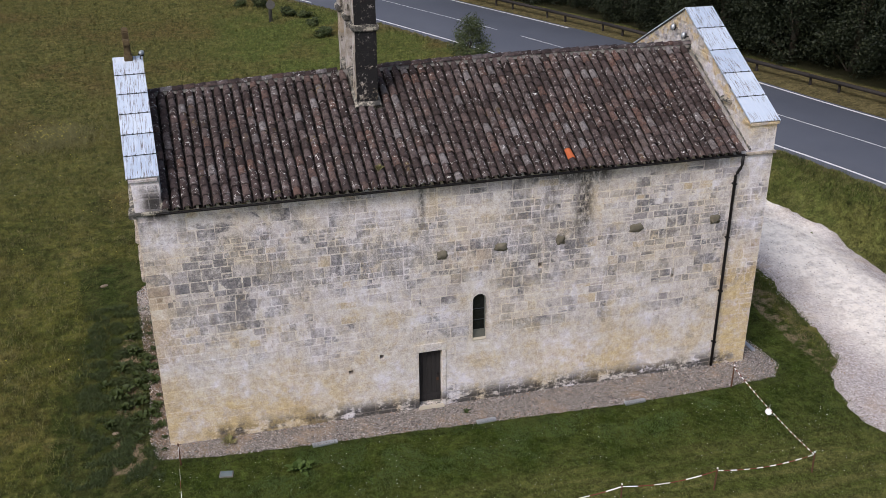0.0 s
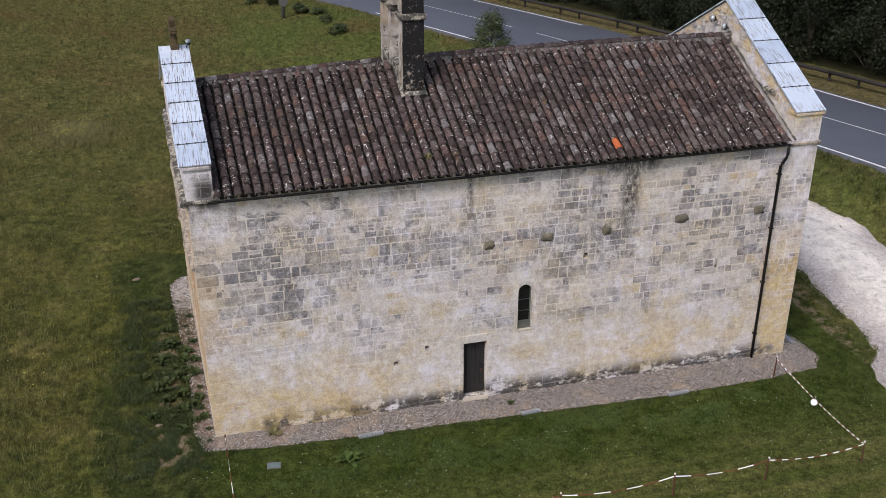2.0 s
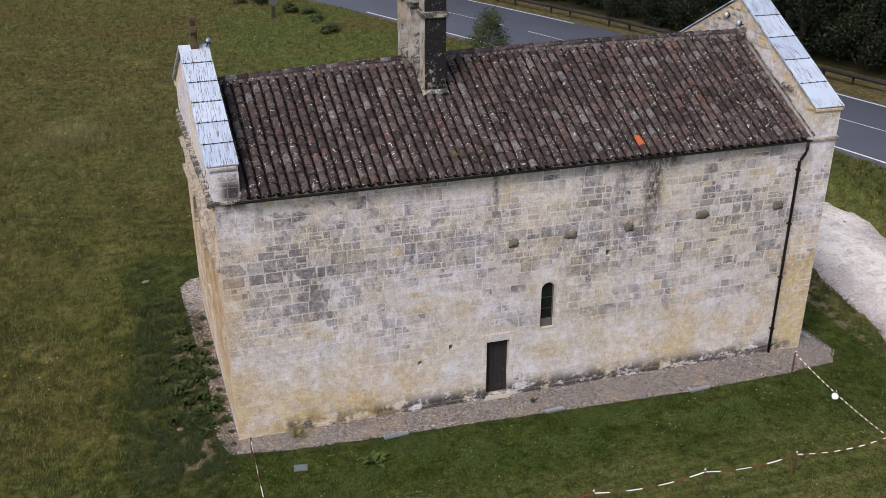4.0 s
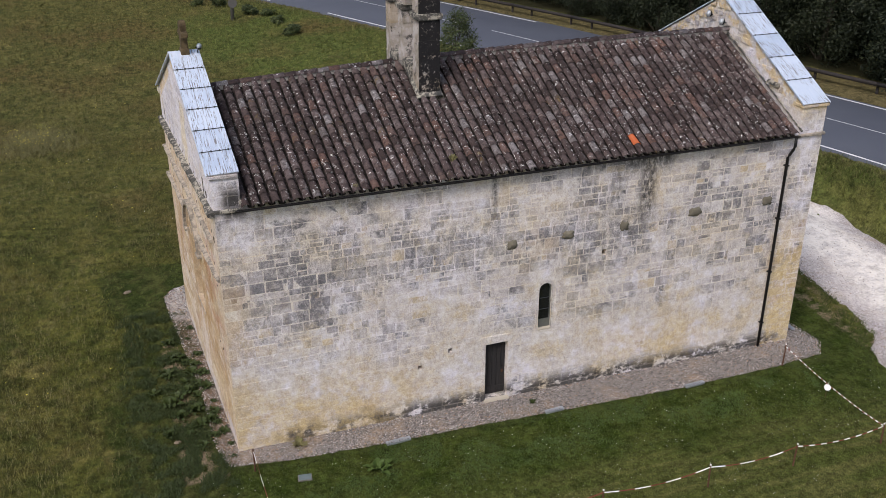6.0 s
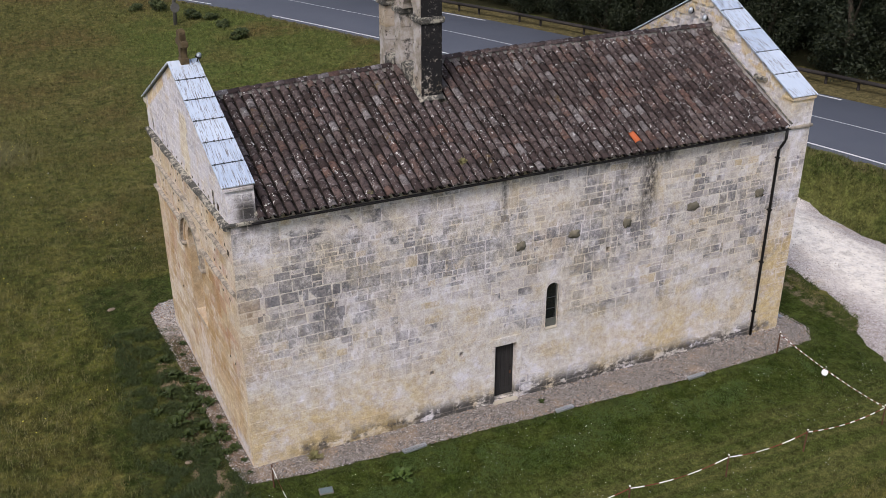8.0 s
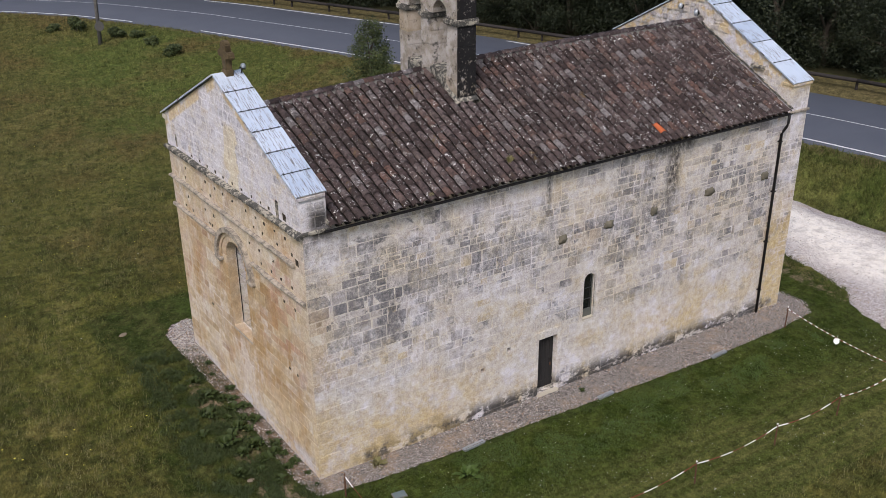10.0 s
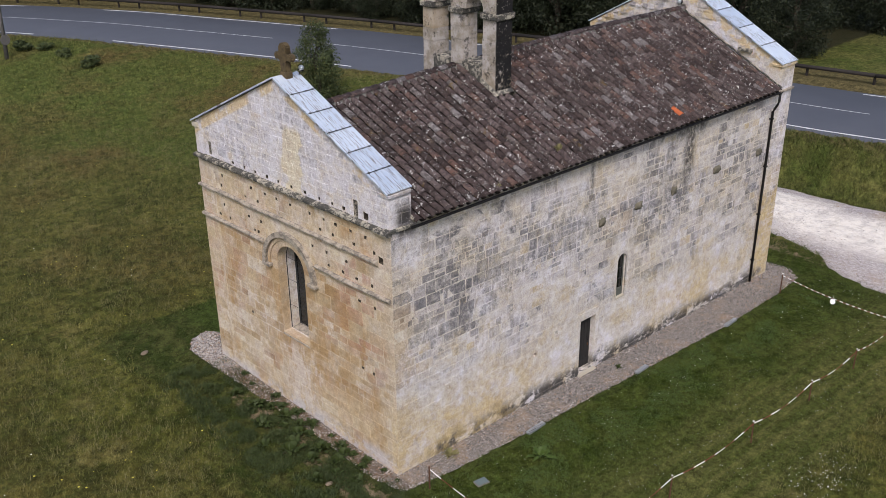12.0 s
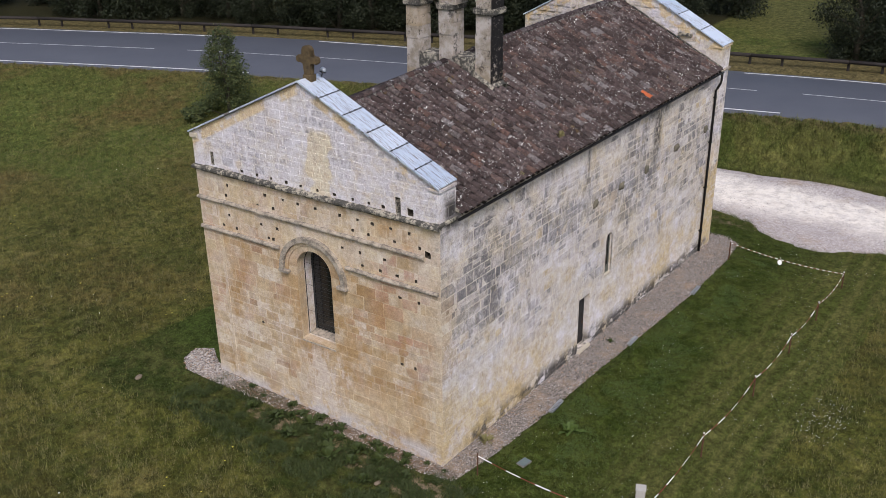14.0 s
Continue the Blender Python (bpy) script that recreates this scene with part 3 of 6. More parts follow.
LINTEL = plain_material("dressed_limestone", (0.40, 0.345, 0.26), (0.52, 0.47, 0.39), 0.93, 0.0, 1.5)


# ---- building blocks ----
def mesh_of(name, verts, faces, material, smooth=False):
    me = bpy.data.meshes.new(name)
    me.from_pydata(verts, [], faces)
    me.materials.append(material)
    if smooth:
        me.polygons.foreach_set("use_smooth", [True] * len(me.polygons))
    me.update()
    return me


def settle(ob, parent, label=""):
    if parent is not None:
        ob.parent = parent
    return tagged(ob, label)


def part(name, shape, material, parent=None, label="", smooth=False):
    """Links a bmesh, or lists of points and faces, as one mesh object under a thing or a part."""
    if isinstance(shape, bmesh.types.BMesh):
        bmesh.ops.recalc_face_normals(shape, faces=shape.faces)
        me = bpy.data.meshes.new(name)
        shape.to_mesh(me)
        shape.free()
        me.materials.append(material)
        if smooth:
            me.polygons.foreach_set("use_smooth", [True] * len(me.polygons))
    else:
        me = mesh_of(name, shape[0], shape[1], material, smooth)
    return settle(new(name, me), parent, label)


def empty(name, m, label, category, group="", kind=""):
    ob = new(name)
    ob.empty_display_size = 0.2
    ob.matrix_basis = m
    return tagged(ob, label, category, group, kind)


def block(x0, x1, y0, y1, z0, z1, bevel=0.0, segments=1, bm=None):
    bm = bm or bmesh.new()
    m = Matrix.Translation(((x0 + x1) / 2, (y0 + y1) / 2, (z0 + z1) / 2)) @ Matrix.Diagonal((x1 - x0, y1 - y0, z1 - z0, 1))
    made = bmesh.ops.create_cube(bm, size=1, matrix=m)["verts"]
    if bevel:
        edges = list({e for v in made for e in v.link_edges})
        bmesh.ops.bevel(bm, geom=edges, offset=bevel, segments=segments, affect="EDGES")
    return bm


def rod(points, radius, sides=8, taper=None):
    """A round bar along points; taper gives the radius at each point."""
    pts = [Vector(p) for p in points]
    verts, faces = [], []
    for i, p in enumerate(pts):
        way = (pts[min(i + 1, len(pts) - 1)] - pts[max(i - 1, 0)]).normalized()
        side = way.cross(Vector((0, 0, 1)) if abs(way.z) < 0.95 else Vector((1, 0, 0))).normalized()
        up = side.cross(way)
        r = taper[i] if taper else radius
        for k in range(sides):
            a = 2 * math.pi * k / sides
            verts.append(p + r * (math.cos(a) * side + math.sin(a) * up))
    for i in range(len(pts) - 1):
        for k in range(sides):
            a, b = i * sides + k, i * sides + (k + 1) % sides
            faces.append((a, b, b + sides, a + sides))
    faces.append(tuple(range(sides))[::-1])
    faces.append(tuple(range((len(pts) - 1) * sides, len(pts) * sides)))
    return verts, faces


def merged(*shapes):
    verts, faces = [], []
    for v, f in shapes:
        k = len(verts)
        verts += [tuple(p) for p in v]
        faces += [tuple(i + k for i in q) for q in f]
    return verts, faces


class Face:
    """The outer face of a wall: u along it, z up, d outwards."""

    def __init__(self, a, b):
        self.a, self.b = Vector((*a, 0)), Vector((*b, 0))
        self.length = (self.b - self.a).length
        self.u = (self.b - self.a) / self.length
        self.out = self.u.cross(Vector((0, 0, 1)))

    def at(self, u, z, d=0.0):
        return self.a + self.u * u + self.out * d + Vector((0, 0, z))

    def matrix(self, u, z, d=0.0):
        m = Matrix((self.u, -self.out, (0, 0, 1))).transposed().to_4x4()
        m.translation = self.at(u, z, d)
        return m


def plate(outline, holes, face, d0, d1):
    """A slab with openings, given in u and z of a wall's face, between two depths."""
    flat = bmesh.new()
    loops = []
    for loop in (outline, *holes):
        vs = [flat.verts.new((u, z, 0)) for u, z in loop]
        loops.append(len(vs))
        for i in range(len(vs)):
            flat.edges.new((vs[i], vs[(i + 1) % len(vs)]))
    bmesh.ops.triangle_fill(flat, use_beauty=True, use_dissolve=False, edges=flat.edges[:])
    flat.verts.index_update()
    flat.verts.ensure_lookup_table()
    tri = [[v.index for v in f.verts] for f in flat.faces]
    pts = [(v.co.x, v.co.y) for v in flat.verts]
    flat.free()
    n = len(pts)
    verts = [face.at(u, z, d0) for u, z in pts] + [face.at(u, z, d1) for u, z in pts]
    faces = [tuple(t) for t in tri] + [tuple(i + n for i in t[::-1]) for t in tri]
    k = 0
    for count in loops:
        for i in range(count):
            a, b = k + i, k + (i + 1) % count
            faces.append((a, b, b + n, a + n))
        k += count
    bm = bmesh.new()
    vs = [bm.verts.new(v) for v in verts]
    for f in faces:
        bm.faces.new([vs[i] for i in f])
    return bm


def arch(u, z, half, spring, steps=10):
    """An opening with a round head: from the sill z up to the spring line and over."""
    out = [(u - half, z), (u + half, z)]
    out += [(u + half * math.cos(math.pi * i / steps), spring + half * math.sin(math.pi * i / steps)) for i in range(steps + 1)]
    return out


# ---- the lie of the land ----
EDGE = [(-60, 112), (-30, 95), (-12, 81), (4.7, 67.2), (12.2, 56.8), (15.8, 49.7), (21.1, 38.2), (24.1, 30.6), (26.1, 25.5), (30.15, 14.8), (31.95, 9.2), (33.1, 4.5),
        (34.1, 1.3), (35.3, -3.4), (37.6, -14), (39.5, -30), (40.5, -60), (38, -110), (30, -170)]
ROAD_Z, LINES = 1.9, 9.2


def smooth_line(points, gap):
    """Points every gap metres or so along a smooth curve through the given ones."""
    p = [Vector((*q, 0)) if len(q) == 2 else Vector(q) for q in points]
    p = [2 * p[0] - p[1], *p, 2 * p[-1] - p[-2]]
    out = []
    for a, b, c, d in zip(p, p[1:], p[2:], p[3:]):
        n = max(1, round((c - b).length / gap))
        for i in range(n):
            t = i / n
            out.append(0.5 * (2 * b + (c - a) * t + (2 * a - 5 * b + 4 * c - d) * t * t + (3 * b - a - 3 * c + d) * t**3))
    return out + [p[-2]]


def road_width(y):
    """From edge line to edge line; the bend is wider."""
    t = min(1.0, max(0.0, (y - 14) / 20))
    return 8.1 + 1.15 * t * t * (3 - 2 * t)


ROAD = smooth_line(EDGE, 1.5)
ROAD_SIDE = [Vector((-(b - a).y, (b - a).x, 0)).normalized() * -1 for a, b in zip([ROAD[0], *ROAD[:-1]], [*ROAD[1:], ROAD[-1]])]
ROAD_SIDE[0], ROAD_SIDE[-1] = ROAD_SIDE[1], ROAD_SIDE[-2]
ROAD_SIDE = [s if s.x > 0 else -s for s in ROAD_SIDE]
_rx, _ry = np.array([p.x for p in ROAD]), np.array([p.y for p in ROAD])
_nx, _ny = np.array([s.x for s in ROAD_SIDE]), np.array([s.y for s in ROAD_SIDE])


def smooth(v, a, b):
    t = np.clip((np.asarray(v, float) - a) / (b - a), 0, 1)
    return t * t * (3 - 2 * t)


def beyond(x, y):
    """Metres past the road's near edge line; negative on the chapel's side."""
    x, y = np.atleast_1d(np.asarray(x, float)), np.atleast_1d(np.asarray(y, float))
    out = np.empty(len(x))
    for i in range(0, len(x), 4000):
        dx, dy = x[i:i + 4000, None] - _rx, y[i:i + 4000, None] - _ry
        k = (dx * dx + dy * dy).argmin(1)
        r = np.arange(len(k))
        out[i:i + 4000] = dx[r, k] * _nx[k] + dy[r, k] * _ny[k]
    return out


def ground_z(x, y):
    """The height of the ground."""
    x, y = np.atleast_1d(np.asarray(x, float)), np.atleast_1d(np.asarray(y, float))
    e = -beyond(x, y)
    z = 0.042 * np.clip(y - 1, 0, 14) + 0.012 * np.clip(y - 15, 0, 40) - 0.17 * smooth(x, 18.5, 22) * smooth(y, 9, 3)
    z -= 0.012 * np.clip(-y - 9, 0, 30)
    reach = 3.3 + 10.5 * smooth(y, 6, 24)
    rise = smooth(e, reach, 0.3)
    z = z * (1 - rise) + ROAD_Z * rise
    ditch = smooth(e, 1.5, 2.6) * smooth(e, 5.0, 3.6) * smooth(y, 16, 10) * 0.35
    z -= ditch
    bumps = 0.06 * np.sin(x * 0.7 + 1.3 * np.sin(y * 0.4)) * np.cos(y * 0.63) * smooth(np.hypot(x - 10, y - 2), 15, 22) * (1 - rise)
    return z + bumps + 0.035 * np.clip(-e - 24, 0, 200)


def gz(x, y):
    return float(ground_z(x, y)[0])


def lawn_mask(x, y):
    edge = x + 0.45 * np.sin(y * 0.55 + 0.6) + 0.2 * np.sin(y * 1.7 + x)
    a = smooth(edge, -4.1, -2.6) * smooth(x, 23.4, 22.4) * smooth(y, 13.2, 12.2)
    return a * smooth(y, -8.9, -7.3)


def build_ground():
    far = [26, 29, 33, 39, 47, 58, 75, 100, 150, 240, 400, 700, 1100]
    xs = np.concatenate([-np.array(far[::-1]) + 0.0, np.arange(-25, 52.1, 0.5), 26 + np.array(far)])
    ys = np.concatenate([-np.array(far[::-1]) + 8.0, np.arange(-17, 76.1, 0.5), 50 + np.array(far)])
    gx, gy = np.meshgrid(xs, ys)
    x, y = gx.ravel(), gy.ravel()
    z = ground_z(x, y)
    e = beyond(x, y)
    z[(e > -0.2) & (e < LINES + 0.4)] -= 0.12
    nx, ny = len(xs), len(ys)
    i = (np.arange(ny - 1)[:, None] * nx + np.arange(nx - 1)).ravel()
    me = bpy.data.meshes.new("ground")
    me.from_pydata(np.stack([x, y, z], 1).tolist(), [], np.stack([i, i + 1, i + nx + 1, i + nx], 1).tolist())
    me.polygons.foreach_set("use_smooth", [True] * len(me.polygons))
    verge = np.maximum(smooth(e, -1.8, -0.3), smooth(e, LINES - 1, LINES)) * smooth(e, LINES + 5, LINES + 3)
    soil = np.maximum(smooth(x, 22.0, 22.6) * smooth(x, 23.8, 23.2) * smooth(y, -3, -1) * smooth(y, 8, 6), smooth(x, -2.1, -1.4) * smooth(x, 0, -0.4) * smooth(y, -1.6, -0.8) * smooth(y, 8, 6))
    soil = np.maximum(soil, smooth(e, -5.4, -4.4) * smooth(e, -3.4, -4.2) * smooth(y, 14, 10) * smooth(y, -30, -20))
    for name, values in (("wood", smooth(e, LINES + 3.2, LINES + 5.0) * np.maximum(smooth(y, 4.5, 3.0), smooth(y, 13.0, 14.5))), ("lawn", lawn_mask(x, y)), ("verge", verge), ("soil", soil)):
        me.attributes.new(name, "FLOAT", "POINT").data.foreach_set("value", values.astype(np.float32))
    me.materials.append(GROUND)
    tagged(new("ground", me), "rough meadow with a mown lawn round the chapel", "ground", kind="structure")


def ribbon(near, far, lift, material, name, label, category, across=4, ragged=0.0, skirt=0.1):
    """A sheet laid on the ground between two lines of as many points."""
    rng = np.random.default_rng(7)
    rows = []
    for a, b in zip(near, far):
        k = 1 + ragged * float(rng.normal())
        line = [a + (b - a) * (j / across * (k if j else 1)) for j in range(across + 1)]
        rows.append(line)
    pts = np.array([[(p.x, p.y) for p in row] for row in rows])
    z = ground_z(pts[..., 0].ravel(), pts[..., 1].ravel()).reshape(pts.shape[:2]) + lift
    z[:, 0] -= skirt * 0.2
    z[:, -1] -= skirt
    verts = [(*p, h) for row, hs in zip(pts.tolist(), z.tolist()) for p, h in zip(row, hs)]
    w = across + 1
    faces = [(i * w + j, i * w + j + 1, (i + 1) * w + j + 1, (i + 1) * w + j) for i in range(len(rows) - 1) for j in range(across)]
    ob = part(name, (verts, faces), material, smooth=True)
    return tagged(ob, label, category, kind="structure")


def build_road():
    faces, verts = [], []
    for p, s in zip(ROAD, ROAD_SIDE):
        wide = road_width(p.y)
        profile = [(-0.55, -0.16), (-0.3, 0.0), (wide / 2, 0.05), (wide + 0.3, 0.0), (wide + 0.6, -0.16)]
        verts += [(p.x + s.x * d, p.y + s.y * d, ROAD_Z + 0.03 + h) for d, h in profile]
    w = 5
    faces = [(i * w + j, i * w + j + 1, (i + 1) * w + j + 1, (i + 1) * w + j) for i in range(len(ROAD) - 1) for j in range(w - 1)]
    road = tagged(part("road", (verts, faces), ASPHALT, smooth=True), "two-lane country road of worn grey asphalt", "road", kind="structure")
    edge_len = np.concatenate([[0], np.cumsum([(b - a).length for a, b in zip(ROAD, ROAD[1:])])])

    def stripe(d, start, end, half):
        v, f = [], []
        for t in np.arange(start, end + 0.01, min(1.0, end - start)):
            k = int(np.searchsorted(edge_len, t) - 1)
            k = min(max(k, 0), len(ROAD) - 2)
            m = (t - edge_len[k]) / (edge_len[k + 1] - edge_len[k])
            p, s = ROAD[k].lerp(ROAD[k + 1], m), ROAD_SIDE[k].lerp(ROAD_SIDE[k + 1], m)
            h = ROAD_Z + 0.03 + 0.05 * (1 - abs(2 * d - 1)) + 0.006
            at = d * road_width(p.y)
            v += [(p.x + s.x * (at + o), p.y + s.y * (at + o), h) for o in (-half, half)]
        return v, [(i * 2, i * 2 + 1, i * 2 + 3, i * 2 + 2) for i in range(len(v) // 2 - 1)]

    near = [(38, 58), (62, 91.8), (98.2, 118.3), (131, 151.6), (158, 178), (185, 205), (212, 232)]
    far = [(38, 58), (64, 84.5), (90.7, 112.5), (119.3, 140.2), (148.3, 168.3), (175, 195), (202, 222)]
    middle = [(40, 109.5), (111.5, 150), (152, 190), (192, 240)]
    for d, half, dashes in ((0.0, 0.075, near), (1.0, 0.075, far), (0.5, 0.038, middle)):
        for start, end in dashes:
            part("road_marking", stripe(d, start, end, half), PAINT, road)


def scatter_chips(name, label, x, y, lift, rng):
    """Small pyramidal stones lying about."""
    n = len(x)
    r = 0.011 + 0.022 * rng.random(n) ** 2
    base = np.array([(1, 0, 0), (0, 1, 0), (-1, 0, 0), (0, -1, 0), (0.2, 0.1, 0.75)])[None] * r[:, None, None] * rng.uniform(0.7, 1.3, (n, 5, 3))
    a = rng.random(n) * 6.283
    c, s = np.cos(a)[:, None], np.sin(a)[:, None]
    z = ground_z(x, y) + lift
    v = np.stack([x[:, None] + base[..., 0] * c - base[..., 1] * s, y[:, None] + base[..., 0] * s + base[..., 1] * c, z[:, None] + base[..., 2]], 2).reshape(-1, 3)
    k = np.arange(n)[:, None] * 5
    f = np.concatenate([k + np.array([q]) for q in ((0, 1, 4), (1, 2, 4), (2, 3, 4), (3, 0, 4))])
    tagged(part(name, (v.tolist(), f.tolist()), CHIPS), label, "gravel", kind="stuff")


def build_drive():
    near = [(23.5, -34), (23.6, -24), (23.4, -14), (22.8, -6.9), (21.85, -5.4), (21.2, -4.3), (21.3, -3.3), (21.8, -1.6), (22.8, -0.7), (23.2, 0.8), (23.2, 3), (23.4, 5.4), (23.3, 9), (22.6, 12.5), (21.5, 16)]
    far = [(31.8, -34), (31.4, -24), (30.6, -14), (30.1, -7), (30.1, -5.4), (30.15, -4.3), (30.2, -3.3), (30.25, -1.6), (30.3, -0.7), (30.3, 0.8), (30.0, 3), (29.5, 5.4), (28.9, 9), (27.0, 12.5), (22.5, 16.4)]
    a, b = [], []
    rng = np.random.default_rng(3)
    drift = 0.0
    for p, q, p2, q2 in zip(near, far, near[1:], far[1:]):
        n = max(2, round((Vector(p2) - Vector(p)).length / 0.22))
        for i in range(n):
            t = i / n
            drift = 0.8 * drift + 0.07 * rng.normal()
            e = t * t * (3 - 2 * t)
            a.append(Vector((p[0] + (p2[0] - p[0]) * e + drift, p[1] + (p2[1] - p[1]) * t)))
            b.append(Vector(q).lerp(Vector(q2), t) + Vector((-0.7 * drift, 0)))
    ribbon(b, a, 0.06, DRIVE, "gravel_drive", "wide pale gravel drive with worn compacted middle", "drive", 8, skirt=0.12)
    rng = np.random.default_rng(31)
    n = 8000
    y = rng.uniform(-13, 14, n)
    near_x = np.interp(y, [p[1] for p in near], [p[0] for p in near])
    far_x = np.interp(y, [p[1] for p in far], [p[0] for p in far])
    w = np.where(rng.random(n) < 0.65, np.abs(rng.normal(0, 0.22, n)), rng.random(n))
    w = np.clip(w + 0.05, 0.05, 0.97)
    scatter_chips("drive_stones", "loose pale stones strewn over the gravel drive", near_x + (far_x - near_x) * w, y, 0.055, rng)



SW, SE, NE, NW = (0.0, -0.13), (19.72, -0.13), (19.8, 9.2), (-0.512, 9.0)
SOUTH, EAST, NORTH, WEST = Face(SW, SE), Face(SE, NE), Face(NE, NW), Face(NW, SW)
WL = WEST.length


def build_gravel_strip():
    inner = [(0.2, 10.2), (0.0, 9.9), (-0.3, 9.4), (-0.44, 8), (-0.3, 5.5), (-0.14, 2.6), (0.05, 0.4), (0.1, -0.05), (1.2, 0), (2.2, 0), (4.6, 0), (7.6, 0), (10.3, 0), (14.4, 0), (18.3, 0), (19.4, 0), (19.65, 0.1), (19.65, 1.2), (19.65, 3.0)]
    outer = [(-0.25, 10.72), (-0.95, 10.6), (-1.35, 10.0), (-1.25, 8.6), (-0.95, 5.5), (-0.72, 2.6), (-0.72, 0.4), (-0.45, -0.85), (1.0, -1.08), (2.2, -1.2), (4.6, -1.33), (7.6, -1.44), (10.3, -1.58), (14.4, -1.76), (18.3, -1.7), (20.4, -1.4), (21.05, -0.6), (20.9, 0.9), (20.3, 2.6)]
    a, b = [], []
    for p, q, p2, q2 in zip(inner, outer, inner[1:], outer[1:]):
        n = max(2, round((Vector(q2) - Vector(q)).length / 0.16))
        for i in range(n):
            a.append(Vector(p).lerp(Vector(p2), i / n)), b.append(Vector(q).lerp(Vector(q2), i / n))
    ribbon(a, b, 0.05, GRAVEL, "gravel_strip", "drain strip of pinkish-grey limestone chippings at the wall foot", "gravel", 4, ragged=0.015, skirt=0.09)
    # loose stones on it
    rng = np.random.default_rng(5)
    verts, faces = [], []
    for _ in range(30000):
        k = rng.integers(len(a) - 1)
        t, w = rng.random(), rng.random() * 0.92
        if a[k].x < 0.3 and a[k].y < 8 and rng.random() < 0.5:
            continue
        p = (a[k].lerp(a[k + 1], t)).lerp(b[k].lerp(b[k + 1], t), w)
        r = (0.012 if a[k].y < 8.0 else 0.022) + 0.022 * rng.random() ** 2
        base = np.array([(1, 0, 0), (0, 1, 0), (-1, 0, 0), (0, -1, 0), (0.2, 0.1, 0.75)]) * r * rng.uniform(0.7, 1.3, (5, 3))
        turn = rng.random() * 6.28
        c, s = math.cos(turn), math.sin(turn)
        z = 0.045 * (1 if w < 0.95 else 0.3)
        i = len(verts)
        verts += [(p.x + v[0] * c - v[1] * s, p.y + v[0] * s + v[1] * c, z + v[2]) for v in base]
        faces += [(i, i + 1, i + 4), (i + 1, i + 2, i + 4), (i + 2, i + 3, i + 4), (i + 3, i, i + 4)]
    heights = ground_z([v[0] for v in verts], [v[1] for v in verts])
    verts = [(x, y, z + h) for (x, y, z), h in zip(verts, heights.tolist())]
    tagged(part("loose_stones", (verts, faces), CHIPS), "loose limestone chips along the wall foot", "gravel", kind="stuff")


build_ground()
build_road()
build_drive()
build_gravel_strip()


# ---- masonry ----
def stone_shape(poly, proud, chamfer=0.016):
    """A dressed stone from its outline in u and z: sides, a worn edge and a face proud of the joint. Local x along the wall, -y outwards."""
    cu, cz = sum(p[0] for p in poly) / len(poly), sum(p[1] for p in poly) / len(poly)
    n = len(poly)

    def ring(k, y):
        out = []
        for u, z in poly:
            du, dz = u - cu, z - cz
            out.append((cu + du - math.copysign(min(k, abs(du)), du), y, cz + dz - math.copysign(min(k, abs(dz)), dz)))
        return out

    verts = ring(0, 0.012) + ring(0.001, -proud * 0.45) + ring(chamfer, -proud)
    faces = [(r * n + i, r * n + (i + 1) % n, (r + 1) * n + (i + 1) % n, (r + 1) * n + i) for r in (0, 1) for i in range(n)]
    return verts, faces + [tuple(range(2 * n, 3 * n))]


def clip(poly, planes):
    for a, b, c in planes:
        out = []
        for p, q in zip(poly, poly[1:] + poly[:1]):
            dp, dq = a * p[0] + b * p[1] - c, a * q[0] + b * q[1] - c
            if dp <= 0:
                out.append(p)
            if dp * dq < 0:
                t = dp / (dp - dq)
                out.append((p[0] + t * (q[0] - p[0]), p[1] + t * (q[1] - p[1])))
        poly = out
        if len(poly) < 3:
            return []
    return poly


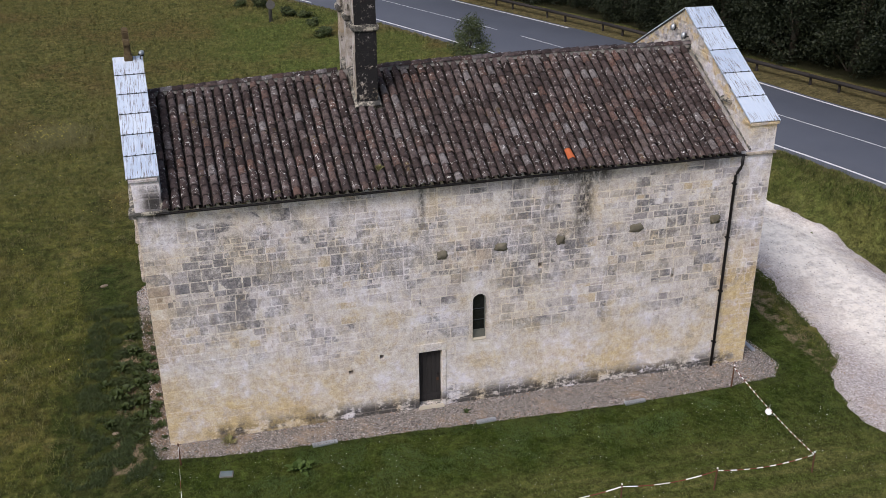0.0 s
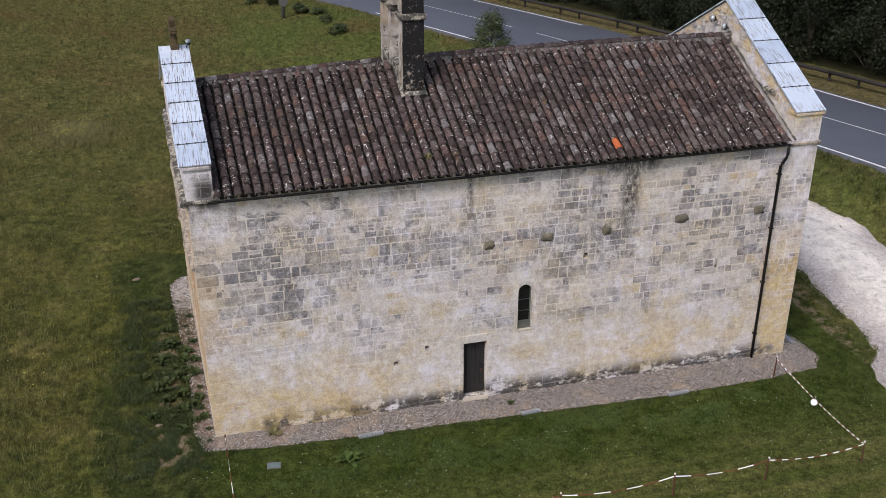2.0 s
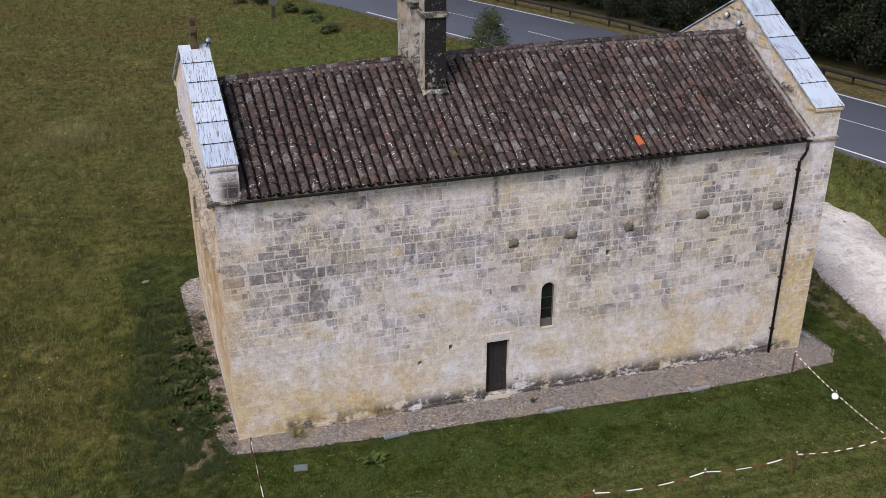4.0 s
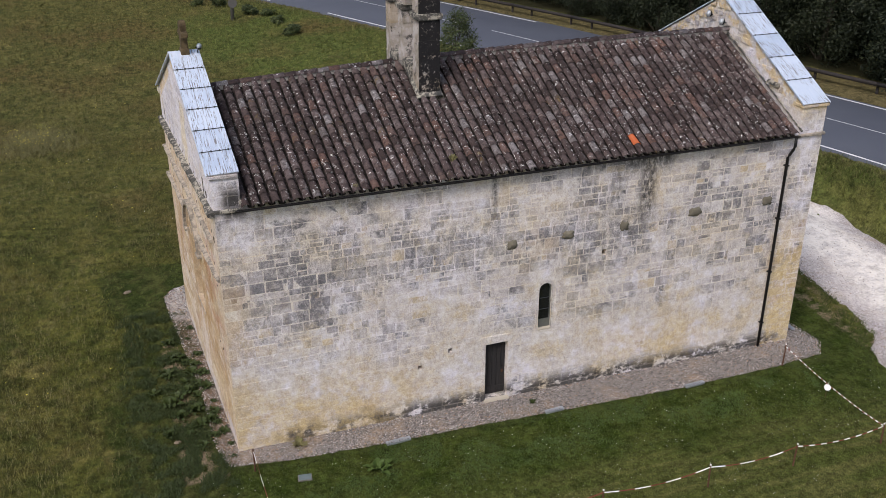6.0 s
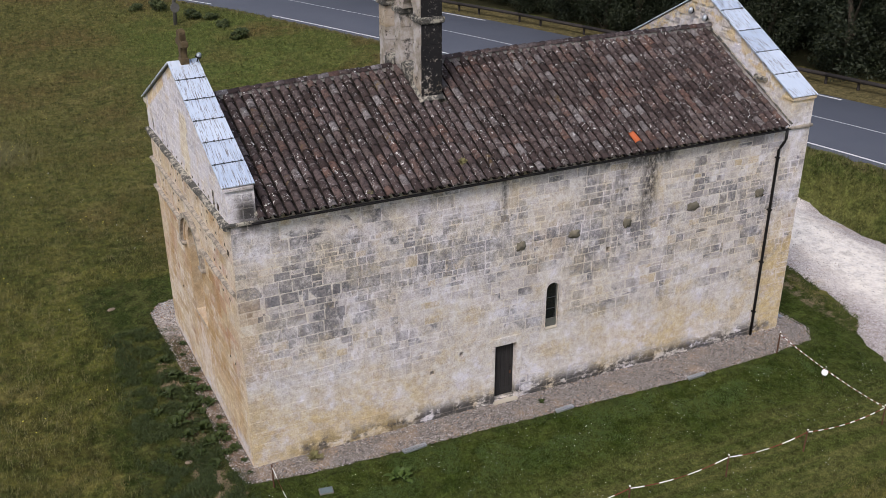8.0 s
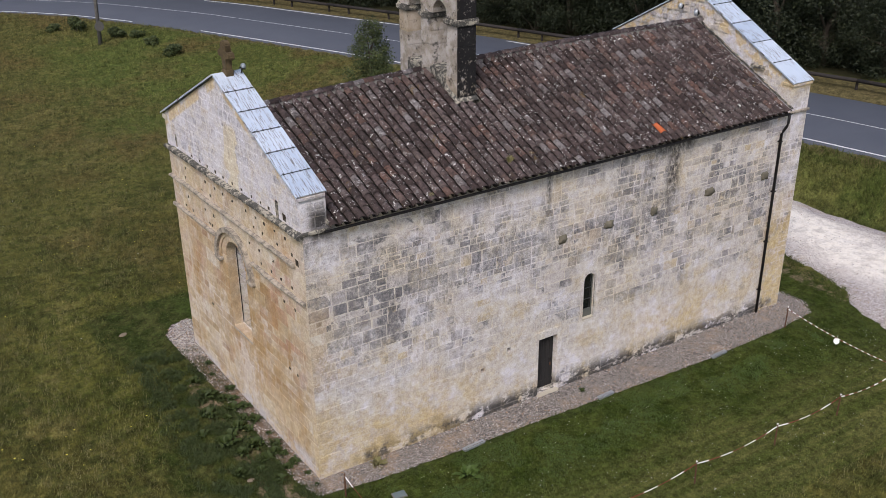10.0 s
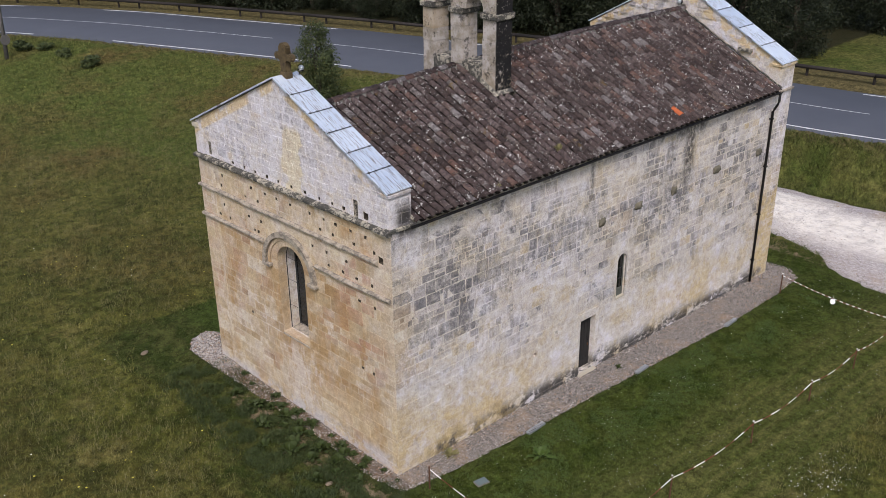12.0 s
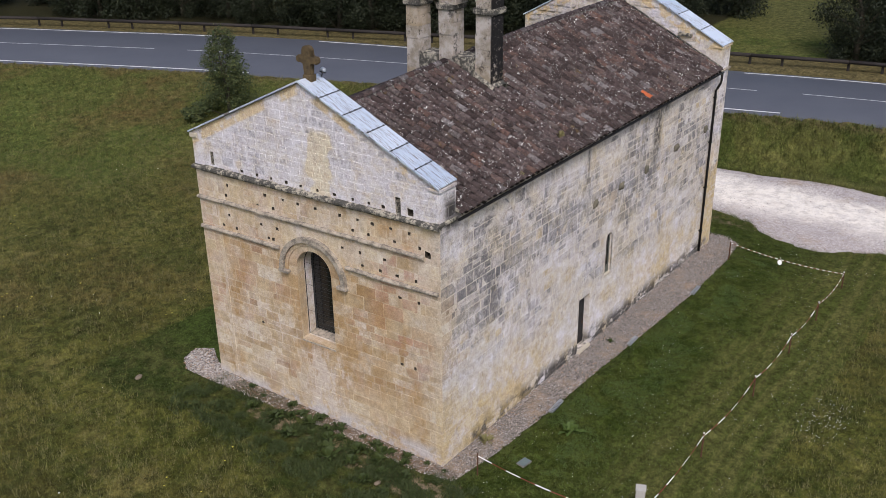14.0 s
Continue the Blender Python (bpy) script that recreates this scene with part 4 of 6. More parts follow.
def courses(u0, u1, z0, z1, holes=(), planes=(), seed=1, low=0.20, high=0.36, long=(0.8, 1.85), joint=0.03):
    """The outlines of the stones of a wall laid in courses of uneven height, round openings (u0, u1, z0, z1)."""
    rng = random.Random(seed)
    out, z = [], z0
    while z < z1 - 0.08:
        h = rng.choice([low * 0.85, low, low + (high - low) * 0.3, low + (high - low) * 0.55, low + (high - low) * 0.8, high, high * 1.12])
        h = min(h, z1 - z) if z1 - z - h > 0.12 else z1 - z
        cuts, u = [], u0
        while u < u1 - 1e-6:
            w = round(h * rng.uniform(*long) / 0.04) * 0.04
            w = u1 - u if u1 - u - w < 0.14 else w
            cuts.append((u, u + w))
            u += w
        blocked = [(a, b) for a, b, c, d in holes if c < z + h - 0.03 and d > z + 0.03]
        for a, b in blocked:
            left = []
            for p, q in cuts:
                if q <= a or p >= b:
                    left.append((p, q))
                else:
                    left += [(p, a)] if a - p > 0.07 else []
                    left += [(b, q)] if q - b > 0.07 else []
            cuts = left
        for a, b, c, d in holes:
            if c < z + h - 0.03 and d > z + 0.03 and b - a < 0.6:
                for lo, hi in ((z, c), (d, z + h)):
                    if hi - lo > 0.035:
                        out.append([(a + 0.004, lo + 0.005), (b - 0.004, lo + 0.005), (b - 0.004, hi - 0.005), (a + 0.004, hi - 0.005)])
        for p, q in cuts:
            g = joint / 2 * rng.uniform(0.6, 1.7)
            poly = clip([(p + g, z + g), (q - g, z + g), (q - g, z + h - g), (p + g, z + h - g)], planes)
            if len(poly) == 4:
                poly = [(u + rng.uniform(-0.011, 0.011), y + rng.uniform(-0.011, 0.011)) for u, y in poly]
                if h > 0.24 and rng.random() < 0.1:
                    m = z + h * rng.uniform(0.4, 0.6)
                    out.append([poly[0], poly[1], (poly[1][0], m - g), (poly[0][0], m - g + rng.uniform(-0.008, 0.008))])
                    poly = [(poly[3][0], m + g), (poly[2][0], m + g), poly[2], poly[3]]
            if len(poly) >= 3 and max(v[0] for v in poly) - min(v[0] for v in poly) > 0.07 and max(v[1] for v in poly) - min(v[1] for v in poly) > 0.05:
                out.append(poly)
        z += h
    return out


STONE_MESHES = {}


def lay(polys, face, parent, single, seed=2, name="stone", material=None, proud=0.0035):
    """Stones as objects of their own where single(u, z) holds, the rest joined into one."""
    rng = random.Random(seed)
    material = material or STONE
    rest_v, rest_f = [], []
    m0 = face.matrix(0, 0)
    for poly in polys:
        us, zs = [p[0] for p in poly], [p[1] for p in poly]
        cu, cz = (min(us) + max(us)) / 2, (min(zs) + max(zs)) / 2
        if single(cu, cz) and len(poly) == 4:
            w, h = round((max(us) - min(us)) / 0.02) * 0.02, round((max(zs) - min(zs)) / 0.02) * 0.02
            key = (round(w, 2), round(h, 2), material.name)
            if key not in STONE_MESHES:
                a, b = w / 2, h / 2
                j = [rng.uniform(-0.016, 0.016) for _ in range(4)]
                STONE_MESHES[key] = mesh_of(name, *stone_shape([(-a + j[0], -b), (a, -b + j[1]), (a + j[2], b), (-a, b + j[3])], proud), material)
            ob = new(name, STONE_MESHES[key])
            ob.matrix_basis = face.matrix(cu, cz, rng.uniform(-0.003, 0.005)) @ pose(0, 0, 0, rng.uniform(-0.8, 0.8), rng.uniform(-0.6, 0.6), rng.uniform(-0.6, 0.6))
            ob.parent = parent
        else:
            v, f = stone_shape(poly, proud * rng.uniform(0.6, 1.5))
            k = len(rest_v)
            rest_v += [m0 @ Vector(p) for p in v]
            rest_f += [tuple(i + k for i in q) for q in f]
    if rest_v:
        settle(tagged(part("masonry", (rest_v, rest_f), material, parent), kind="stuff"), parent)


# ---- the chapel ----
chapel = empty("chapel", Matrix(), "small Romanesque chapel of weathered limestone with canal-tile roof", "chapel")
WEST_LOW, WEST_APEX, WEST_S = 8.93, 11.12, 4.56
EAST_LOW, EAST_LOW_N, EAST_APEX, EAST_TOP = 8.92, 9.12, 11.45, 5.03
DOOR = (7.95, 8.71, 0.13, 2.16)
SLIT_U, SLIT_HALF, SLIT_Z, SLIT_SPRING = 9.96, 0.23, 2.39, 3.8
BIG_S, BIG_HALF, BIG_Z, BIG_SPRING = 4.56, 0.66, 2.86, 5.32


def ws(s):
    """Along the west front, from a distance s measured from its south corner."""
    return WL - s


def box_hole(u, z, w, h):
    return [(u - w / 2, z - h / 2), (u + w / 2, z - h / 2), (u + w / 2, z + h / 2), (u - w / 2, z + h / 2)]


def worn_hole(u, z, w, h):
    """A pocket with broken corners, more upright than round."""
    rng = random.Random(round(u * 977 + z * 131))
    out = []
    for i in range(8):
        a = math.pi * i / 4
        r = (0.62 if i % 2 else 0.45) * rng.uniform(0.8, 1.1)
        out.append((u + w * r * math.cos(a), z + h * r * math.sin(a)))
    return out


def rect(u, z, w, h):
    return (u - w / 2, u + w / 2, z - h / 2, z + h / 2)


# pocket lining: the shade inside the holes put into its dark colour
POCKET_SHADE = plain_material("shaded_pocket_stone", (0.035, 0.028, 0.021), (0.10, 0.08, 0.06), 0.95, 0.0, 12.0)

# the south wall: door, slit window, putlog holes
south_holes = [(6.75, 2.2, 0.13, 0.17), (5.75, 1.79, 0.14, 0.14), (11.94, 4.79, 0.16, 0.2), (16.6, 3.8, 0.1, 0.14)]
south_gaps = [(0.7, 5.24, 0.09, 0.3), (1.77, 5.3, 0.1, 0.26), (3.26, 2.24, 0.11, 0.44), (3.3, 3.25, 0.1, 0.2), (8.05, 5.22, 0.12, 0.2)]
outline = [(0.02, -0.6), (19.69, -0.6), (19.69, 7.98), (0.02, 7.98)]
openings = [[(DOOR[0], DOOR[2]), (DOOR[1], DOOR[2]), (DOOR[1], DOOR[3]), (DOOR[0], DOOR[3])], arch(SLIT_U, SLIT_Z, SLIT_HALF, SLIT_SPRING)]
south_wall = part("wall", plate(outline, openings + [box_hole(*h) for h in south_holes], SOUTH, 0, -0.30), MORTAR, chapel, "long side wall of coursed limestone stained by black lichen")
blocked = [(DOOR[0] - 0.16, DOOR[1] + 0.16, -1, DOOR[3] + 0.3), (SLIT_U - 0.32, SLIT_U + 0.32, SLIT_Z - 0.05, SLIT_SPRING + 0.1), (SLIT_U - 0.305, SLIT_U + 0.305, SLIT_SPRING, SLIT_SPRING + 0.37)] + [rect(*h) for h in south_holes + south_gaps]
CORBELS = [(8.74, 5.55, 0.32, 0.28), (10.62, 5.6, 0.38, 0.25), (12.58, 5.6, 0.30, 0.30), (15.15, 5.72, 0.44, 0.28), (17.92, 5.72, 0.38, 0.30)]
polys = courses(0.0, 19.72, -0.1, 6.86, blocked, seed=11, long=(0.7, 2.1)) + courses(0.0, 8.6, 6.86, 7.9, blocked, seed=12, low=0.3, high=0.42, long=(1.0, 2.1)) + courses(8.6, 19.72, 6.86, 7.9, blocked, seed=13)
lay(polys, SOUTH, south_wall, lambda u, z: u < 4.6, 21)
lay(courses(0.03, 0.7, 7.98, 8.72, seed=5), SOUTH, south_wall, lambda u, z: True, 23)
lay(courses(18.83, 19.68, 7.98, 8.72, seed=6), SOUTH, south_wall, lambda u, z: True, 24)
for x0, x1 in ((0.015, 0.74), (18.81, 19.69)):
    part("shoulder", block(x0, x1, -0.13, 0.5, 7.985, 8.76), MORTAR, south_wall)
# dressed stones round the door and the slit
for a, b, c, d in ((DOOR[0] - 0.15, DOOR[0], 0.0, 0.75), (DOOR[0] - 0.15, DOOR[0], 0.76, 1.42), (DOOR[0] - 0.15, DOOR[0], 1.43, 2.16), (DOOR[1], DOOR[1] + 0.15, 0.0, 0.55), (DOOR[1], DOOR[1] + 0.15, 0.56, 1.3),
                   (DOOR[1], DOOR[1] + 0.15, 1.31, 2.16), (DOOR[0] - 0.15, DOOR[1] + 0.15, 2.165, 2.455)):
    v, f = stone_shape([(a + 0.005, c), (b - 0.003, c), (b - 0.003, d), (a + 0.005, d)], 0.016)
    part("door_jamb" if d < 2.3 else "lintel", ([SOUTH.matrix(0, 0) @ Vector(p) for p in v], f), STONE, south_wall)
sur = [(SLIT_U - 0.31, SLIT_Z - 0.04), (SLIT_U + 0.31, SLIT_Z - 0.04)] + [(SLIT_U + 0.31 * math.cos(math.pi * i / 10), SLIT_SPRING + 0.36 * math.sin(math.pi * i / 10)) for i in range(11)]
part("window_surround", plate(sur, [arch(SLIT_U, SLIT_Z, SLIT_HALF, SLIT_SPRING)], SOUTH, 0.006, -0.02), STONE, south_wall)
for u, z, w, h in CORBELS:
    bm = bmesh.new()
    bmesh.ops.create_icosphere(bm, subdivisions=3, radius=0.5)
    for v in bm.verts:
        c = v.co
        k = max(abs(c.x), abs(c.z)) / max(1e-6, math.hypot(c.x, c.z)) if math.hypot(c.x, c.z) > 1e-6 else 1
        j = 1 + 0.5 * noise.noise(Vector((c.x * 5 + u, c.y * 5, c.z * 5)))
        v.co = SOUTH.at(u + c.x * w / max(k, 0.8) * j, z + c.z * h / max(k, 0.8) * j, 0.0 - c.y * 0.12 * j)
    part("corbel", bm, MOSS, south_wall, "mossy worn projecting stone", True)

# the west front: window, rows of pockets under the ledges, pediment
rows = []
for z, marks in ((8.02, "714 653 596 537 482 419 356 291 234 185"), (7.42, "833 785 663 628 557 499 432 342 278 226 162 100"), (7.06, "845 794 663 599 297 241 151 66"),
                 (6.41, "852 790 655 591 339 275 188"), (6.02, "819 763 629 610 269 204 146 81"), (5.35, "139 74"), (3.15, "139 92"), (2.9, "690")):
    rows += [(ws(int(m) / 100), z, 0.105 if k % 3 else 0.13, 0.115 if k % 2 else 0.095) for k, m in enumerate(marks.split())]
slots = [(ws(8.36), 8.2, 0.13, 0.42), (ws(1.34), 8.16, 0.17, 0.5)]
rows += [(ws(0.93), 8.06, 0.22, 0.25), (ws(0.40), 6.93, 0.2, 0.23)]
outline = [(0.0, -0.6), (WL, -0.6), (WL, WEST_LOW), (ws(WEST_S), WEST_APEX), (0.0, WEST_LOW)]
west_wall = part("wall", plate(outline, [arch(ws(BIG_S), BIG_Z, BIG_HALF, BIG_SPRING, 16)] + [worn_hole(*h) for h in rows] + [box_hole(*h) for h in slots], WEST, 0, -0.75), MORTAR, chapel, "gabled front wall of sandy ochre limestone with ledges and rows of pockets")
k = (WEST_APEX - WEST_LOW) / WEST_S
slopes = [(k, 1, WEST_APEX - 0.03 + k * ws(WEST_S)), (-k, 1, WEST_APEX - 0.03 - k * ws(WEST_S))]
blocked = [(ws(BIG_S) - BIG_HALF, ws(BIG_S) + BIG_HALF, BIG_Z, BIG_SPRING), (ws(BIG_S) - 1.0, ws(BIG_S) + 1.0, BIG_SPRING - 0.02, BIG_SPRING + 1.02)] + [rect(*h) for h in rows + slots]
lay(courses(0, WL, -0.3, 7.74, blocked, seed=31, low=0.28, high=0.42, long=(1.05, 2.2), joint=0.026), WEST, west_wall, lambda u, z: u > ws(3.9), 41)
lay(courses(0.02, WL - 0.02, 7.92, 11.2, blocked, slopes, seed=32, low=0.16, high=0.3, long=(0.9, 1.9), joint=0.045), WEST, west_wall, lambda u, z: False, 42, proud=0.005)


# linings of the pockets; the small ones are coloured dark as shade
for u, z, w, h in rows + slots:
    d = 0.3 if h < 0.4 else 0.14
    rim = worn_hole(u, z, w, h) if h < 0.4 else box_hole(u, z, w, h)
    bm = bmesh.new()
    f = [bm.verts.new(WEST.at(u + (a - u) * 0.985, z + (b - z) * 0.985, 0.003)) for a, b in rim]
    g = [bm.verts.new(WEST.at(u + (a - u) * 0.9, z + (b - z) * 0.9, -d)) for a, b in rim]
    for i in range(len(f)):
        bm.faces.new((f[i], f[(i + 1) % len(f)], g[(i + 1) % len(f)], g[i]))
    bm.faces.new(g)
    part("pocket", bm, POCKET_SHADE if h < 0.4 else LEDGE, west_wall)


def arch_stones(face, u, z, r0, r1, count, name, material, parent, d0, d1, a0=0.0, a1=180.0):
    """Wedge stones set round an arch."""
    for i in range(count):
        b0, b1 = radians(a0 + (a1 - a0) * i / count + 0.25), radians(a0 + (a1 - a0) * (i + 1) / count - 0.25)
        ring = [(r0, b0), (r1, b0)] + [(r1, b0 + (b1 - b0) * j / 3) for j in (1, 2)] + [(r1, b1), (r0, b1)] + [(r0, b1 + (b0 - b1) * j / 3) for j in (1, 2)]
        part(name, plate([(u + r * math.cos(a), z + r * math.sin(a)) for r, a in ring], [], face, d0, d1), material, parent)


arch_stones(WEST, ws(BIG_S), BIG_SPRING, BIG_HALF + 0.004, 0.985, 9, "voussoir", STONE, west_wall, 0.014, -0.12)
arch_stones(WEST, ws(BIG_S), 5.17, 1.0, 1.115, 9, "hood_mould", STONE, west_wall, 0.05, -0.03)
arch_stones(WEST, ws(BIG_S), 5.17, 1.12, 1.28, 9, "hood_roll", PALE_LEDGE, west_wall, 0.14, -0.03)
for s0, s1 in ((3.24, 3.62), (5.5, 5.88)):
    bm = block(0, s1 - s0, -0.15, 0.03, 5.05, 5.165, 0.02)
    bmesh.ops.transform(bm, matrix=WEST.matrix(ws(s1), 0), verts=bm.verts)
    part("hood_stop", bm, PALE_LEDGE, west_wall)
rng = random.Random(8)
for z, h, d, gaps in ((7.745, 0.16, 0.17, [(-0.06, 9.18)]), (6.765, 0.115, 0.13, [(0.5, 9.14)]), (5.745, 0.115, 0.13, [(0.05, 3.27), (5.84, 9.14)])):
    for s0, s1 in gaps:
        s = s0
        while s < s1 - 0.05:
            e = min(s + rng.uniform(0.55, 1.15), s1)
            e = s1 if s1 - e < 0.3 else e
            bm = bmesh.new()
            dd, hh = d * rng.uniform(0.85, 1.08), h * rng.uniform(0.9, 1.08)
            prof = [(0.02, 0), (-dd * 0.55, 0), (-dd, hh * 0.4), (-dd, hh * 0.78), (-dd * 0.8, hh), (0.02, hh * 1.12)]
            n = max(2, round((e - s) / 0.09))
            cols = []
            for i in range(n + 1):
                u = ws(s + (e - s) * i / n + (-0.004 if i == n else 0.004 if i == 0 else 0))
                chip = 1 - 0.32 * max(0, noise.noise(Vector((u * 3.7, z, 3)))) - 0.12 * noise.noise(Vector((u * 11, z, 5)))
                cols.append([bm.verts.new(WEST.at(u, z + y + 0.012 * noise.noise(Vector((u * 4, y * 9, z))), -x * chip if x < 0 else -x)) for x, y in prof])
            for p, q in zip(cols, cols[1:]):
                for i in range(6):
                    bm.faces.new((p[i], p[(i + 1) % 6], q[(i + 1) % 6], q[i]))
            bm.faces.new(cols[0]), bm.faces.new(cols[-1][::-1])
            part("ledge_stone", bm, LEDGE if z > 7 else PALE_LEDGE, west_wall)
            s = e

# the east gable and the north wall
inner = Face((18.8, 9.2), (18.8, -0.13))
el = inner.length
outline = [(0, -0.6), (EAST.length, -0.6), (EAST.length, EAST_LOW_N), (EAST_TOP, EAST_APEX), (0, EAST_LOW)]
east_wall = part("wall", plate(outline, [], EAST, 0, -0.92), MORTAR, chapel, "tall end gable of pale plastered limestone with yellow edge stones")
kn, ks = (EAST_APEX - EAST_LOW_N) / (EAST.length - EAST_TOP), (EAST_APEX - EAST_LOW) / EAST_TOP
planes = [(ks, 1, EAST_APEX - 0.05 + ks * (el - EAST_TOP)), (-kn, 1, EAST_APEX - 0.05 - kn * (el - EAST_TOP))]
lay(courses(0, el, 8.0, 11.5, [rect(el - 1.6, 9.2, 0.5, 0.14)], planes, seed=51, low=0.14, high=0.26, long=(0.7, 1.8), joint=0.09), inner, east_wall, lambda u, z: False, 52, proud=0.0014)
planes = [(kn, 1, EAST_APEX - 0.05 + kn * EAST_TOP), (-ks, 1, EAST_APEX - 0.05 - ks * EAST_TOP)]
lay(courses(0, EAST.length, -0.3, 11.5, [], planes, seed=53), EAST, east_wall, lambda u, z: False, 54)
v, f = stone_shape([(el - 1.9, 9.14), (el - 1.3, 9.14), (el - 1.3, 9.27), (el - 1.9, 9.27)], 0.1)
part("ledge_stone", ([inner.matrix(0, 0) @ Vector(p) for p in v], f), LEDGE, east_wall)
north_wall = part("wall", plate([(0.03, -0.6), (NORTH.length - 0.03, -0.6), (NORTH.length - 0.03, 7.98), (0.03, 7.98)], [], NORTH, 0, -0.85), MORTAR, chapel, "long side wall of coursed limestone")
lay(courses(0.0, NORTH.length, -0.1, 7.9, seed=61), NORTH, north_wall, lambda u, z: False, 62)


# ---- the roof ----
EAVE_Y, EAVE_Z, RIDGE_Y = -0.33, 8.0, 4.45


def ridge_z(x):
    return 10.0 + 0.0555 * (x - 0.6) - 0.0021 * (x - 0.6) ** 2


roof = part("roof", ([], []), MORTAR, chapel, "low-pitched roof of dark lichened canal tiles")
DECK = plain_material("dark_roof_bed", (0.03, 0.026, 0.024), (0.06, 0.05, 0.045), 0.95)


def slope_line(t, north):
    """Eave and ridge ends of a column of tiles, t from 0 in the west to 1 in the east."""
    x0, x1 = 0.71 + t * 17.94, 0.48 + t * 18.17
    if north:
        return Vector((0.35 + t * 18.3, 9.3, EAVE_Z)), Vector((x1, RIDGE_Y, ridge_z(x1)))
    return Vector((x0, EAVE_Y, EAVE_Z)), Vector((x1, RIDGE_Y, ridge_z(x1)))


def tile_shape(length, wide, narrow, height, channel=False, segments=6, thick=0.016):
    """A canal tile: a tapering half pipe, lower end at y = 0, upper end at y = length, with the thickness showing at its lower end."""
    verts, sign = [], -1 if channel else 1
    for y, half, h, lift in ((0, wide, height, 0.034), (length, narrow, height * 0.86, 0.0)):
        for r in (0, thick):
            for i in range(segments + 1):
                a = math.pi * i / segments
                verts.append((-(half - r) * math.cos(a), y, lift + sign * (h - r) * math.sin(a)))
    w = segments + 1
    faces = [(i, i + 1, 2 * w + i + 1, 2 * w + i) for i in range(segments)] + [(i, w + i, w + i + 1, i + 1) for i in range(segments)]
    return verts, faces


COVER_SHAPE, CHANNEL_SHAPE = tile_shape(0.51, 0.119, 0.097, 0.098), tile_shape(0.51, 0.10, 0.085, 0.035, True, 4)
COLUMNS, ROWS_OF_TILES = 64, 13
cover_mesh = mesh_of("tile", *COVER_SHAPE, TILE, True)
fresh_mesh = mesh_of("tile", *COVER_SHAPE, FRESH_TILE, True)
rng = random.Random(77)
for north in (False, True):
    a0, b0 = slope_line(0, north)
    a1, b1 = slope_line(1, north)
    down = Vector((0, 0, -0.14))
    a0, a1 = a0.lerp(b0, 0.05), a1.lerp(b1, 0.05)
    part("roof_bed", ([a0 + down, a1 + down, b1 + down, b0 + down, a0 + 1.25 * down, a1 + 1.25 * down, b1 + 1.25 * down, b0 + 1.25 * down], [(0, 1, 2, 3), (7, 6, 5, 4), (0, 4, 5, 1), (1, 5, 6, 2), (2, 6, 7, 3), (3, 7, 4, 0)]), DECK, roof)
    field_v, field_f, bed_v, bed_f = [], [], [], []
    for c in range(COLUMNS):
        for lane in (0, 1):
            a, b = slope_line((c + 0.5 + 0.5 * lane) / COLUMNS, north)
            if lane and c == COLUMNS - 1:
                continue
            way = (b - a).normalized()
            side = Vector((1, 0, 0)) if not north else Vector((-1, 0, 0))
            up = side.cross(way).normalized()
            side = way.cross(up)
            step = ((b - a).length - 0.04) / ROWS_OF_TILES
            start = rng.uniform(-0.21, 0.05)
            for r in range(ROWS_OF_TILES):
                base = a + way * (r * step + (start if r else 0.0) + rng.uniform(-0.02, 0.02)) + side * rng.uniform(-0.008, 0.008) + up * ((-0.045 if lane else -0.02) + rng.uniform(-0.006, 0.008))
                sag = 0.025 * math.sin(base.x * 0.9) * math.sin(base.y * 0.8)
                if 6.7 < base.x < 7.55 and 2.8 < base.y + 0.2 < 6.5:
                    continue
                m = Matrix((side, way, up)).transposed().to_4x4()
                m.translation = base + up * sag
                m = m @ pose(0, 0, 0, rng.uniform(-0.7, 0.7), rng.uniform(-1.6, 1.6), rng.uniform(-0.9, 0.9))
                if lane == 0 and not north and c < 20:
                    ob = new("tile", cover_mesh)
                    ob.matrix_basis, ob.parent = m, roof
                elif lane == 0 and not north and c == 43 and r == 1:
                    ob = settle(new("tile", fresh_mesh), roof, "bright orange new tile")
                    ob.matrix_basis = m
                else:
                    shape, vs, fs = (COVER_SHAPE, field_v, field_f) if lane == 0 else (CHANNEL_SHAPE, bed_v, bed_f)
                    k = len(vs)
                    vs += [m @ Vector(p) for p in shape[0]]
                    fs += [tuple(i + k for i in q) for q in shape[1]]
    settle(tagged(part("tile_field", (field_v, field_f), TILE, roof, smooth=True), kind="stuff"), roof)
    # darker copy of the tile material, with the gaps' shade in its colour
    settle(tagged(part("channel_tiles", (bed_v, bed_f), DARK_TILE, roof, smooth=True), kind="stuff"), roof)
# ridge tiles bedded in mortar
ridge_mesh = mesh_of("ridge_tile", *tile_shape(0.42, 0.15, 0.135, 0.10), TILE, True)
x = 0.55
for x0, x1 in ((0.55, 6.75), (7.5, 18.75)):
    steps = [x0 + (x1 - x0) * i / 12 for i in range(13)]
    v = [(a, RIDGE_Y + dy, ridge_z(a) + dz + 0.012 * noise.noise(Vector((a * 3, dy * 9, 4)))) for a in steps for dy, dz in ((-0.15, -0.09), (-0.11, 0.02), (0.0, 0.05), (0.11, 0.02), (0.15, -0.09))]
    part("ridge_mortar", (v, [(i * 5 + j, i * 5 + j + 1, i * 5 + j + 6, i * 5 + j + 5) for i in range(12) for j in range(4)]), CONCRETE, roof, smooth=True)
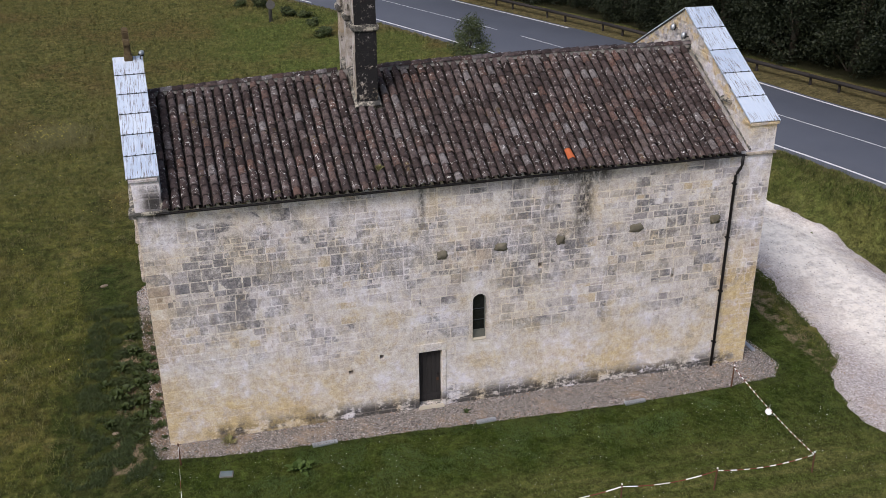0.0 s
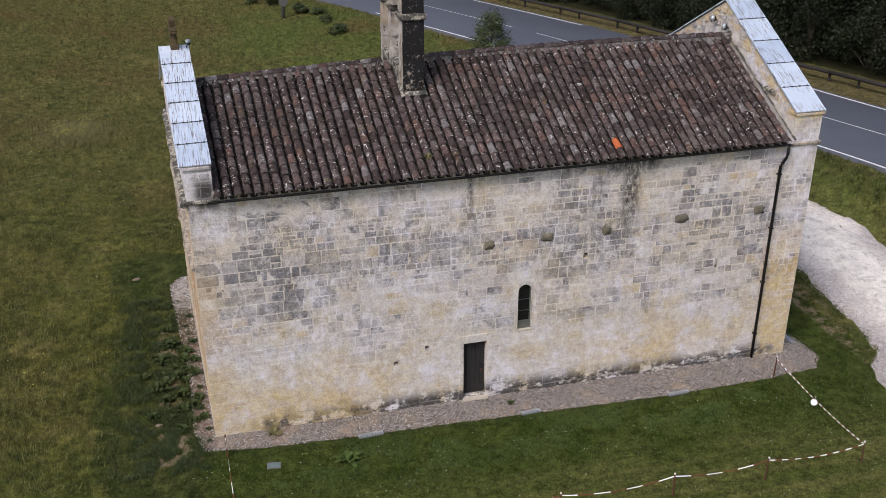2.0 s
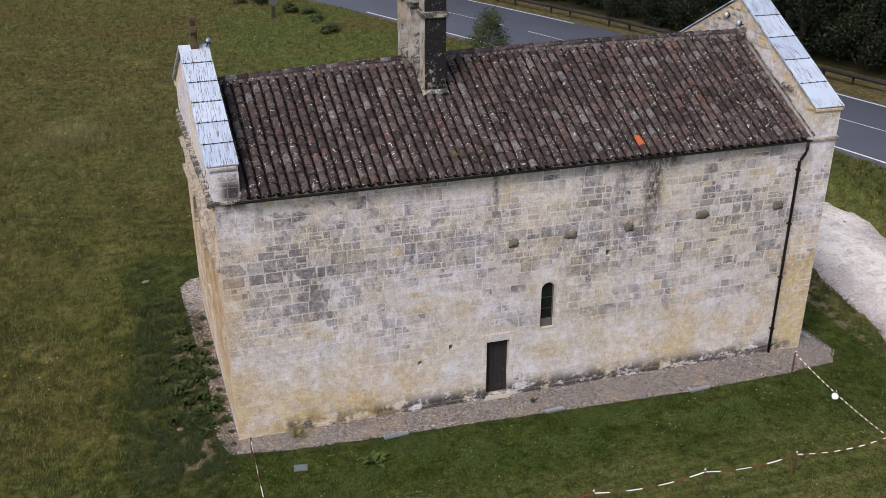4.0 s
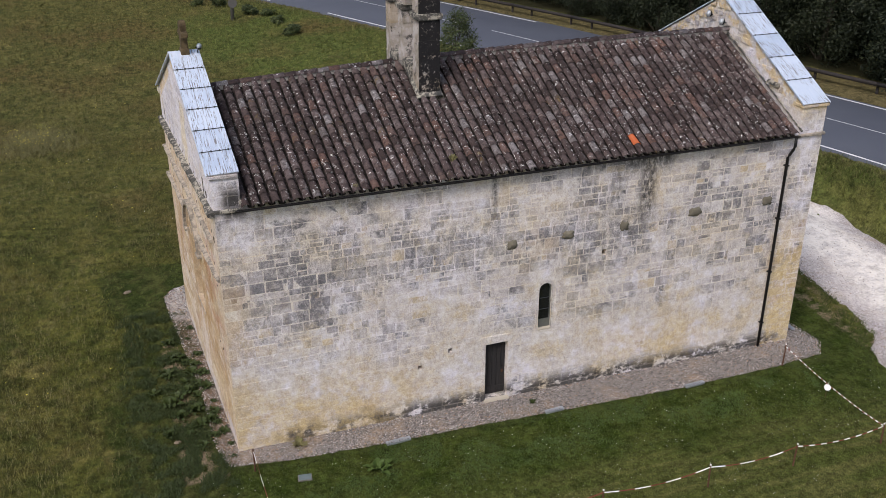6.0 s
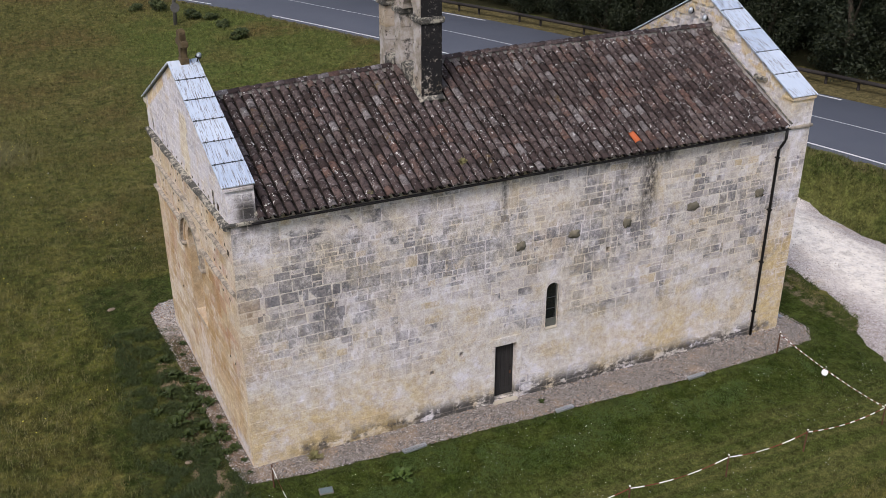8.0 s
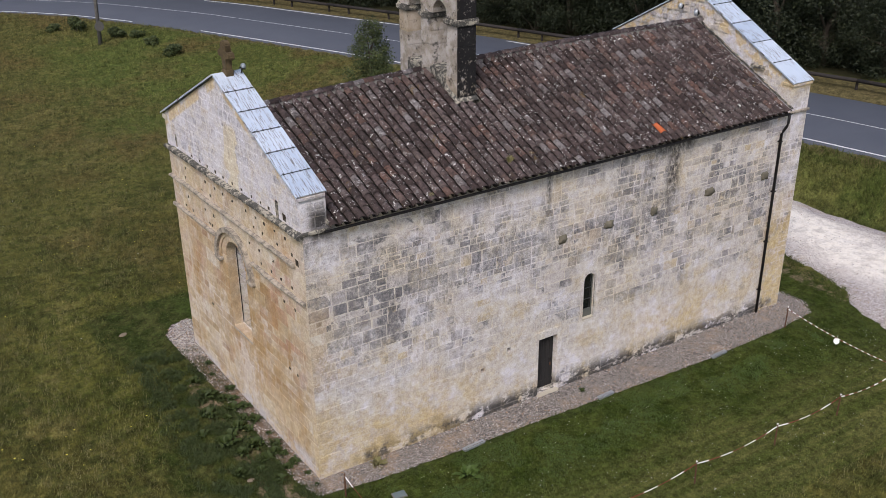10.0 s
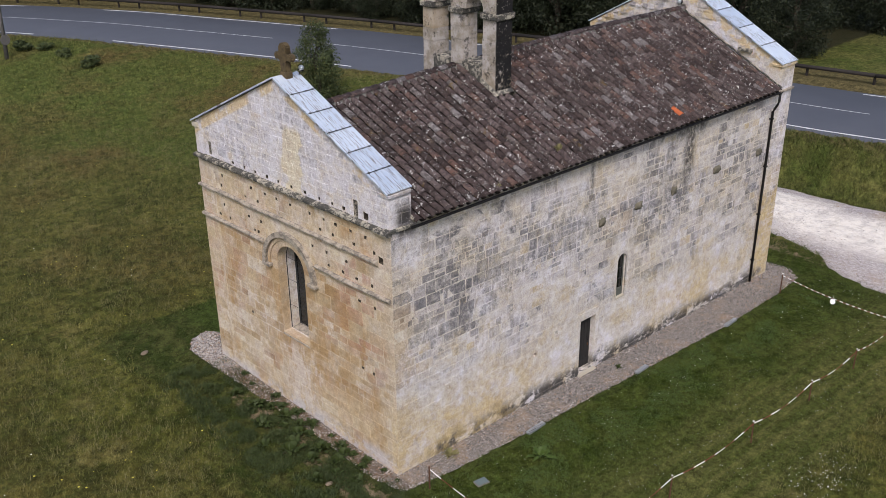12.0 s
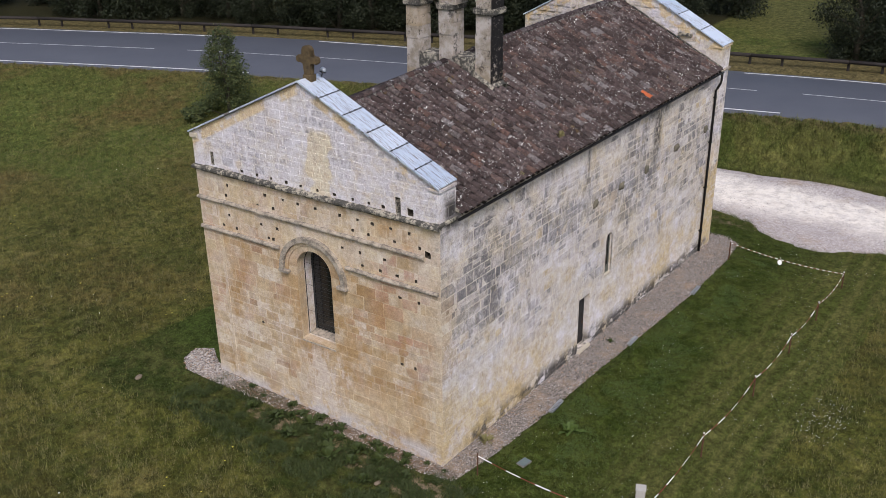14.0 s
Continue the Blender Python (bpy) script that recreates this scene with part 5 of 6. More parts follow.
while x < 18.6:
    if not 6.4 < x < 7.5:
        ob = settle(new("ridge_tile", ridge_mesh), roof)
        ob.matrix_basis = Matrix.Translation((x + 0.36, RIDGE_Y + rng.uniform(-0.012, 0.012), ridge_z(x) + 0.02)) @ pose(0, 0, 0, 0, 0, 90) @ pose(0, 0, 0, rng.uniform(-2, 2), rng.uniform(-4, 4), rng.uniform(-2, 2))
    x += 0.345
# cement fillets where the roof meets the gables
for xa, xb, w in ((0.75, 0.50, 0.05), (18.81, 18.79, 0.035)):
    a, b = Vector((xa, EAVE_Y + 0.1, EAVE_Z + 0.06)), Vector((xb, RIDGE_Y, ridge_z(xb) + 0.03))
    c = Vector((xb, 9.1, EAVE_Z + 0.04))
    part("fillet", merged(rod([a, a.lerp(b, 0.3) + Vector((0, 0, 0.01)), a.lerp(b, 0.7), b], w, 7), rod([b, c], w, 7)), LEDGE, roof, smooth=True)

# gutter and downpipe
gv, gf = [], []
segs = 7
for x in (0.56, 5, 10, 15, 18.62):
    for i in range(segs + 1):
        a = math.pi + math.pi * i / segs
        gv.append((x, -0.36 + 0.056 * math.cos(a), 7.95 + 0.056 * math.sin(a) + 0.002 * (x - 9)))
    for i in range(segs + 1):
        a = 2 * math.pi - math.pi * i / segs
        gv.append((x, -0.36 + 0.051 * math.cos(a), 7.95 + 0.051 * math.sin(a) + 0.002 * (x - 9)))
w = 2 * (segs + 1)
gf = [(i * w + j, i * w + (j + 1) % w, (i + 1) * w + (j + 1) % w, (i + 1) * w + j) for i in range(4) for j in range(w)] + [tuple(range(w)), tuple(range(4 * w, 5 * w))[::-1]]
gutter = part("gutter", (gv, gf), PIPE, chapel, "dark brown half-round gutter and downpipe")
part("gutter_bead", rod([(0.56, -0.416, 7.938), (18.62, -0.416, 7.974)], 0.010, 6), PIPE, gutter)
part("downpipe", rod([(18.52, -0.36, 7.92), (18.52, -0.36, 7.62), (18.5, -0.34, 7.52), (18.44, -0.25, 7.3), (18.43, -0.21, 7.2), (18.43, -0.21, 3.5), (18.43, -0.21, 0.04)], 0.05, 10), PIPE, gutter, smooth=True)
for z in (6.9, 5.0, 3.0, 1.0):
    part("pipe_clip", block(18.36, 18.5, -0.27, -0.12, z, z + 0.05, 0.008), PIPE, gutter)


# ---- zinc copings ----
def coping(face, lo, apex, u_end, u_apex, d_out, d_in, name, count=6):
    """Zinc sheets lapped down one slope of a gable, each with its folded seam and clips."""
    thing = part(name, ([], []), ZINC, chapel, "gable coping of lapped grey-blue zinc sheets")
    total = abs(u_apex - u_end)
    for i in range(count):
        f0, f1 = i / count, min(1.0, (i + 1) / count + 0.012)
        lift0, lift1 = 0.034, 0.022
        pts = []
        for f, lift in ((f0, lift0), (f1, lift1)):
            u, z = u_end + (u_apex - u_end) * f, lo + (apex - lo) * f
            for d in (d_out, d_in):
                pts += [face.at(u, z + lift, d), face.at(u, z + lift - 0.02, d)]
        faces = [(0, 2, 6, 4), (1, 5, 7, 3), (0, 1, 3, 2), (4, 6, 7, 5), (0, 4, 5, 1), (2, 3, 7, 6)]
        sheet = part("zinc_sheet", (pts, faces), ZINC, thing)
        # drip edges on both long sides
        for d, o in ((d_out, 0.006), (d_in, -0.006)):
            q = [face.at(u_end + (u_apex - u_end) * f, lo + (apex - lo) * f + h, d + w) for f in (f0, f1) for h in (0.03, -0.022) for w in (0, o)]
            part("drip_edge", (q, [(0, 1, 5, 4), (2, 6, 7, 3), (0, 4, 6, 2), (1, 3, 7, 5), (0, 2, 3, 1), (4, 5, 7, 6)]), ZINC, sheet)
        if i:
            u, z = u_end + (u_apex - u_end) * f0, lo + (apex - lo) * f0
            part("seam", rod([face.at(u, z + 0.035, d_out), face.at(u, z + 0.035, d_in)], 0.011, 6), LEAD, sheet)
            for j in range(4):
                c = face.at(u, z + 0.04, d_out + (d_in - d_out) * (0.1 + 0.27 * j))
                part("clip", block(c.x - 0.022, c.x + 0.022, c.y - 0.03, c.y + 0.03, c.z - 0.02, c.z + 0.018, 0.008), LEAD, sheet)
    return thing


wc = WEST_APEX - WEST_LOW
coping(WEST, WEST_LOW + 0.01, WEST_APEX + 0.04, WL + 0.06, ws(WEST_S), 0.10, -0.77, "coping")
coping(WEST, WEST_LOW + 0.01, WEST_APEX + 0.04, -0.06, ws(WEST_S), 0.10, -0.77, "coping")
coping(EAST, EAST_LOW + 0.01, EAST_APEX + 0.04, -0.08, EAST_TOP, 0.04, -0.99, "coping", 5)
coping(EAST, EAST_LOW_N + 0.01, EAST_APEX + 0.04, EAST.length + 0.06, EAST_TOP, 0.04, -0.99, "coping", 5)
# kneeler stones under the copings' ends, and the ledge at the eaves
for x0, x1, lo in ((-0.06, 0.72, WEST_LOW), (18.76, 19.78, EAST_LOW)):
    part("kneeler", block(x0, x1, -0.19, 0.25, lo - 0.11, lo - 0.012, 0.015), STONE, chapel)
    part("kneeler_ledge", block(x0 - 0.02, x1 + 0.02, -0.20, 0.1, 7.83, 7.93, 0.02), LEDGE if x0 < 1 else PALE_LEDGE, chapel)
for face, u, s in ((WEST, 0.0, -1), (EAST, EAST.length, 1)):
    lo = WEST_LOW if face is WEST else EAST_LOW_N
    bm = block(-0.06 if s < 0 else -0.25, 0.25 if s < 0 else 0.06, -0.06, 0.8, lo - 0.17, lo - 0.012, 0.015)
    bmesh.ops.transform(bm, matrix=face.matrix(u, 0), verts=bm.verts)
    part("kneeler", bm, LINTEL, chapel)


# ---- the bell gable ----
belfry = empty("belfry", Matrix(), "three-pillared open bell gable of limestone blackened on one side", "")
belfry.parent = chapel
BX0, BX1 = 6.81, 7.48
PILLARS = [(2.86, 3.5, 8.9), (4.42, 4.97, 9.7), (5.8, 6.35, 8.9)]
rng = random.Random(9)
for y0, y1, zb in PILLARS:
    z = zb
    while z < 11.86:
        h = min(rng.choice([0.36, 0.42, 0.5]), 11.86 - z)
        h = 11.86 - z if 11.86 - z - h < 0.15 else h
        j = rng.uniform(-0.008, 0.008)
        part("pillar_stone", block(BX0 + j, BX1 + j, y0 + j, y1 - j, z + 0.001, z + h - 0.001, 0.012, 2), CRUST, belfry)
        z += h
    part("impost", block(BX0 - 0.08, BX1 + 0.08, y0 - 0.07, y1 + 0.07, 11.86, 12.06, 0.035, 2), LEDGE, belfry)
side = Face((BX0, 6.4), (BX0, 2.86))
top = [(0, 12.06), (0.7, 12.06)]
for a, b in ((0.7, 1.45), (2.14, 2.94)):
    c, r = (a + b) / 2, (b - a) / 2
    top += [(c - r * math.cos(math.pi * i / 10), 12.08 + r * 1.05 * math.sin(math.pi * i / 10)) for i in range(11)]
    top += [(1.45, 12.06), (2.14, 12.06)] if b < 2 else [(2.94, 12.06)]
top += [(3.54, 12.06), (3.54, 13.3), (1.77, 14.3), (0, 13.3)]
part("arch_wall", plate(top, [], side, 0, -(BX1 - BX0)), CRUST, belfry)
part("saddle", block(BX0 - 0.06, BX1 + 0.06, 3.5, 4.42, 9.6, 10.42, 0.05, 2), LEDGE, belfry)
part("saddle", block(BX0 - 0.06, BX1 + 0.06, 4.97, 5.8, 9.5, 10.36, 0.05, 2), LEDGE, belfry)


def mortar_skirt(x0, x1, y0, y1):
    """A cement fillet round a pillar's foot, sloped like the roof."""
    def top(y):
        return EAVE_Z + (y - EAVE_Y) / (RIDGE_Y - EAVE_Y) * (ridge_z(7.1) - EAVE_Z)
    v = [(x, y, top(y) + dz) for y, k in ((y0 - 0.1, 1), (y0 - 0.02, 0), (y1, 0)) for x, dz in ((x0 - 0.12, -0.1), (x0 - 0.08, 0.07), (x0 - 0.01, 0.16 - 0.08 * k), (x1 + 0.01, 0.16 - 0.08 * k), (x1 + 0.08, 0.07), (x1 + 0.12, -0.1))]
    part("mortar_skirt", (v, [(i * 6 + j, i * 6 + j + 1, i * 6 + j + 7, i * 6 + j + 6) for i in range(2) for j in range(5)] + [(0, 1, 2, 3, 4, 5)]), LEDGE, belfry, smooth=True)


mortar_skirt(BX0, BX1, PILLARS[0][0], PILLARS[0][1])


# ---- door and windows ----
door = empty("door", Matrix(), "", "")
settle(door, chapel, "old grey oak plank door, shut, set deep in the wall")
dw = (DOOR[1] - DOOR[0]) / 5
for i in range(5):
    part("plank", block(DOOR[0] + i * dw + 0.004, DOOR[0] + (i + 1) * dw - 0.004, 0.07 + 0.004 * (i % 2), 0.12, DOOR[2] + 0.02, DOOR[3] - 0.005, 0.006), OLD_WOOD, door)
part("door_rail", block(DOOR[0], DOOR[1], 0.055, 0.075, 0.3, 0.44, 0.006), OLD_WOOD, door)
part("backing", block(DOOR[0] - 0.05, DOOR[1] + 0.05, 0.125, 0.16, DOOR[2] - 0.02, DOOR[3] + 0.05), OLD_WOOD, door)
part("latch", block(DOOR[1] - 0.13, DOOR[1] - 0.08, 0.035, 0.07, 1.1, 1.22, 0.01), PIPE, door)
part("keyhole_plate", block(DOOR[1] - 0.14, DOOR[1] - 0.07, 0.055, 0.068, 0.92, 1.02, 0.004), RUST, door)
part("threshold", block(DOOR[0] - 0.04, DOOR[1] + 0.06, -0.26, 0.2, -0.1, 0.125, 0.03, 2), LINTEL, chapel, "worn pale stone doorstep")


def slit_window():
    win = settle(empty("window", Matrix(), "", ""), chapel, "narrow round-headed window with dark glass")
    part("glass", plate(arch(SLIT_U, SLIT_Z, SLIT_HALF + 0.01, SLIT_SPRING), [], SOUTH, -0.125, -0.137), GLASS, win)
    part("window_frame", plate(arch(SLIT_U, SLIT_Z + 0.002, SLIT_HALF - 0.002, SLIT_SPRING), [arch(SLIT_U, SLIT_Z + 0.3, SLIT_HALF - 0.04, SLIT_SPRING)], SOUTH, -0.095, -0.122), FRAME, win)
    for z in (3.05, 3.45):
        part("bar", rod([SOUTH.at(SLIT_U - SLIT_HALF + 0.03, z, -0.11), SOUTH.at(SLIT_U + SLIT_HALF - 0.03, z, -0.11)], 0.012, 6), LEAD, win)
    part("sill", block(SLIT_U - SLIT_HALF, SLIT_U + SLIT_HALF, -0.145, 0.1, SLIT_Z - 0.05, SLIT_Z + 0.012, 0.008), LINTEL, win)


def front_window():
    win = settle(empty("window", Matrix(), "", ""), chapel, "tall round-headed window with dark barred glass deep in the wall")
    u = ws(BIG_S)
    part("glass", plate(arch(u, BIG_Z, BIG_HALF + 0.01, BIG_SPRING, 16), [], WEST, -0.66, -0.675), GLASS, win)
    hoop = [(u - BIG_HALF + 0.01, BIG_Z + 0.01)] + arch(u, BIG_Z, BIG_HALF - 0.01, BIG_SPRING, 16)[2:][::-1] + [(u + BIG_HALF - 0.01, BIG_Z + 0.01)]
    part("window_frame", rod([WEST.at(a, b, -0.32) for a, b in hoop], 0.012, 6), PIPE, win)
    part("inner_frame", plate(arch(u, BIG_Z + 0.003, BIG_HALF - 0.003, BIG_SPRING, 16), [arch(u, BIG_Z + 0.05, BIG_HALF - 0.05, BIG_SPRING, 16)], WEST, -0.63, -0.655), LEAD, win)
    z = BIG_Z + 0.12
    while z < BIG_SPRING + 0.5:
        half = BIG_HALF - 0.06 if z < BIG_SPRING else math.sqrt(max(0.01, (BIG_HALF - 0.06) ** 2 - (z - BIG_SPRING) ** 2))
        part("glazing_bar", rod([WEST.at(u - half, z, -0.65), WEST.at(u + half, z, -0.65)], 0.004, 4), LEAD, win)
        z += 0.145
    for z in (3.7, 4.6, 5.35):
        part("saddle_bar", rod([WEST.at(u - BIG_HALF + 0.03, z, -0.33), WEST.at(u + BIG_HALF - 0.03, z, -0.33)], 0.005, 5), PIPE, win)
    bm = bmesh.new()
    prof = [(-0.02, BIG_Z - 0.1), (-0.02, BIG_Z - 0.05), (0.66, BIG_Z + 0.05), (0.66, BIG_Z - 0.1)]
    ends = [[bm.verts.new(WEST.at(x, z, -d)) for d, z in prof] for x in (u - BIG_HALF, u + BIG_HALF)]
    for i in range(4):
        bm.faces.new((ends[0][i], ends[0][(i + 1) % 4], ends[1][(i + 1) % 4], ends[1][i]))
    bm.faces.new(ends[0]), bm.faces.new(ends[1][::-1])
    part("sill", bm, PALE_LEDGE, win)


slit_window()
front_window()


# ---- on the chapel ----
def stone_cross():
    """A flared cross on a block, at its foot."""
    t = empty("stone_cross", Matrix.Translation(WEST.at(ws(4.5), 11.12, -0.36)) @ pose(0, 0, 0, 0, 0, 90 + 3.2) @ Matrix.Diagonal((1.0, 0.95, 0.93, 1)), "small lichen-browned stone cross on the gable top", "cross")
    bm = block(-0.15, 0.15, -0.13, 0.13, -0.12, 0.16, 0.02)
    part("cross_base", bm, CROSS_STONE, t)
    bm = bmesh.new()
    out = [(-0.13, 0.12), (0.13, 0.12), (0.10, 0.50), (0.20, 0.56), (0.27, 0.49), (0.36, 0.50), (0.39, 0.60), (0.36, 0.71), (0.26, 0.72), (0.12, 0.68), (0.15, 0.80), (0.17, 0.92), (0.08, 1.02)]
    out += [(-x, z) for x, z in out[::-1][0:11]]
    f = [bm.verts.new((x, -0.10, z)) for x, z in out]
    b = [bm.verts.new((x, 0.10, z)) for x, z in out]
    bm.faces.new(f), bm.faces.new(b[::-1])
    for i in range(len(out)):
        bm.faces.new((f[i], b[i], b[(i + 1) % len(out)], f[(i + 1) % len(out)]))
    bmesh.ops.bevel(bm, geom=bm.edges[:], offset=0.03, segments=2, affect="EDGES")
    part("cross_head", bm, CROSS_STONE, t)


def floodlight(m, size=1.0):
    t = empty("floodlight", m, "small shiny metal floodlight on a short bracket", "floodlight", "floodlights on the gables")
    bm = bmesh.new()
    bmesh.ops.create_uvsphere(bm, u_segments=14, v_segments=8, radius=0.5)
    for v in bm.verts:
        v.co = Vector((v.co.x * 0.42 * size, v.co.y * 0.28 * size, v.co.z * (0.3 if v.co.z > 0 else 0.16) * size + 0.12))
    part("housing", bm, GALV, t, smooth=True)
    bm = bmesh.new()
    bmesh.ops.create_cone(bm, cap_ends=True, segments=14, radius1=0.17 * size, radius2=0.15 * size, depth=0.03, matrix=Matrix.Translation((0, 0, 0.07)))
    part("lens", bm, GLASS, t)
    part("bracket", rod([(0, 0, -0.08), (0, 0, 0.1)], 0.018, 6), PIPE, t)
    return t


def weed(m, name, label, leaves, spread, height, material, seed, long=0.18):
    """A plant of narrow leaves that arch out from one point."""
    rng = random.Random(seed)
    verts, faces = [], []
    for _ in range(leaves):
        a, lean, ln = rng.random() * 6.283, rng.uniform(0.25, 1.0), rng.uniform(0.6, 1.1)
        w = long * 0.22 * rng.uniform(0.7, 1.2)
        base = Vector((math.cos(a), math.sin(a), 0)) * spread * rng.random() * 0.4
        out, side = Vector((math.cos(a), math.sin(a), 0)), Vector((-math.sin(a), math.cos(a), 0))
        k = len(verts)
        for t, ww in ((0, 0.3), (0.35, 1.0), (0.7, 0.85), (1.0, 0.08)):
            c = base + out * spread * lean * ln * t + Vector((0, 0, height * ln * (math.sin(t * 2.2) * (1.2 - 0.6 * lean))))
            verts += [c - side * w * ww, c + side * w * ww + Vector((0, 0, 0.01))]
        faces += [(k + i * 2, k + i * 2 + 1, k + i * 2 + 3, k + i * 2 + 2) for i in range(3)]
    if leaves < 40:
        t = empty(name, m, label, "plant")
        for k in range(0, len(verts), 8):
            part("leaf", ([tuple(v) for v in verts[k:k + 8]], [(0, 1, 3, 2), (2, 3, 5, 4), (4, 5, 7, 6)]), material, t)
        return t
    ob = part(name, (verts, faces), material)
    ob.matrix_basis = m
    return tagged(ob, label, "plant", kind="stuff")


stone_cross()
floodlight(pose(18.72, 5.35, 10.72, 0, -75, 8), 0.62)
floodlight(pose(18.72, 4.5, 10.60, 0, -75, -6), 0.62)
floodlight(Matrix.Translation(WEST.at(ws(4.35), 11.2, -0.72)) @ pose(0, 0, 0, 20, 0, 70), 0.55)
weed(pose(6.95, 0.3, 8.30), "roof_weed", "tuft of dry yellow weed growing between roof tiles", 70, 0.14, 0.22, STRAW_BLADE, 4, 0.06)
weed(pose(3.9, -0.15, 8.10), "roof_weed", "low tuft of yellow weed on the eave tiles", 45, 0.12, 0.1, STRAW_BLADE, 5, 0.05)


# ---- things on the lawn ----
def tape_fence():
    """Red and white tape strung from iron stakes round the lawn."""
    t = empty("tape_fence", pose(18.5, -6.25, gz(18.5, -6.25)), "red and white barrier tape sagging between rusty iron stakes", "tape barrier")
    o = Vector((18.5, -6.25, gz(18.5, -6.25)))
    stops = [(0.29, -1.17, 0.72), (0.45, -6.05, 0.70), (5.0, -6.12, 0.76), (9.0, -6.2, 0.72), (12.39, -6.23, 0.71), (15.34, -6.25, 0.70), (18.5, -6.25, 0.66), (18.5, -1.55, 0.78)]
    for i, (x, y, z) in enumerate(stops):
        g = gz(x, y)
        lean = 0.04 * math.sin(i * 2.3)
        stake = part("stake", rod([Vector((x + lean, y, g - 0.15)) - o, Vector((x, y, g + z + 0.09)) - o], 0.026, 6), RUST, t)
        if i:
            part("stake_cap", rod([Vector((x, y, g + z + 0.07)) - o, Vector((x, y, g + z + 0.10)) - o], 0.026, 8), TAPE_WHITE if i > 1 else TAPE_RED, stake)
    rng = random.Random(3)
    for i, (a, b) in enumerate(zip(stops, stops[1:])):
        p, q = Vector((a[0], a[1], gz(a[0], a[1]) + a[2])), Vector((b[0], b[1], gz(b[0], b[1]) + b[2]))
        length = (q - p).length
        on, off = (0.5, 0.5) if i < 5 else (0.22, 0.2) if i < 6 else (0.13, 0.11)
        n = max(2, round(length / ((on + off) / 2)))
        cross = (q - p).cross(Vector((0, 0, 1))).normalized()
        for j in range(n):
            verts = []
            for s in range(5):
                f = (j + s / 4) / n
                c = p.lerp(q, f) - Vector((0, 0, 0.16 * 4 * f * (1 - f) * min(1, length / 4))) + cross * 0.1 * math.sin(math.pi * f) * (0.4 if i else 0.2)
                tw = (-0.5 if i < 6 else 0.7) + 0.3 * math.sin(f * 9 + i)
                half = 0.014 * (Vector((0, 0, 1)) * math.cos(tw) + cross * math.sin(tw))
                verts += [c - half - o, c + half - o]
            part("tape_band", (verts, [(2 * s, 2 * s + 1, 2 * s + 3, 2 * s + 2) for s in range(4)]), (TAPE_WHITE if j % 2 == 0 else TAPE_RED), t)


def white_disc():
    z = gz(18.58, -3.67)
    bm = bmesh.new()
    bmesh.ops.create_cone(bm, cap_ends=True, segments=24, radius1=0.105, radius2=0.105, depth=0.035)
    bmesh.ops.bevel(bm, geom=[e for e in bm.edges if len(e.link_faces) == 2 and e.calc_face_angle(0) > 1], offset=0.012, segments=2, affect="EDGES")
    t = empty("round_disc", pose(18.58, -3.67, z), "white round plastic disc hanging on the barrier tape", "disc")
    part("disc", bm, TAPE_WHITE, t).matrix_basis = pose(0, 0, 0.42, 58, 0, -35)
    part("disc_cord", rod([(0, 0, 0.5), (0.02, 0.0, 0.66)], 0.006, 5), TAPE_WHITE, t)
    part("disc_pin", rod([(0, 0.02, -0.1), (0, 0.02, 0.36)], 0.008, 5), RUST, t)


def corner_post():
    t = empty("wooden_post", pose(1.65, -5.72, gz(1.65, -5.72), 0, 0, 24), "square pale timber post with a sawn flat top", "post")
    part("post", block(-0.13, 0.13, -0.13, 0.13, -0.2, 0.8, 0.012), PALE_WOOD, t)
    part("post_cap", block(-0.145, 0.145, -0.145, 0.145, 0.8, 0.825, 0.006), PALE_WOOD, t)


def drain_light(x, y, turn, ln):
    t = empty("drain_grate", pose(x, y, gz(x, y) + 0.05, 0, 0, turn), "narrow galvanised steel grate set in the gravel", "grate", "grates in the gravel")
    bm = block(-ln / 2, ln / 2, -0.075, -0.055, -0.03, 0.045, 0.004)
    block(-ln / 2, ln / 2, 0.055, 0.075, -0.03, 0.045, 0.004, 1, bm)
    block(-ln / 2, -ln / 2 + 0.02, -0.055, 0.055, -0.03, 0.044, 0.0, 1, bm)
    block(ln / 2 - 0.02, ln / 2, -0.055, 0.055, -0.03, 0.044, 0.0, 1, bm)
    part("grate_rim", bm, GALV, t)
    n = 9
    for i in range(n):
        x0 = -ln / 2 + 0.04 + (ln - 0.08) * i / (n - 1)
        part("grate_bar", block(x0 - 0.022, x0 + 0.022, -0.054, 0.054, 0.02, 0.036, 0.0), GALV, t)


def access_cover():
    t = empty("access_cover", pose(1.6, -1.96, gz(1.6, -1.96), 0, 0, -8) @ Matrix.Diagonal((0.85, 0.85, 1, 1)), "flat grey-green inspection cover in the lawn", "cover")
    part("cover_rim", block(-0.24, 0.24, -0.17, 0.17, -0.06, 0.035, 0.01), CONCRETE, t)
    part("lid", block(-0.21, 0.21, -0.145, 0.145, 0.03, 0.05, 0.008), COVER, t)


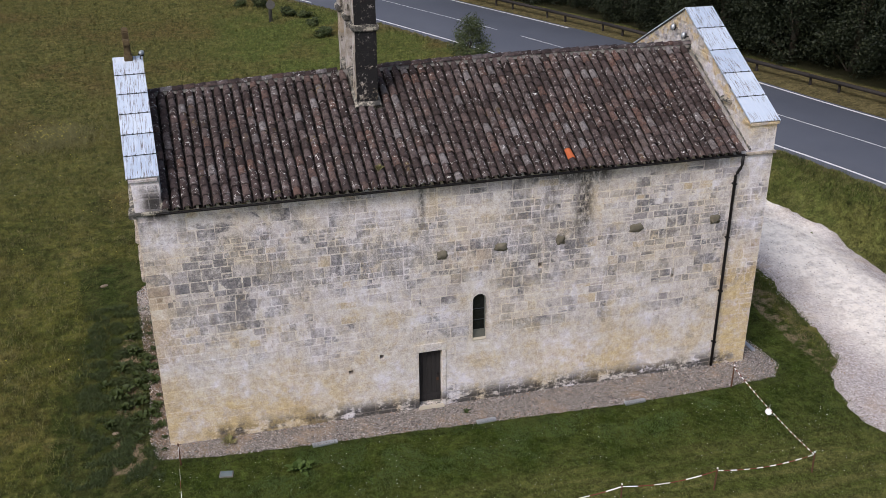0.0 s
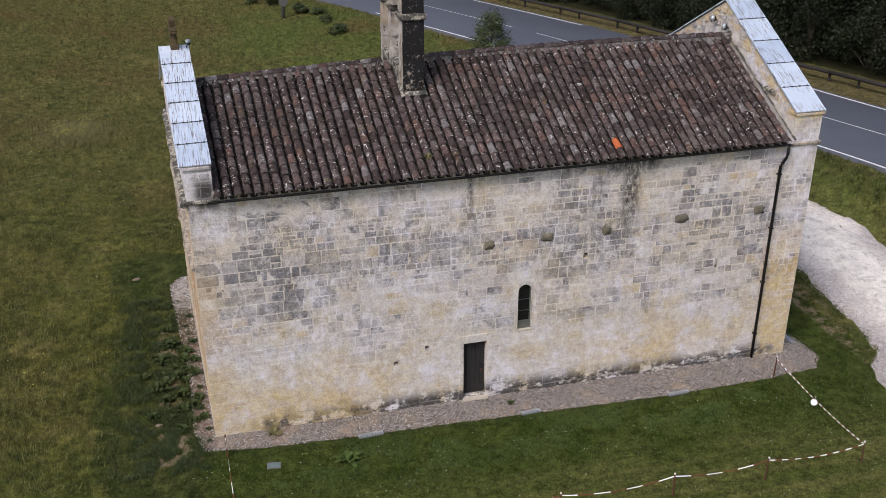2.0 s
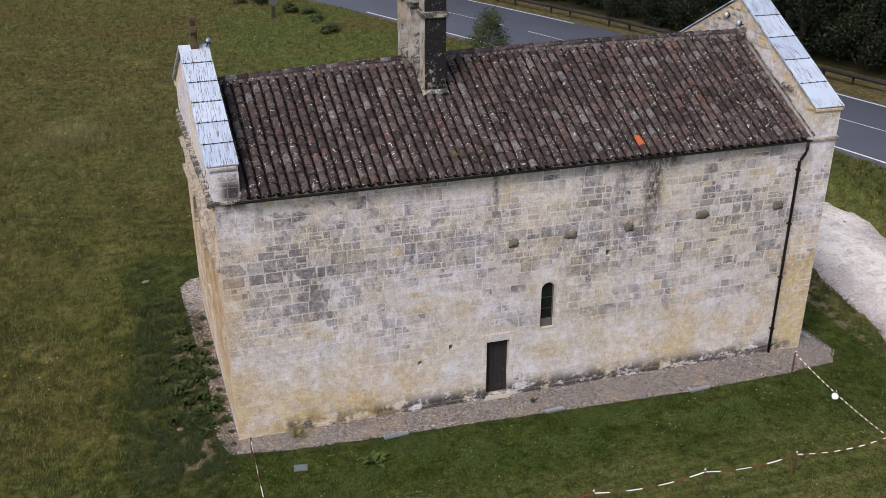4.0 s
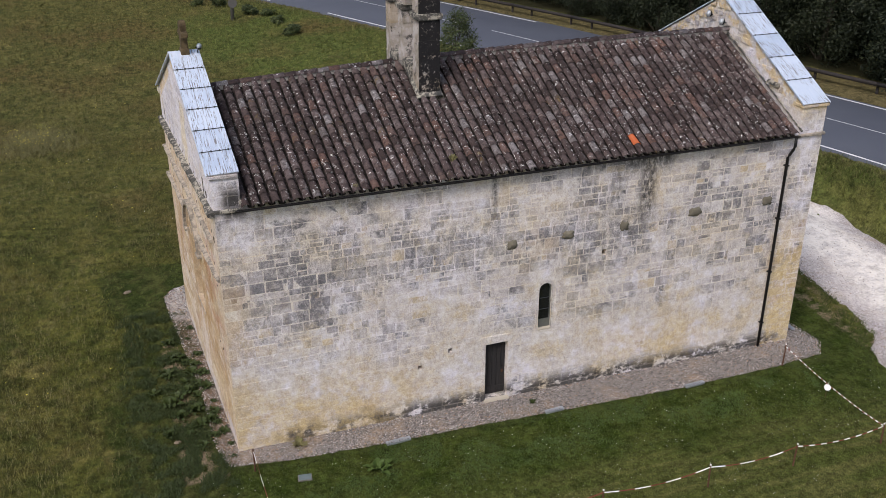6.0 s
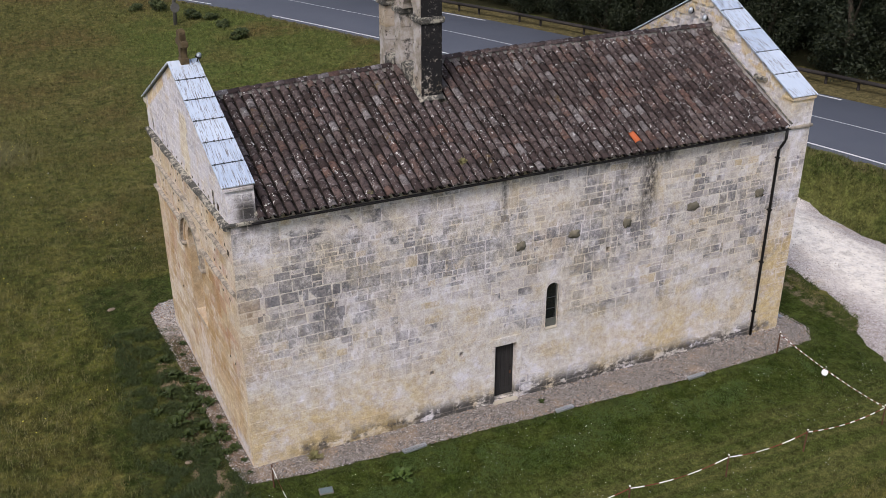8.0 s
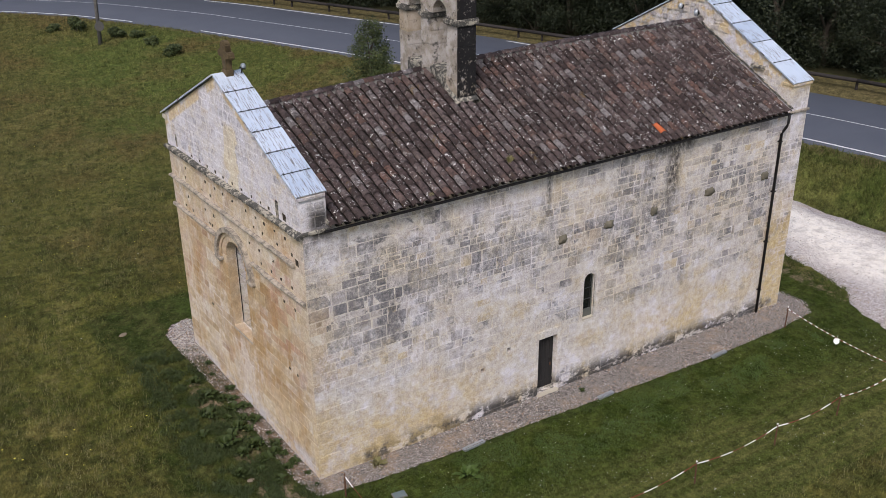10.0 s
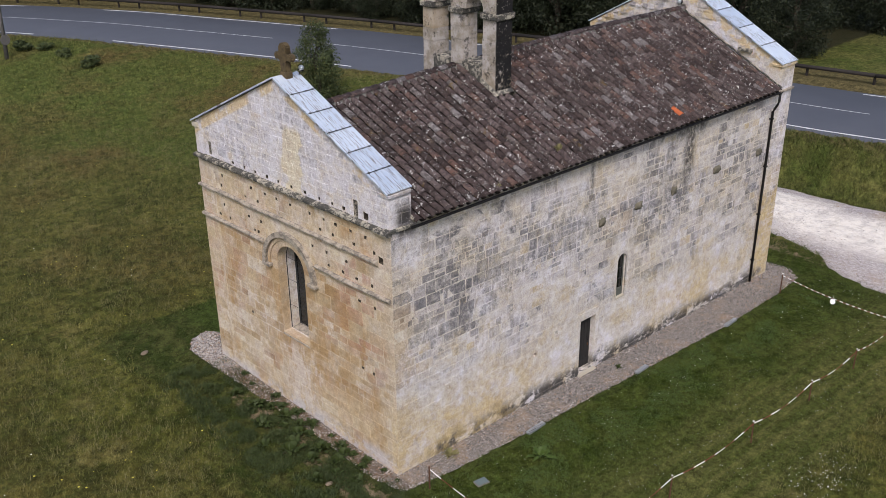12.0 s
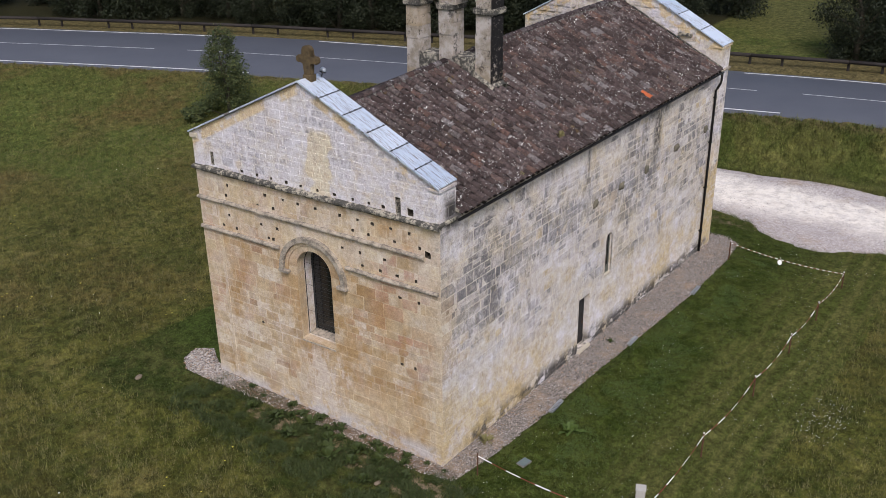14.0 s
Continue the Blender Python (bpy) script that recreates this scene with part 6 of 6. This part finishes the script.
tape_fence()
white_disc()
corner_post()
for x, y, a, ln in ((4.66, -1.25, 3, 0.78), (9.86, -1.37, 3, 0.64), (14.93, -1.6, 3, 0.72), (20.5, 0.76, -88, 0.6)):
    drain_light(x, y, a, ln)
access_cover()
weed(pose(3.74, -2.29, gz(3.74, -2.29)), "broadleaf_weed", "broad-leaved green weed rosette in the mown lawn", 38, 0.42, 0.22, CLOVER, 7, 0.3)
west_weed = weed(pose(-0.62, 0.9, gz(-0.62, 0.9) + 0.03), "wall_weed", "leafy dark green weed at the foot of the front wall", 30, 0.22, 0.16, WEED_LEAF, 21, 0.2)
for i, (x, y, k) in enumerate(((-0.45, 1.55, 0.9), (-0.62, 1.75, 1.2), (-0.4, 2.7, 0.6), (-0.85, 3.2, 0.9), (-0.5, 3.55, 1.2), (-0.75, 3.85, 1.0), (-0.72, 5.0, 1.2), (-0.95, 5.25, 0.9), (-1.5, 2.2, 1.3), (-1.75, 2.9, 1.7), (-1.5, 3.15, 1.4), (-1.2, 4.1, 0.8), (-1.7, 4.6, 1.5), (-0.75, 6.7, 0.6), (-0.2, 0.35, 0.6), (-1.9, 1.4, 1.1), (-1.3, 1.2, 0.9), (-2.2, 3.7, 1.0), (-0.3, 1.0, 1.0), (-0.42, 2.1, 1.1), (-0.5, 4.4, 1.2), (-0.55, 5.6, 1.0), (-1.0, 2.4, 1.5), (-1.1, 3.5, 1.3), (-0.85, 4.5, 1.3), (-0.95, 1.6, 1.2), (-1.0, 0.5, 1.1), (-0.6, 7.4, 0.8), (-1.3, 5.6, 1.5), (-1.45, 6.6, 1.2), (-0.2, -0.3, 0.5))):
    copy_thing(west_weed, pose(x, y, gz(x, y) + 0.02, 0, 0, 50 * i) @ Matrix.Diagonal((k, k, k, 1)))
weed(pose(9.35, -0.75, gz(9.35, -0.75) + 0.03), "gravel_weed", "small green weed sprouting in the gravel", 30, 0.17, 0.12, WEED_LEAF, 9, 0.1)
weed(pose(1.75, -0.45, gz(1.75, -0.45) + 0.03), "gravel_weed", "dry dark weed against the wall foot", 60, 0.3, 0.22, STRAW_BLADE, 10, 0.1)


FIELD_STONE = plain_material("brown_field_stone", (0.12, 0.09, 0.06), (0.24, 0.19, 0.14), 0.95, 0.0, 4.0)


def flat_stone(x, y, r, seed):
    rng = random.Random(seed)
    bm = bmesh.new()
    bmesh.ops.create_icosphere(bm, subdivisions=2, radius=r)
    for v in bm.verts:
        v.co = Vector((v.co.x * 1.2, v.co.y * 0.8, v.co.z * 0.35)) * (1 + 0.2 * noise.noise(v.co * 4 + Vector((seed, 0, 0))))
    ob = part("field_stone", bm, FIELD_STONE, smooth=True)
    ob.matrix_basis = pose(x, y, gz(x, y) + r * 0.1, 0, 0, rng.random() * 180)
    tagged(ob, "flat pale stone lying in the grass", "stone", "stones in the grass")


for i, (x, y, r) in enumerate(((-2.55, 10.85, 0.14), (-1.7, 1.0, 0.11), (-1.9, 3.0, 0.09))):
    flat_stone(x, y, r, i + 1)


# ---- along the road ----
def guard_rail():
    t = empty("guard_rail", pose(38, 22, ROAD_Z), "weathered round timber guard rail on short posts beside the road", "guard rail")
    o = Vector((38, 22, ROAD_Z))
    line = [Vector((p.x + s.x * 10.7, p.y + s.y * 10.7, ROAD_Z)) for p, s in zip(ROAD, ROAD_SIDE)]
    line = [p for p in line if -70 < p.y < 100]
    walked, k = 0.0, 0
    posts, joints = [], []
    for a, b in zip(line, line[1:]):
        d = (b - a).length
        while k * 2.0 < walked + d:
            if k % 3 != 2:
                posts.append(a.lerp(b, (k * 2.0 - walked) / d))
            if k % 3 == 0:
                joints.append(a.lerp(b, (k * 2.0 - walked) / d))
            k += 1
        walked += d
    for p in posts:
        part("post", rod([p - o - Vector((0, 0, 0.3)), p - o + Vector((0, 0, 0.62))], 0.09, 7), RAIL_WOOD, t)
    for a, b in zip(joints, joints[1:]):
        way = (b - a).normalized() * 0.02
        part("rail", rod([a + way - o + Vector((-0.14, -0.05, 0.60)), b - way - o + Vector((-0.14, -0.05, 0.60))], 0.125, 8), RAIL_WOOD, t, smooth=True)


GREY_POLE = plain_material("silvered_pole_wood", (0.09, 0.083, 0.077), (0.16, 0.148, 0.138), 0.9, 0.0, 4.0)


def utility_pole(x, y):
    z = gz(x, y)
    t = empty("utility_pole", pose(x, y, z, 0, 2.0, 0), "grey weathered wooden utility pole with a small round plate", "pole")
    part("pole", rod([(0, 0, -0.3), (0, 0, 4), (0, 0, 7.6)], 0.14, 9, (0.15, 0.13, 0.10)), GREY_POLE, t, smooth=True)
    bm = bmesh.new()
    bmesh.ops.create_cone(bm, cap_ends=True, segments=20, radius1=0.36, radius2=0.36, depth=0.04)
    part("round_plate", bm, GREY_POLE, t).matrix_basis = pose(0.02, -0.18, 1.35, 90, 0, 12)


guard_rail()
utility_pole(7.9, 52.6)


# ---- trees, bushes and woods ----
def leaf_mesh(name, blobs, count, size, material, seed):
    """Leaves strewn through a set of clumps (centre, radii), thicker towards their outsides."""
    rng = np.random.default_rng(seed)
    vol = np.array([r[0] * r[1] * r[2] for _, r in blobs]) ** 0.75
    pick = rng.choice(len(blobs), count, p=vol / vol.sum())
    centres, radii = np.array([c for c, _ in blobs])[pick], np.array([r for _, r in blobs])[pick]
    way = rng.normal(size=(count, 3))
    way /= np.linalg.norm(way, axis=1)[:, None]
    p = centres + way * radii * (rng.random(count)[:, None] ** 0.42) * rng.uniform(0.75, 1.18, (count, 1))
    nrm = way + rng.normal(size=(count, 3)) * 0.7 + (0, 0, 0.5)
    nrm /= np.linalg.norm(nrm, axis=1)[:, None]
    a = np.cross(nrm, rng.normal(size=(count, 3)))
    a /= np.linalg.norm(a, axis=1)[:, None]
    b = np.cross(nrm, a)
    s = size * rng.uniform(0.55, 1.3, (count, 1))
    quad = np.stack([p - a * s, p + b * s * 0.45 - nrm * s * 0.1, p + a * s, p - b * s * 0.45 - nrm * s * 0.1], 1).reshape(-1, 3)
    me = bpy.data.meshes.new(name)
    me.from_pydata(quad.tolist(), [], np.arange(count * 4).reshape(-1, 4).tolist())
    me.materials.append(material)
    return me


def tree(name, label, category, height, width, low, blobs_n, leaves, leaf, material, seed, trunk=0.1, cone=False, group=""):
    """A tree at the origin: a tapered trunk, limbs that reach the clumps of its crown, and the leaves."""
    rng = random.Random(seed)
    t = empty(name, Matrix(), label, category, group)
    bend = [Vector((rng.uniform(-1, 1), rng.uniform(-1, 1), 0)) * width * 0.05 for _ in range(6)]
    spine = [Vector((0, 0, -0.3))] + [b * (i + 1) / 3 + Vector((0, 0, height * 0.86 * (i + 1) / 6)) for i, b in enumerate(bend)]
    shapes = [rod(spine, trunk, 8, [trunk * (1.25 - i / 6.2) for i in range(7)])]
    part("trunk", shapes[0], BARK, t, smooth=True)
    blobs = []
    for i in range(blobs_n):
        f = low + (1 - low) * (i + 0.5) / blobs_n
        reach = (width / 2) * ((1.12 - f) ** 0.6 if cone else math.sqrt(max(0.05, 1 - (2 * (f - low) / (1 - low) - 0.85) ** 2))) * rng.uniform(0.35, 0.95)
        a = i * 2.4 + rng.uniform(-0.5, 0.5)
        r = width * rng.uniform(0.13, 0.22) * (0.75 if cone and f > 0.7 else 1)
        c = Vector((math.cos(a) * reach, math.sin(a) * reach, height * f * 0.96))
        blobs.append((tuple(c), (r, r, r * rng.uniform(0.7, 1.0))))
        if i % 4 == 0:
            k = min(5, max(0, int(f * 6 * 0.8)))
            part("limb", rod([spine[k], spine[k].lerp(c, 0.55) + Vector((0, 0, 0.05 * height * rng.random())), c], 0.02, 5, (trunk * 0.42, trunk * 0.26, trunk * 0.08)), BARK, t)
    settle(new("crown", leaf_mesh("crown", blobs, leaves, leaf, material, seed)), t)
    return t


young = tree("young_tree", "young broad-leaved tree with a dense egg-shaped crown", "tree", 5.0, 3.7, 0.05, 46, 13000, 0.07, LEAF, 12, 0.085, True)
young.matrix_basis = pose(17.75, 28.7, gz(17.75, 28.7))


def bush(name, label, w, h, leaves, leaf, material, seed, group):
    rng = random.Random(seed)
    t = empty(name, Matrix(), label, "bush", group)
    blobs = []
    for i in range(9):
        a, r = rng.random() * 6.28, rng.random() * w * 0.34
        k = w * rng.uniform(0.16, 0.28)
        c = Vector((math.cos(a) * r, math.sin(a) * r, h * rng.uniform(0.3, 0.72)))
        blobs.append((tuple(c), (k, k, min(k, h * 0.36))))
        if i < 5:
            part("stem", rod([(0.05 * math.cos(a), 0.05 * math.sin(a), -0.1), c * 0.6, c], 0.02, 5, (0.03, 0.02, 0.008)), BARK, t)
    settle(new("crown", leaf_mesh("crown", blobs, leaves, leaf, material, seed)), t)
    return t


low_bush = bush("roadside_bush", "low dark green bush in the long grass", 1.8, 1.2, 1600, 0.12, LEAF, 31, "bushes near the road")
spots = [(7.3, 57.2, 1.0), (9.3, 53.6, 1.0), (10.6, 52.3, 0.8), (11.4, 46.3, 1.0), (11.0, 49.9, 0.75), (15.9, 29.9, 1.0), (16.9, 30.4, 0.8), (18.9, 27.5, 0.7), (6.0, 58.5, 0.8)]
low_bush.matrix_basis = pose(*spots[0][:2], gz(*spots[0][:2]))
for i, (x, y, s) in enumerate(spots[1:]):
    copy_thing(low_bush, pose(x, y, gz(x, y) - 0.05, 0, 0, 70 * i) @ Matrix.Diagonal((s, s, s * 0.7, 1)))

woods = []
for i, (h, w, low, n, leaves, leaf) in enumerate(((11, 7.5, 0.03, 60, 24000, 0.105), (9, 6.0, 0.02, 52, 20000, 0.1), (13, 8.0, 0.05, 64, 26000, 0.11), (7, 5.5, 0.02, 44, 17000, 0.095))):
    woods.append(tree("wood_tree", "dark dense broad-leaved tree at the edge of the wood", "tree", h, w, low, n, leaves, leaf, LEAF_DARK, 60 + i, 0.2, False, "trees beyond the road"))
rng = random.Random(17)
places = []
for p, s in zip(ROAD[::2], ROAD_SIDE[::2]):
    if not -95 < p.y < 108:
        continue
    for row, d in enumerate((LINES + 5.4, LINES + 10.5, LINES + 17)):
        x, y = p.x + s.x * (d + rng.uniform(-1.2, 1.2)), p.y + s.y * (d + rng.uniform(-1.2, 1.2))
        if rng.random() < (0.92, 0.7, 0.55)[row] and not (4.5 < y < 12.5 and x > 44):
            places.append((x, y, row))
for i, (x, y, row) in enumerate(places):
    kind = woods[rng.choice((0, 1, 2, 3) if row == 0 else (0, 1, 2))]
    k = rng.uniform(0.8, 1.2)
    m = pose(x, y, gz(x, y), 0, 0, rng.random() * 360) @ Matrix.Diagonal((k, k, k * rng.uniform(0.9, 1.1), 1))
    if i < 4:
        woods[i].matrix_basis = m
    else:
        copy_thing(kind, m)


# ---- grass ----
def strew(count, x0, x1, y0, y1, keep, seed):
    rng = np.random.default_rng(seed)
    x, y = rng.uniform(x0, x1, count), rng.uniform(y0, y1, count)
    k = rng.random(count) < keep(x, y)
    return x[k], y[k]


def clear(x, y):
    """1 on grass, 0 on the building, the gravel, the drive and the road."""
    b = beyond(x, y)
    on = (b < -0.6) | (b > LINES + 0.8)
    foot = np.interp(x, [-0.5, 1.0, 2.2, 4.6, 7.6, 10.3, 14.4, 18.3, 20.4, 21.05], [-0.85, -1.08, -1.2, -1.33, -1.44, -1.58, -1.76, -1.7, -1.4, -0.5]) + 0.05
    side = np.interp(y, [-0.9, 0.4, 2.6, 5.5, 8.6, 10.1, 10.7], [-0.45, -0.72, -0.72, -0.95, -1.25, -1.35, -0.4]) + 0.05
    on &= ~((x > side) & (x < np.interp(y, [-0.6, 0.9, 2.6, 3.2], [21.0, 20.85, 20.2, 19.7])) & (y > foot) & (y < 10.3))
    edge = np.interp(y, [-34, -14, -6.9, -5.4, -4.3, -3.3, -1.6, -0.7, 0.8, 5.4, 9, 12.5, 16], [23.5, 23.4, 22.8, 21.85, 21.2, 21.3, 21.8, 22.8, 23.2, 23.4, 23.3, 22.6, 21.5])
    back = np.interp(y, [-34, -14, -7, 0.8, 3, 5.4, 9, 12.5, 16], [31.8, 30.6, 30.1, 30.3, 30.0, 29.5, 28.9, 27, 22.5])
    on &= ~((x > edge + 0.1) & (x < back - 0.1) & (y < 16))
    return on.astype(float)


def patch(x, y, f, seed):
    return np.array([noise.noise(Vector((a * f, b * f, seed))) for a, b in zip(x.tolist(), y.tolist())])


def tufts(name, label, x, y, blades, height, lean, width, material, seed):
    """Clumps of single blades, each a narrow triangle."""
    rng = np.random.default_rng(seed)
    n = len(x) * blades
    cx, cy = np.repeat(x, blades) + rng.normal(0, 0.06, n), np.repeat(y, blades) + rng.normal(0, 0.06, n)
    cz = ground_z(cx, cy) - 0.01
    a = rng.random(n) * 2 * np.pi
    h = height * rng.uniform(0.45, 1.15, n)
    out = lean * h * rng.uniform(0.2, 1.0, n)
    wx, wy = -np.sin(a) * width, np.cos(a) * width
    tip = np.stack([cx + np.cos(a) * out, cy + np.sin(a) * out, cz + h], 1)
    v = np.stack([np.stack([cx - wx, cy - wy, cz], 1), np.stack([cx + wx, cy + wy, cz], 1), tip], 1).reshape(-1, 3)
    me = bpy.data.meshes.new(name)
    me.vertices.add(len(v)), me.loops.add(len(v)), me.polygons.add(n)
    me.vertices.foreach_set("co", v.astype(np.float32).ravel())
    me.loops.foreach_set("vertex_index", np.arange(len(v), dtype=np.int32))
    me.polygons.foreach_set("loop_start", np.arange(0, len(v), 3, dtype=np.int32))
    me.update()
    me.materials.append(material)
    tagged(new(name, me), label, "grass", kind="stuff")


x, y = strew(150000, -24, 34, -14, 34, lambda x, y: clear(x, y) * (1 - lawn_mask(x, y)) * (0.45 + 0.55 * (patch(x, y, 0.35, 2) > -0.1)), 1)
tufts("meadow_grass", "long uneven meadow grass, green and brownish", x, y, 6, 0.22, 1.3, 0.0065, MEADOW_BLADE, 2)
x, y = strew(80000, -30, 50, 34, 72, lambda x, y: clear(x, y) * (beyond(x, y) < 0), 3)
tufts("meadow_grass", "long meadow grass farther off towards the road", x, y, 4, 0.26, 1.1, 0.011, MEADOW_BLADE, 4)
x, y = strew(60000, -24, 34, -14, 40, lambda x, y: clear(x, y) * (1 - lawn_mask(x, y)) * (0.12 + 0.88 * ((patch(x, y, 0.28, 9) > 0.1) & (patch(x, y, 0.9, 12) > 0.12))), 5)
tufts("dry_grass", "pale straw-coloured seed stalks in the meadow", x, y, 11, 0.15, 1.1, 0.004, STRAW_BLADE, 6)
x, y = strew(40000, -24, 34, -14, 34, lambda x, y: clear(x, y) * (1 - lawn_mask(x, y)) * (patch(x, y, 0.6, 21) > -0.2), 27)
tufts("seed_heads", "tan seed heads standing over the meadow grass", x, y, 4, 0.2, 0.9, 0.007, STRAW_BLADE, 28)
x, y = strew(30000, 29.5, 42, -22, 18, lambda x, y: clear(x, y) * (beyond(x, y) < -0.5), 29)
tufts("bank_grass", "rough green grass on the bank below the road", x, y, 6, 0.26, 1.2, 0.012, BANK_BLADE, 30)
x, y = strew(62000, -3.7, 23, -9, 13, lambda x, y: clear(x, y) * lawn_mask(x, y), 7)
tufts("lawn_grass", "short mown lawn grass", x, y, 5, 0.07, 1.2, 0.009, LAWN_BLADE, 8)
x, y = strew(20000, -3.3, -0.25, -1.6, 9.0, lambda x, y: (x < -0.28 - 0.04 * y) * (patch(x, y, 1.7, 4) > -0.02) * smooth(x, -3.4, -2.2), 9)
tufts("wall_foot_weeds", "dark green weeds and nettles in and beside the gravel", x, y, 5, 0.10, 1.5, 0.016, WEED_LEAF, 10)
# grass that creeps over the edges of gravel and drive
rng = np.random.default_rng(23)
t = rng.random(7000)
rim = [(-1.35, 10.0), (-1.25, 8.6), (-0.95, 5.5), (-0.72, 2.6), (-0.72, 0.4), (-0.45, -0.85), (1.0, -1.08), (2.2, -1.2), (4.6, -1.33), (7.6, -1.44), (10.3, -1.58), (14.4, -1.76), (18.3, -1.7), (20.4, -1.4), (21.05, -0.6), (20.9, 0.9), (20.3, 2.6)]
far_along = np.concatenate([[0], np.cumsum([math.dist(a, b) for a, b in zip(rim, rim[1:])])])
x = np.interp(t * far_along[-1], far_along, [p[0] for p in rim]) + rng.normal(0, 0.09, 7000)
y = np.interp(t * far_along[-1], far_along, [p[1] for p in rim]) + rng.normal(-0.02, 0.09, 7000)
k = patch(x, y, 1.4, 3) > -0.25
tufts("edge_grass", "grass creeping over the edge of the gravel strip", x[k], y[k], 6, 0.075, 1.4, 0.010, LAWN_BLADE, 24)
x, y = strew(14000, 1.5, 19, -4.2, -1.3, lambda x, y: clear(x, y) * (patch(x, y, 0.8, 14) > 0.0) * smooth(y, -4.4, -2.2), 25)
tufts("clover", "bright green clover patches in the lawn beside the gravel", x, y, 6, 0.06, 1.6, 0.010, CLOVER, 26)
t = np.random.default_rng(19).random(5200)
y = -12 + 28 * t
x = np.interp(y, [-14, -6.9, -5.4, -4.3, -3.3, -1.6, -0.7, 0.8, 5.4, 9, 12.5, 16], [23.4, 22.8, 21.85, 21.2, 21.3, 21.8, 22.8, 23.2, 23.4, 23.3, 22.6, 21.5]) + np.random.default_rng(20).normal(0.05, 0.28, 5200)
k = patch(x, y, 0.9, 3) > -0.12
tufts("edge_grass", "ragged grass along the edge of the drive", x[k], y[k], 6, 0.10, 1.3, 0.012, LAWN_BLADE, 21)


def flowers(name, label, x, y, high, r, material, seed):
    rng = np.random.default_rng(seed)
    z = ground_z(x, y) + high * rng.uniform(0.6, 1.1, len(x))
    verts, faces = [], []
    for a, b, c in zip(x.tolist(), y.tolist(), z.tolist()):
        k, s = len(verts), r * rng.uniform(0.6, 1.25)
        verts += [(a + s * math.cos(j * 1.0472), b + s * math.sin(j * 1.0472), c) for j in range(6)] + [(a, b, c + s * 0.4)]
        faces += [(k + j, k + (j + 1) % 6, k + 6) for j in range(6)]
    tagged(part(name, (verts, faces), material), label, "flowers", kind="stuff")


x, y = strew(1500, -1, 22, -7.5, -1.4, lambda x, y: clear(x, y) * (0.1 + 0.9 * (patch(x, y, 0.9, 6) > 0.08)), 11)
flowers("daisies", "small white daisies strewn over the lawn", x, y, 0.085, 0.0105, PETAL, 12)
x, y = strew(350, -20, 20, -14, 30, lambda x, y: clear(x, y) * (1 - lawn_mask(x, y)) * (patch(x, y, 0.4, 8) > 0.1), 13)
flowers("meadow_flowers", "white flower heads in the long grass", x, y, 0.36, 0.022, PETAL, 14)
YELLOW = plain_material("yellow_petals", (0.42, 0.36, 0.04), (0.52, 0.46, 0.08), 0.8)
x, y = strew(900, -22, 4, -2, 34, lambda x, y: clear(x, y) * (1 - lawn_mask(x, y)) * (patch(x, y, 0.3, 5) > 0.15), 15)
flowers("yellow_flowers", "yellow flower heads in the meadow", x, y, 0.36, 0.03, YELLOW, 16)
rng = np.random.default_rng(41)
x, y = 8.9 + rng.normal(0, 0.75, 150), -8.6 + rng.normal(0, 0.4, 150)
flowers("meadow_flowers", "cluster of white flowers in the long grass", x, y, 0.2, 0.013, PETAL, 42)
rng = np.random.default_rng(51)
x, y = -6.1 + rng.normal(0, 0.9, 1500), 29.3 + rng.normal(0, 1.0, 1500)
tufts("dry_grass", "bright clump of tall yellow weeds in the meadow", x, y, 6, 0.32, 1.4, 0.008, STRAW_BLADE, 52)
flowers("yellow_flowers", "yellow flowers of the tall weeds", x[:160], y[:160], 0.5, 0.03, YELLOW, 53)
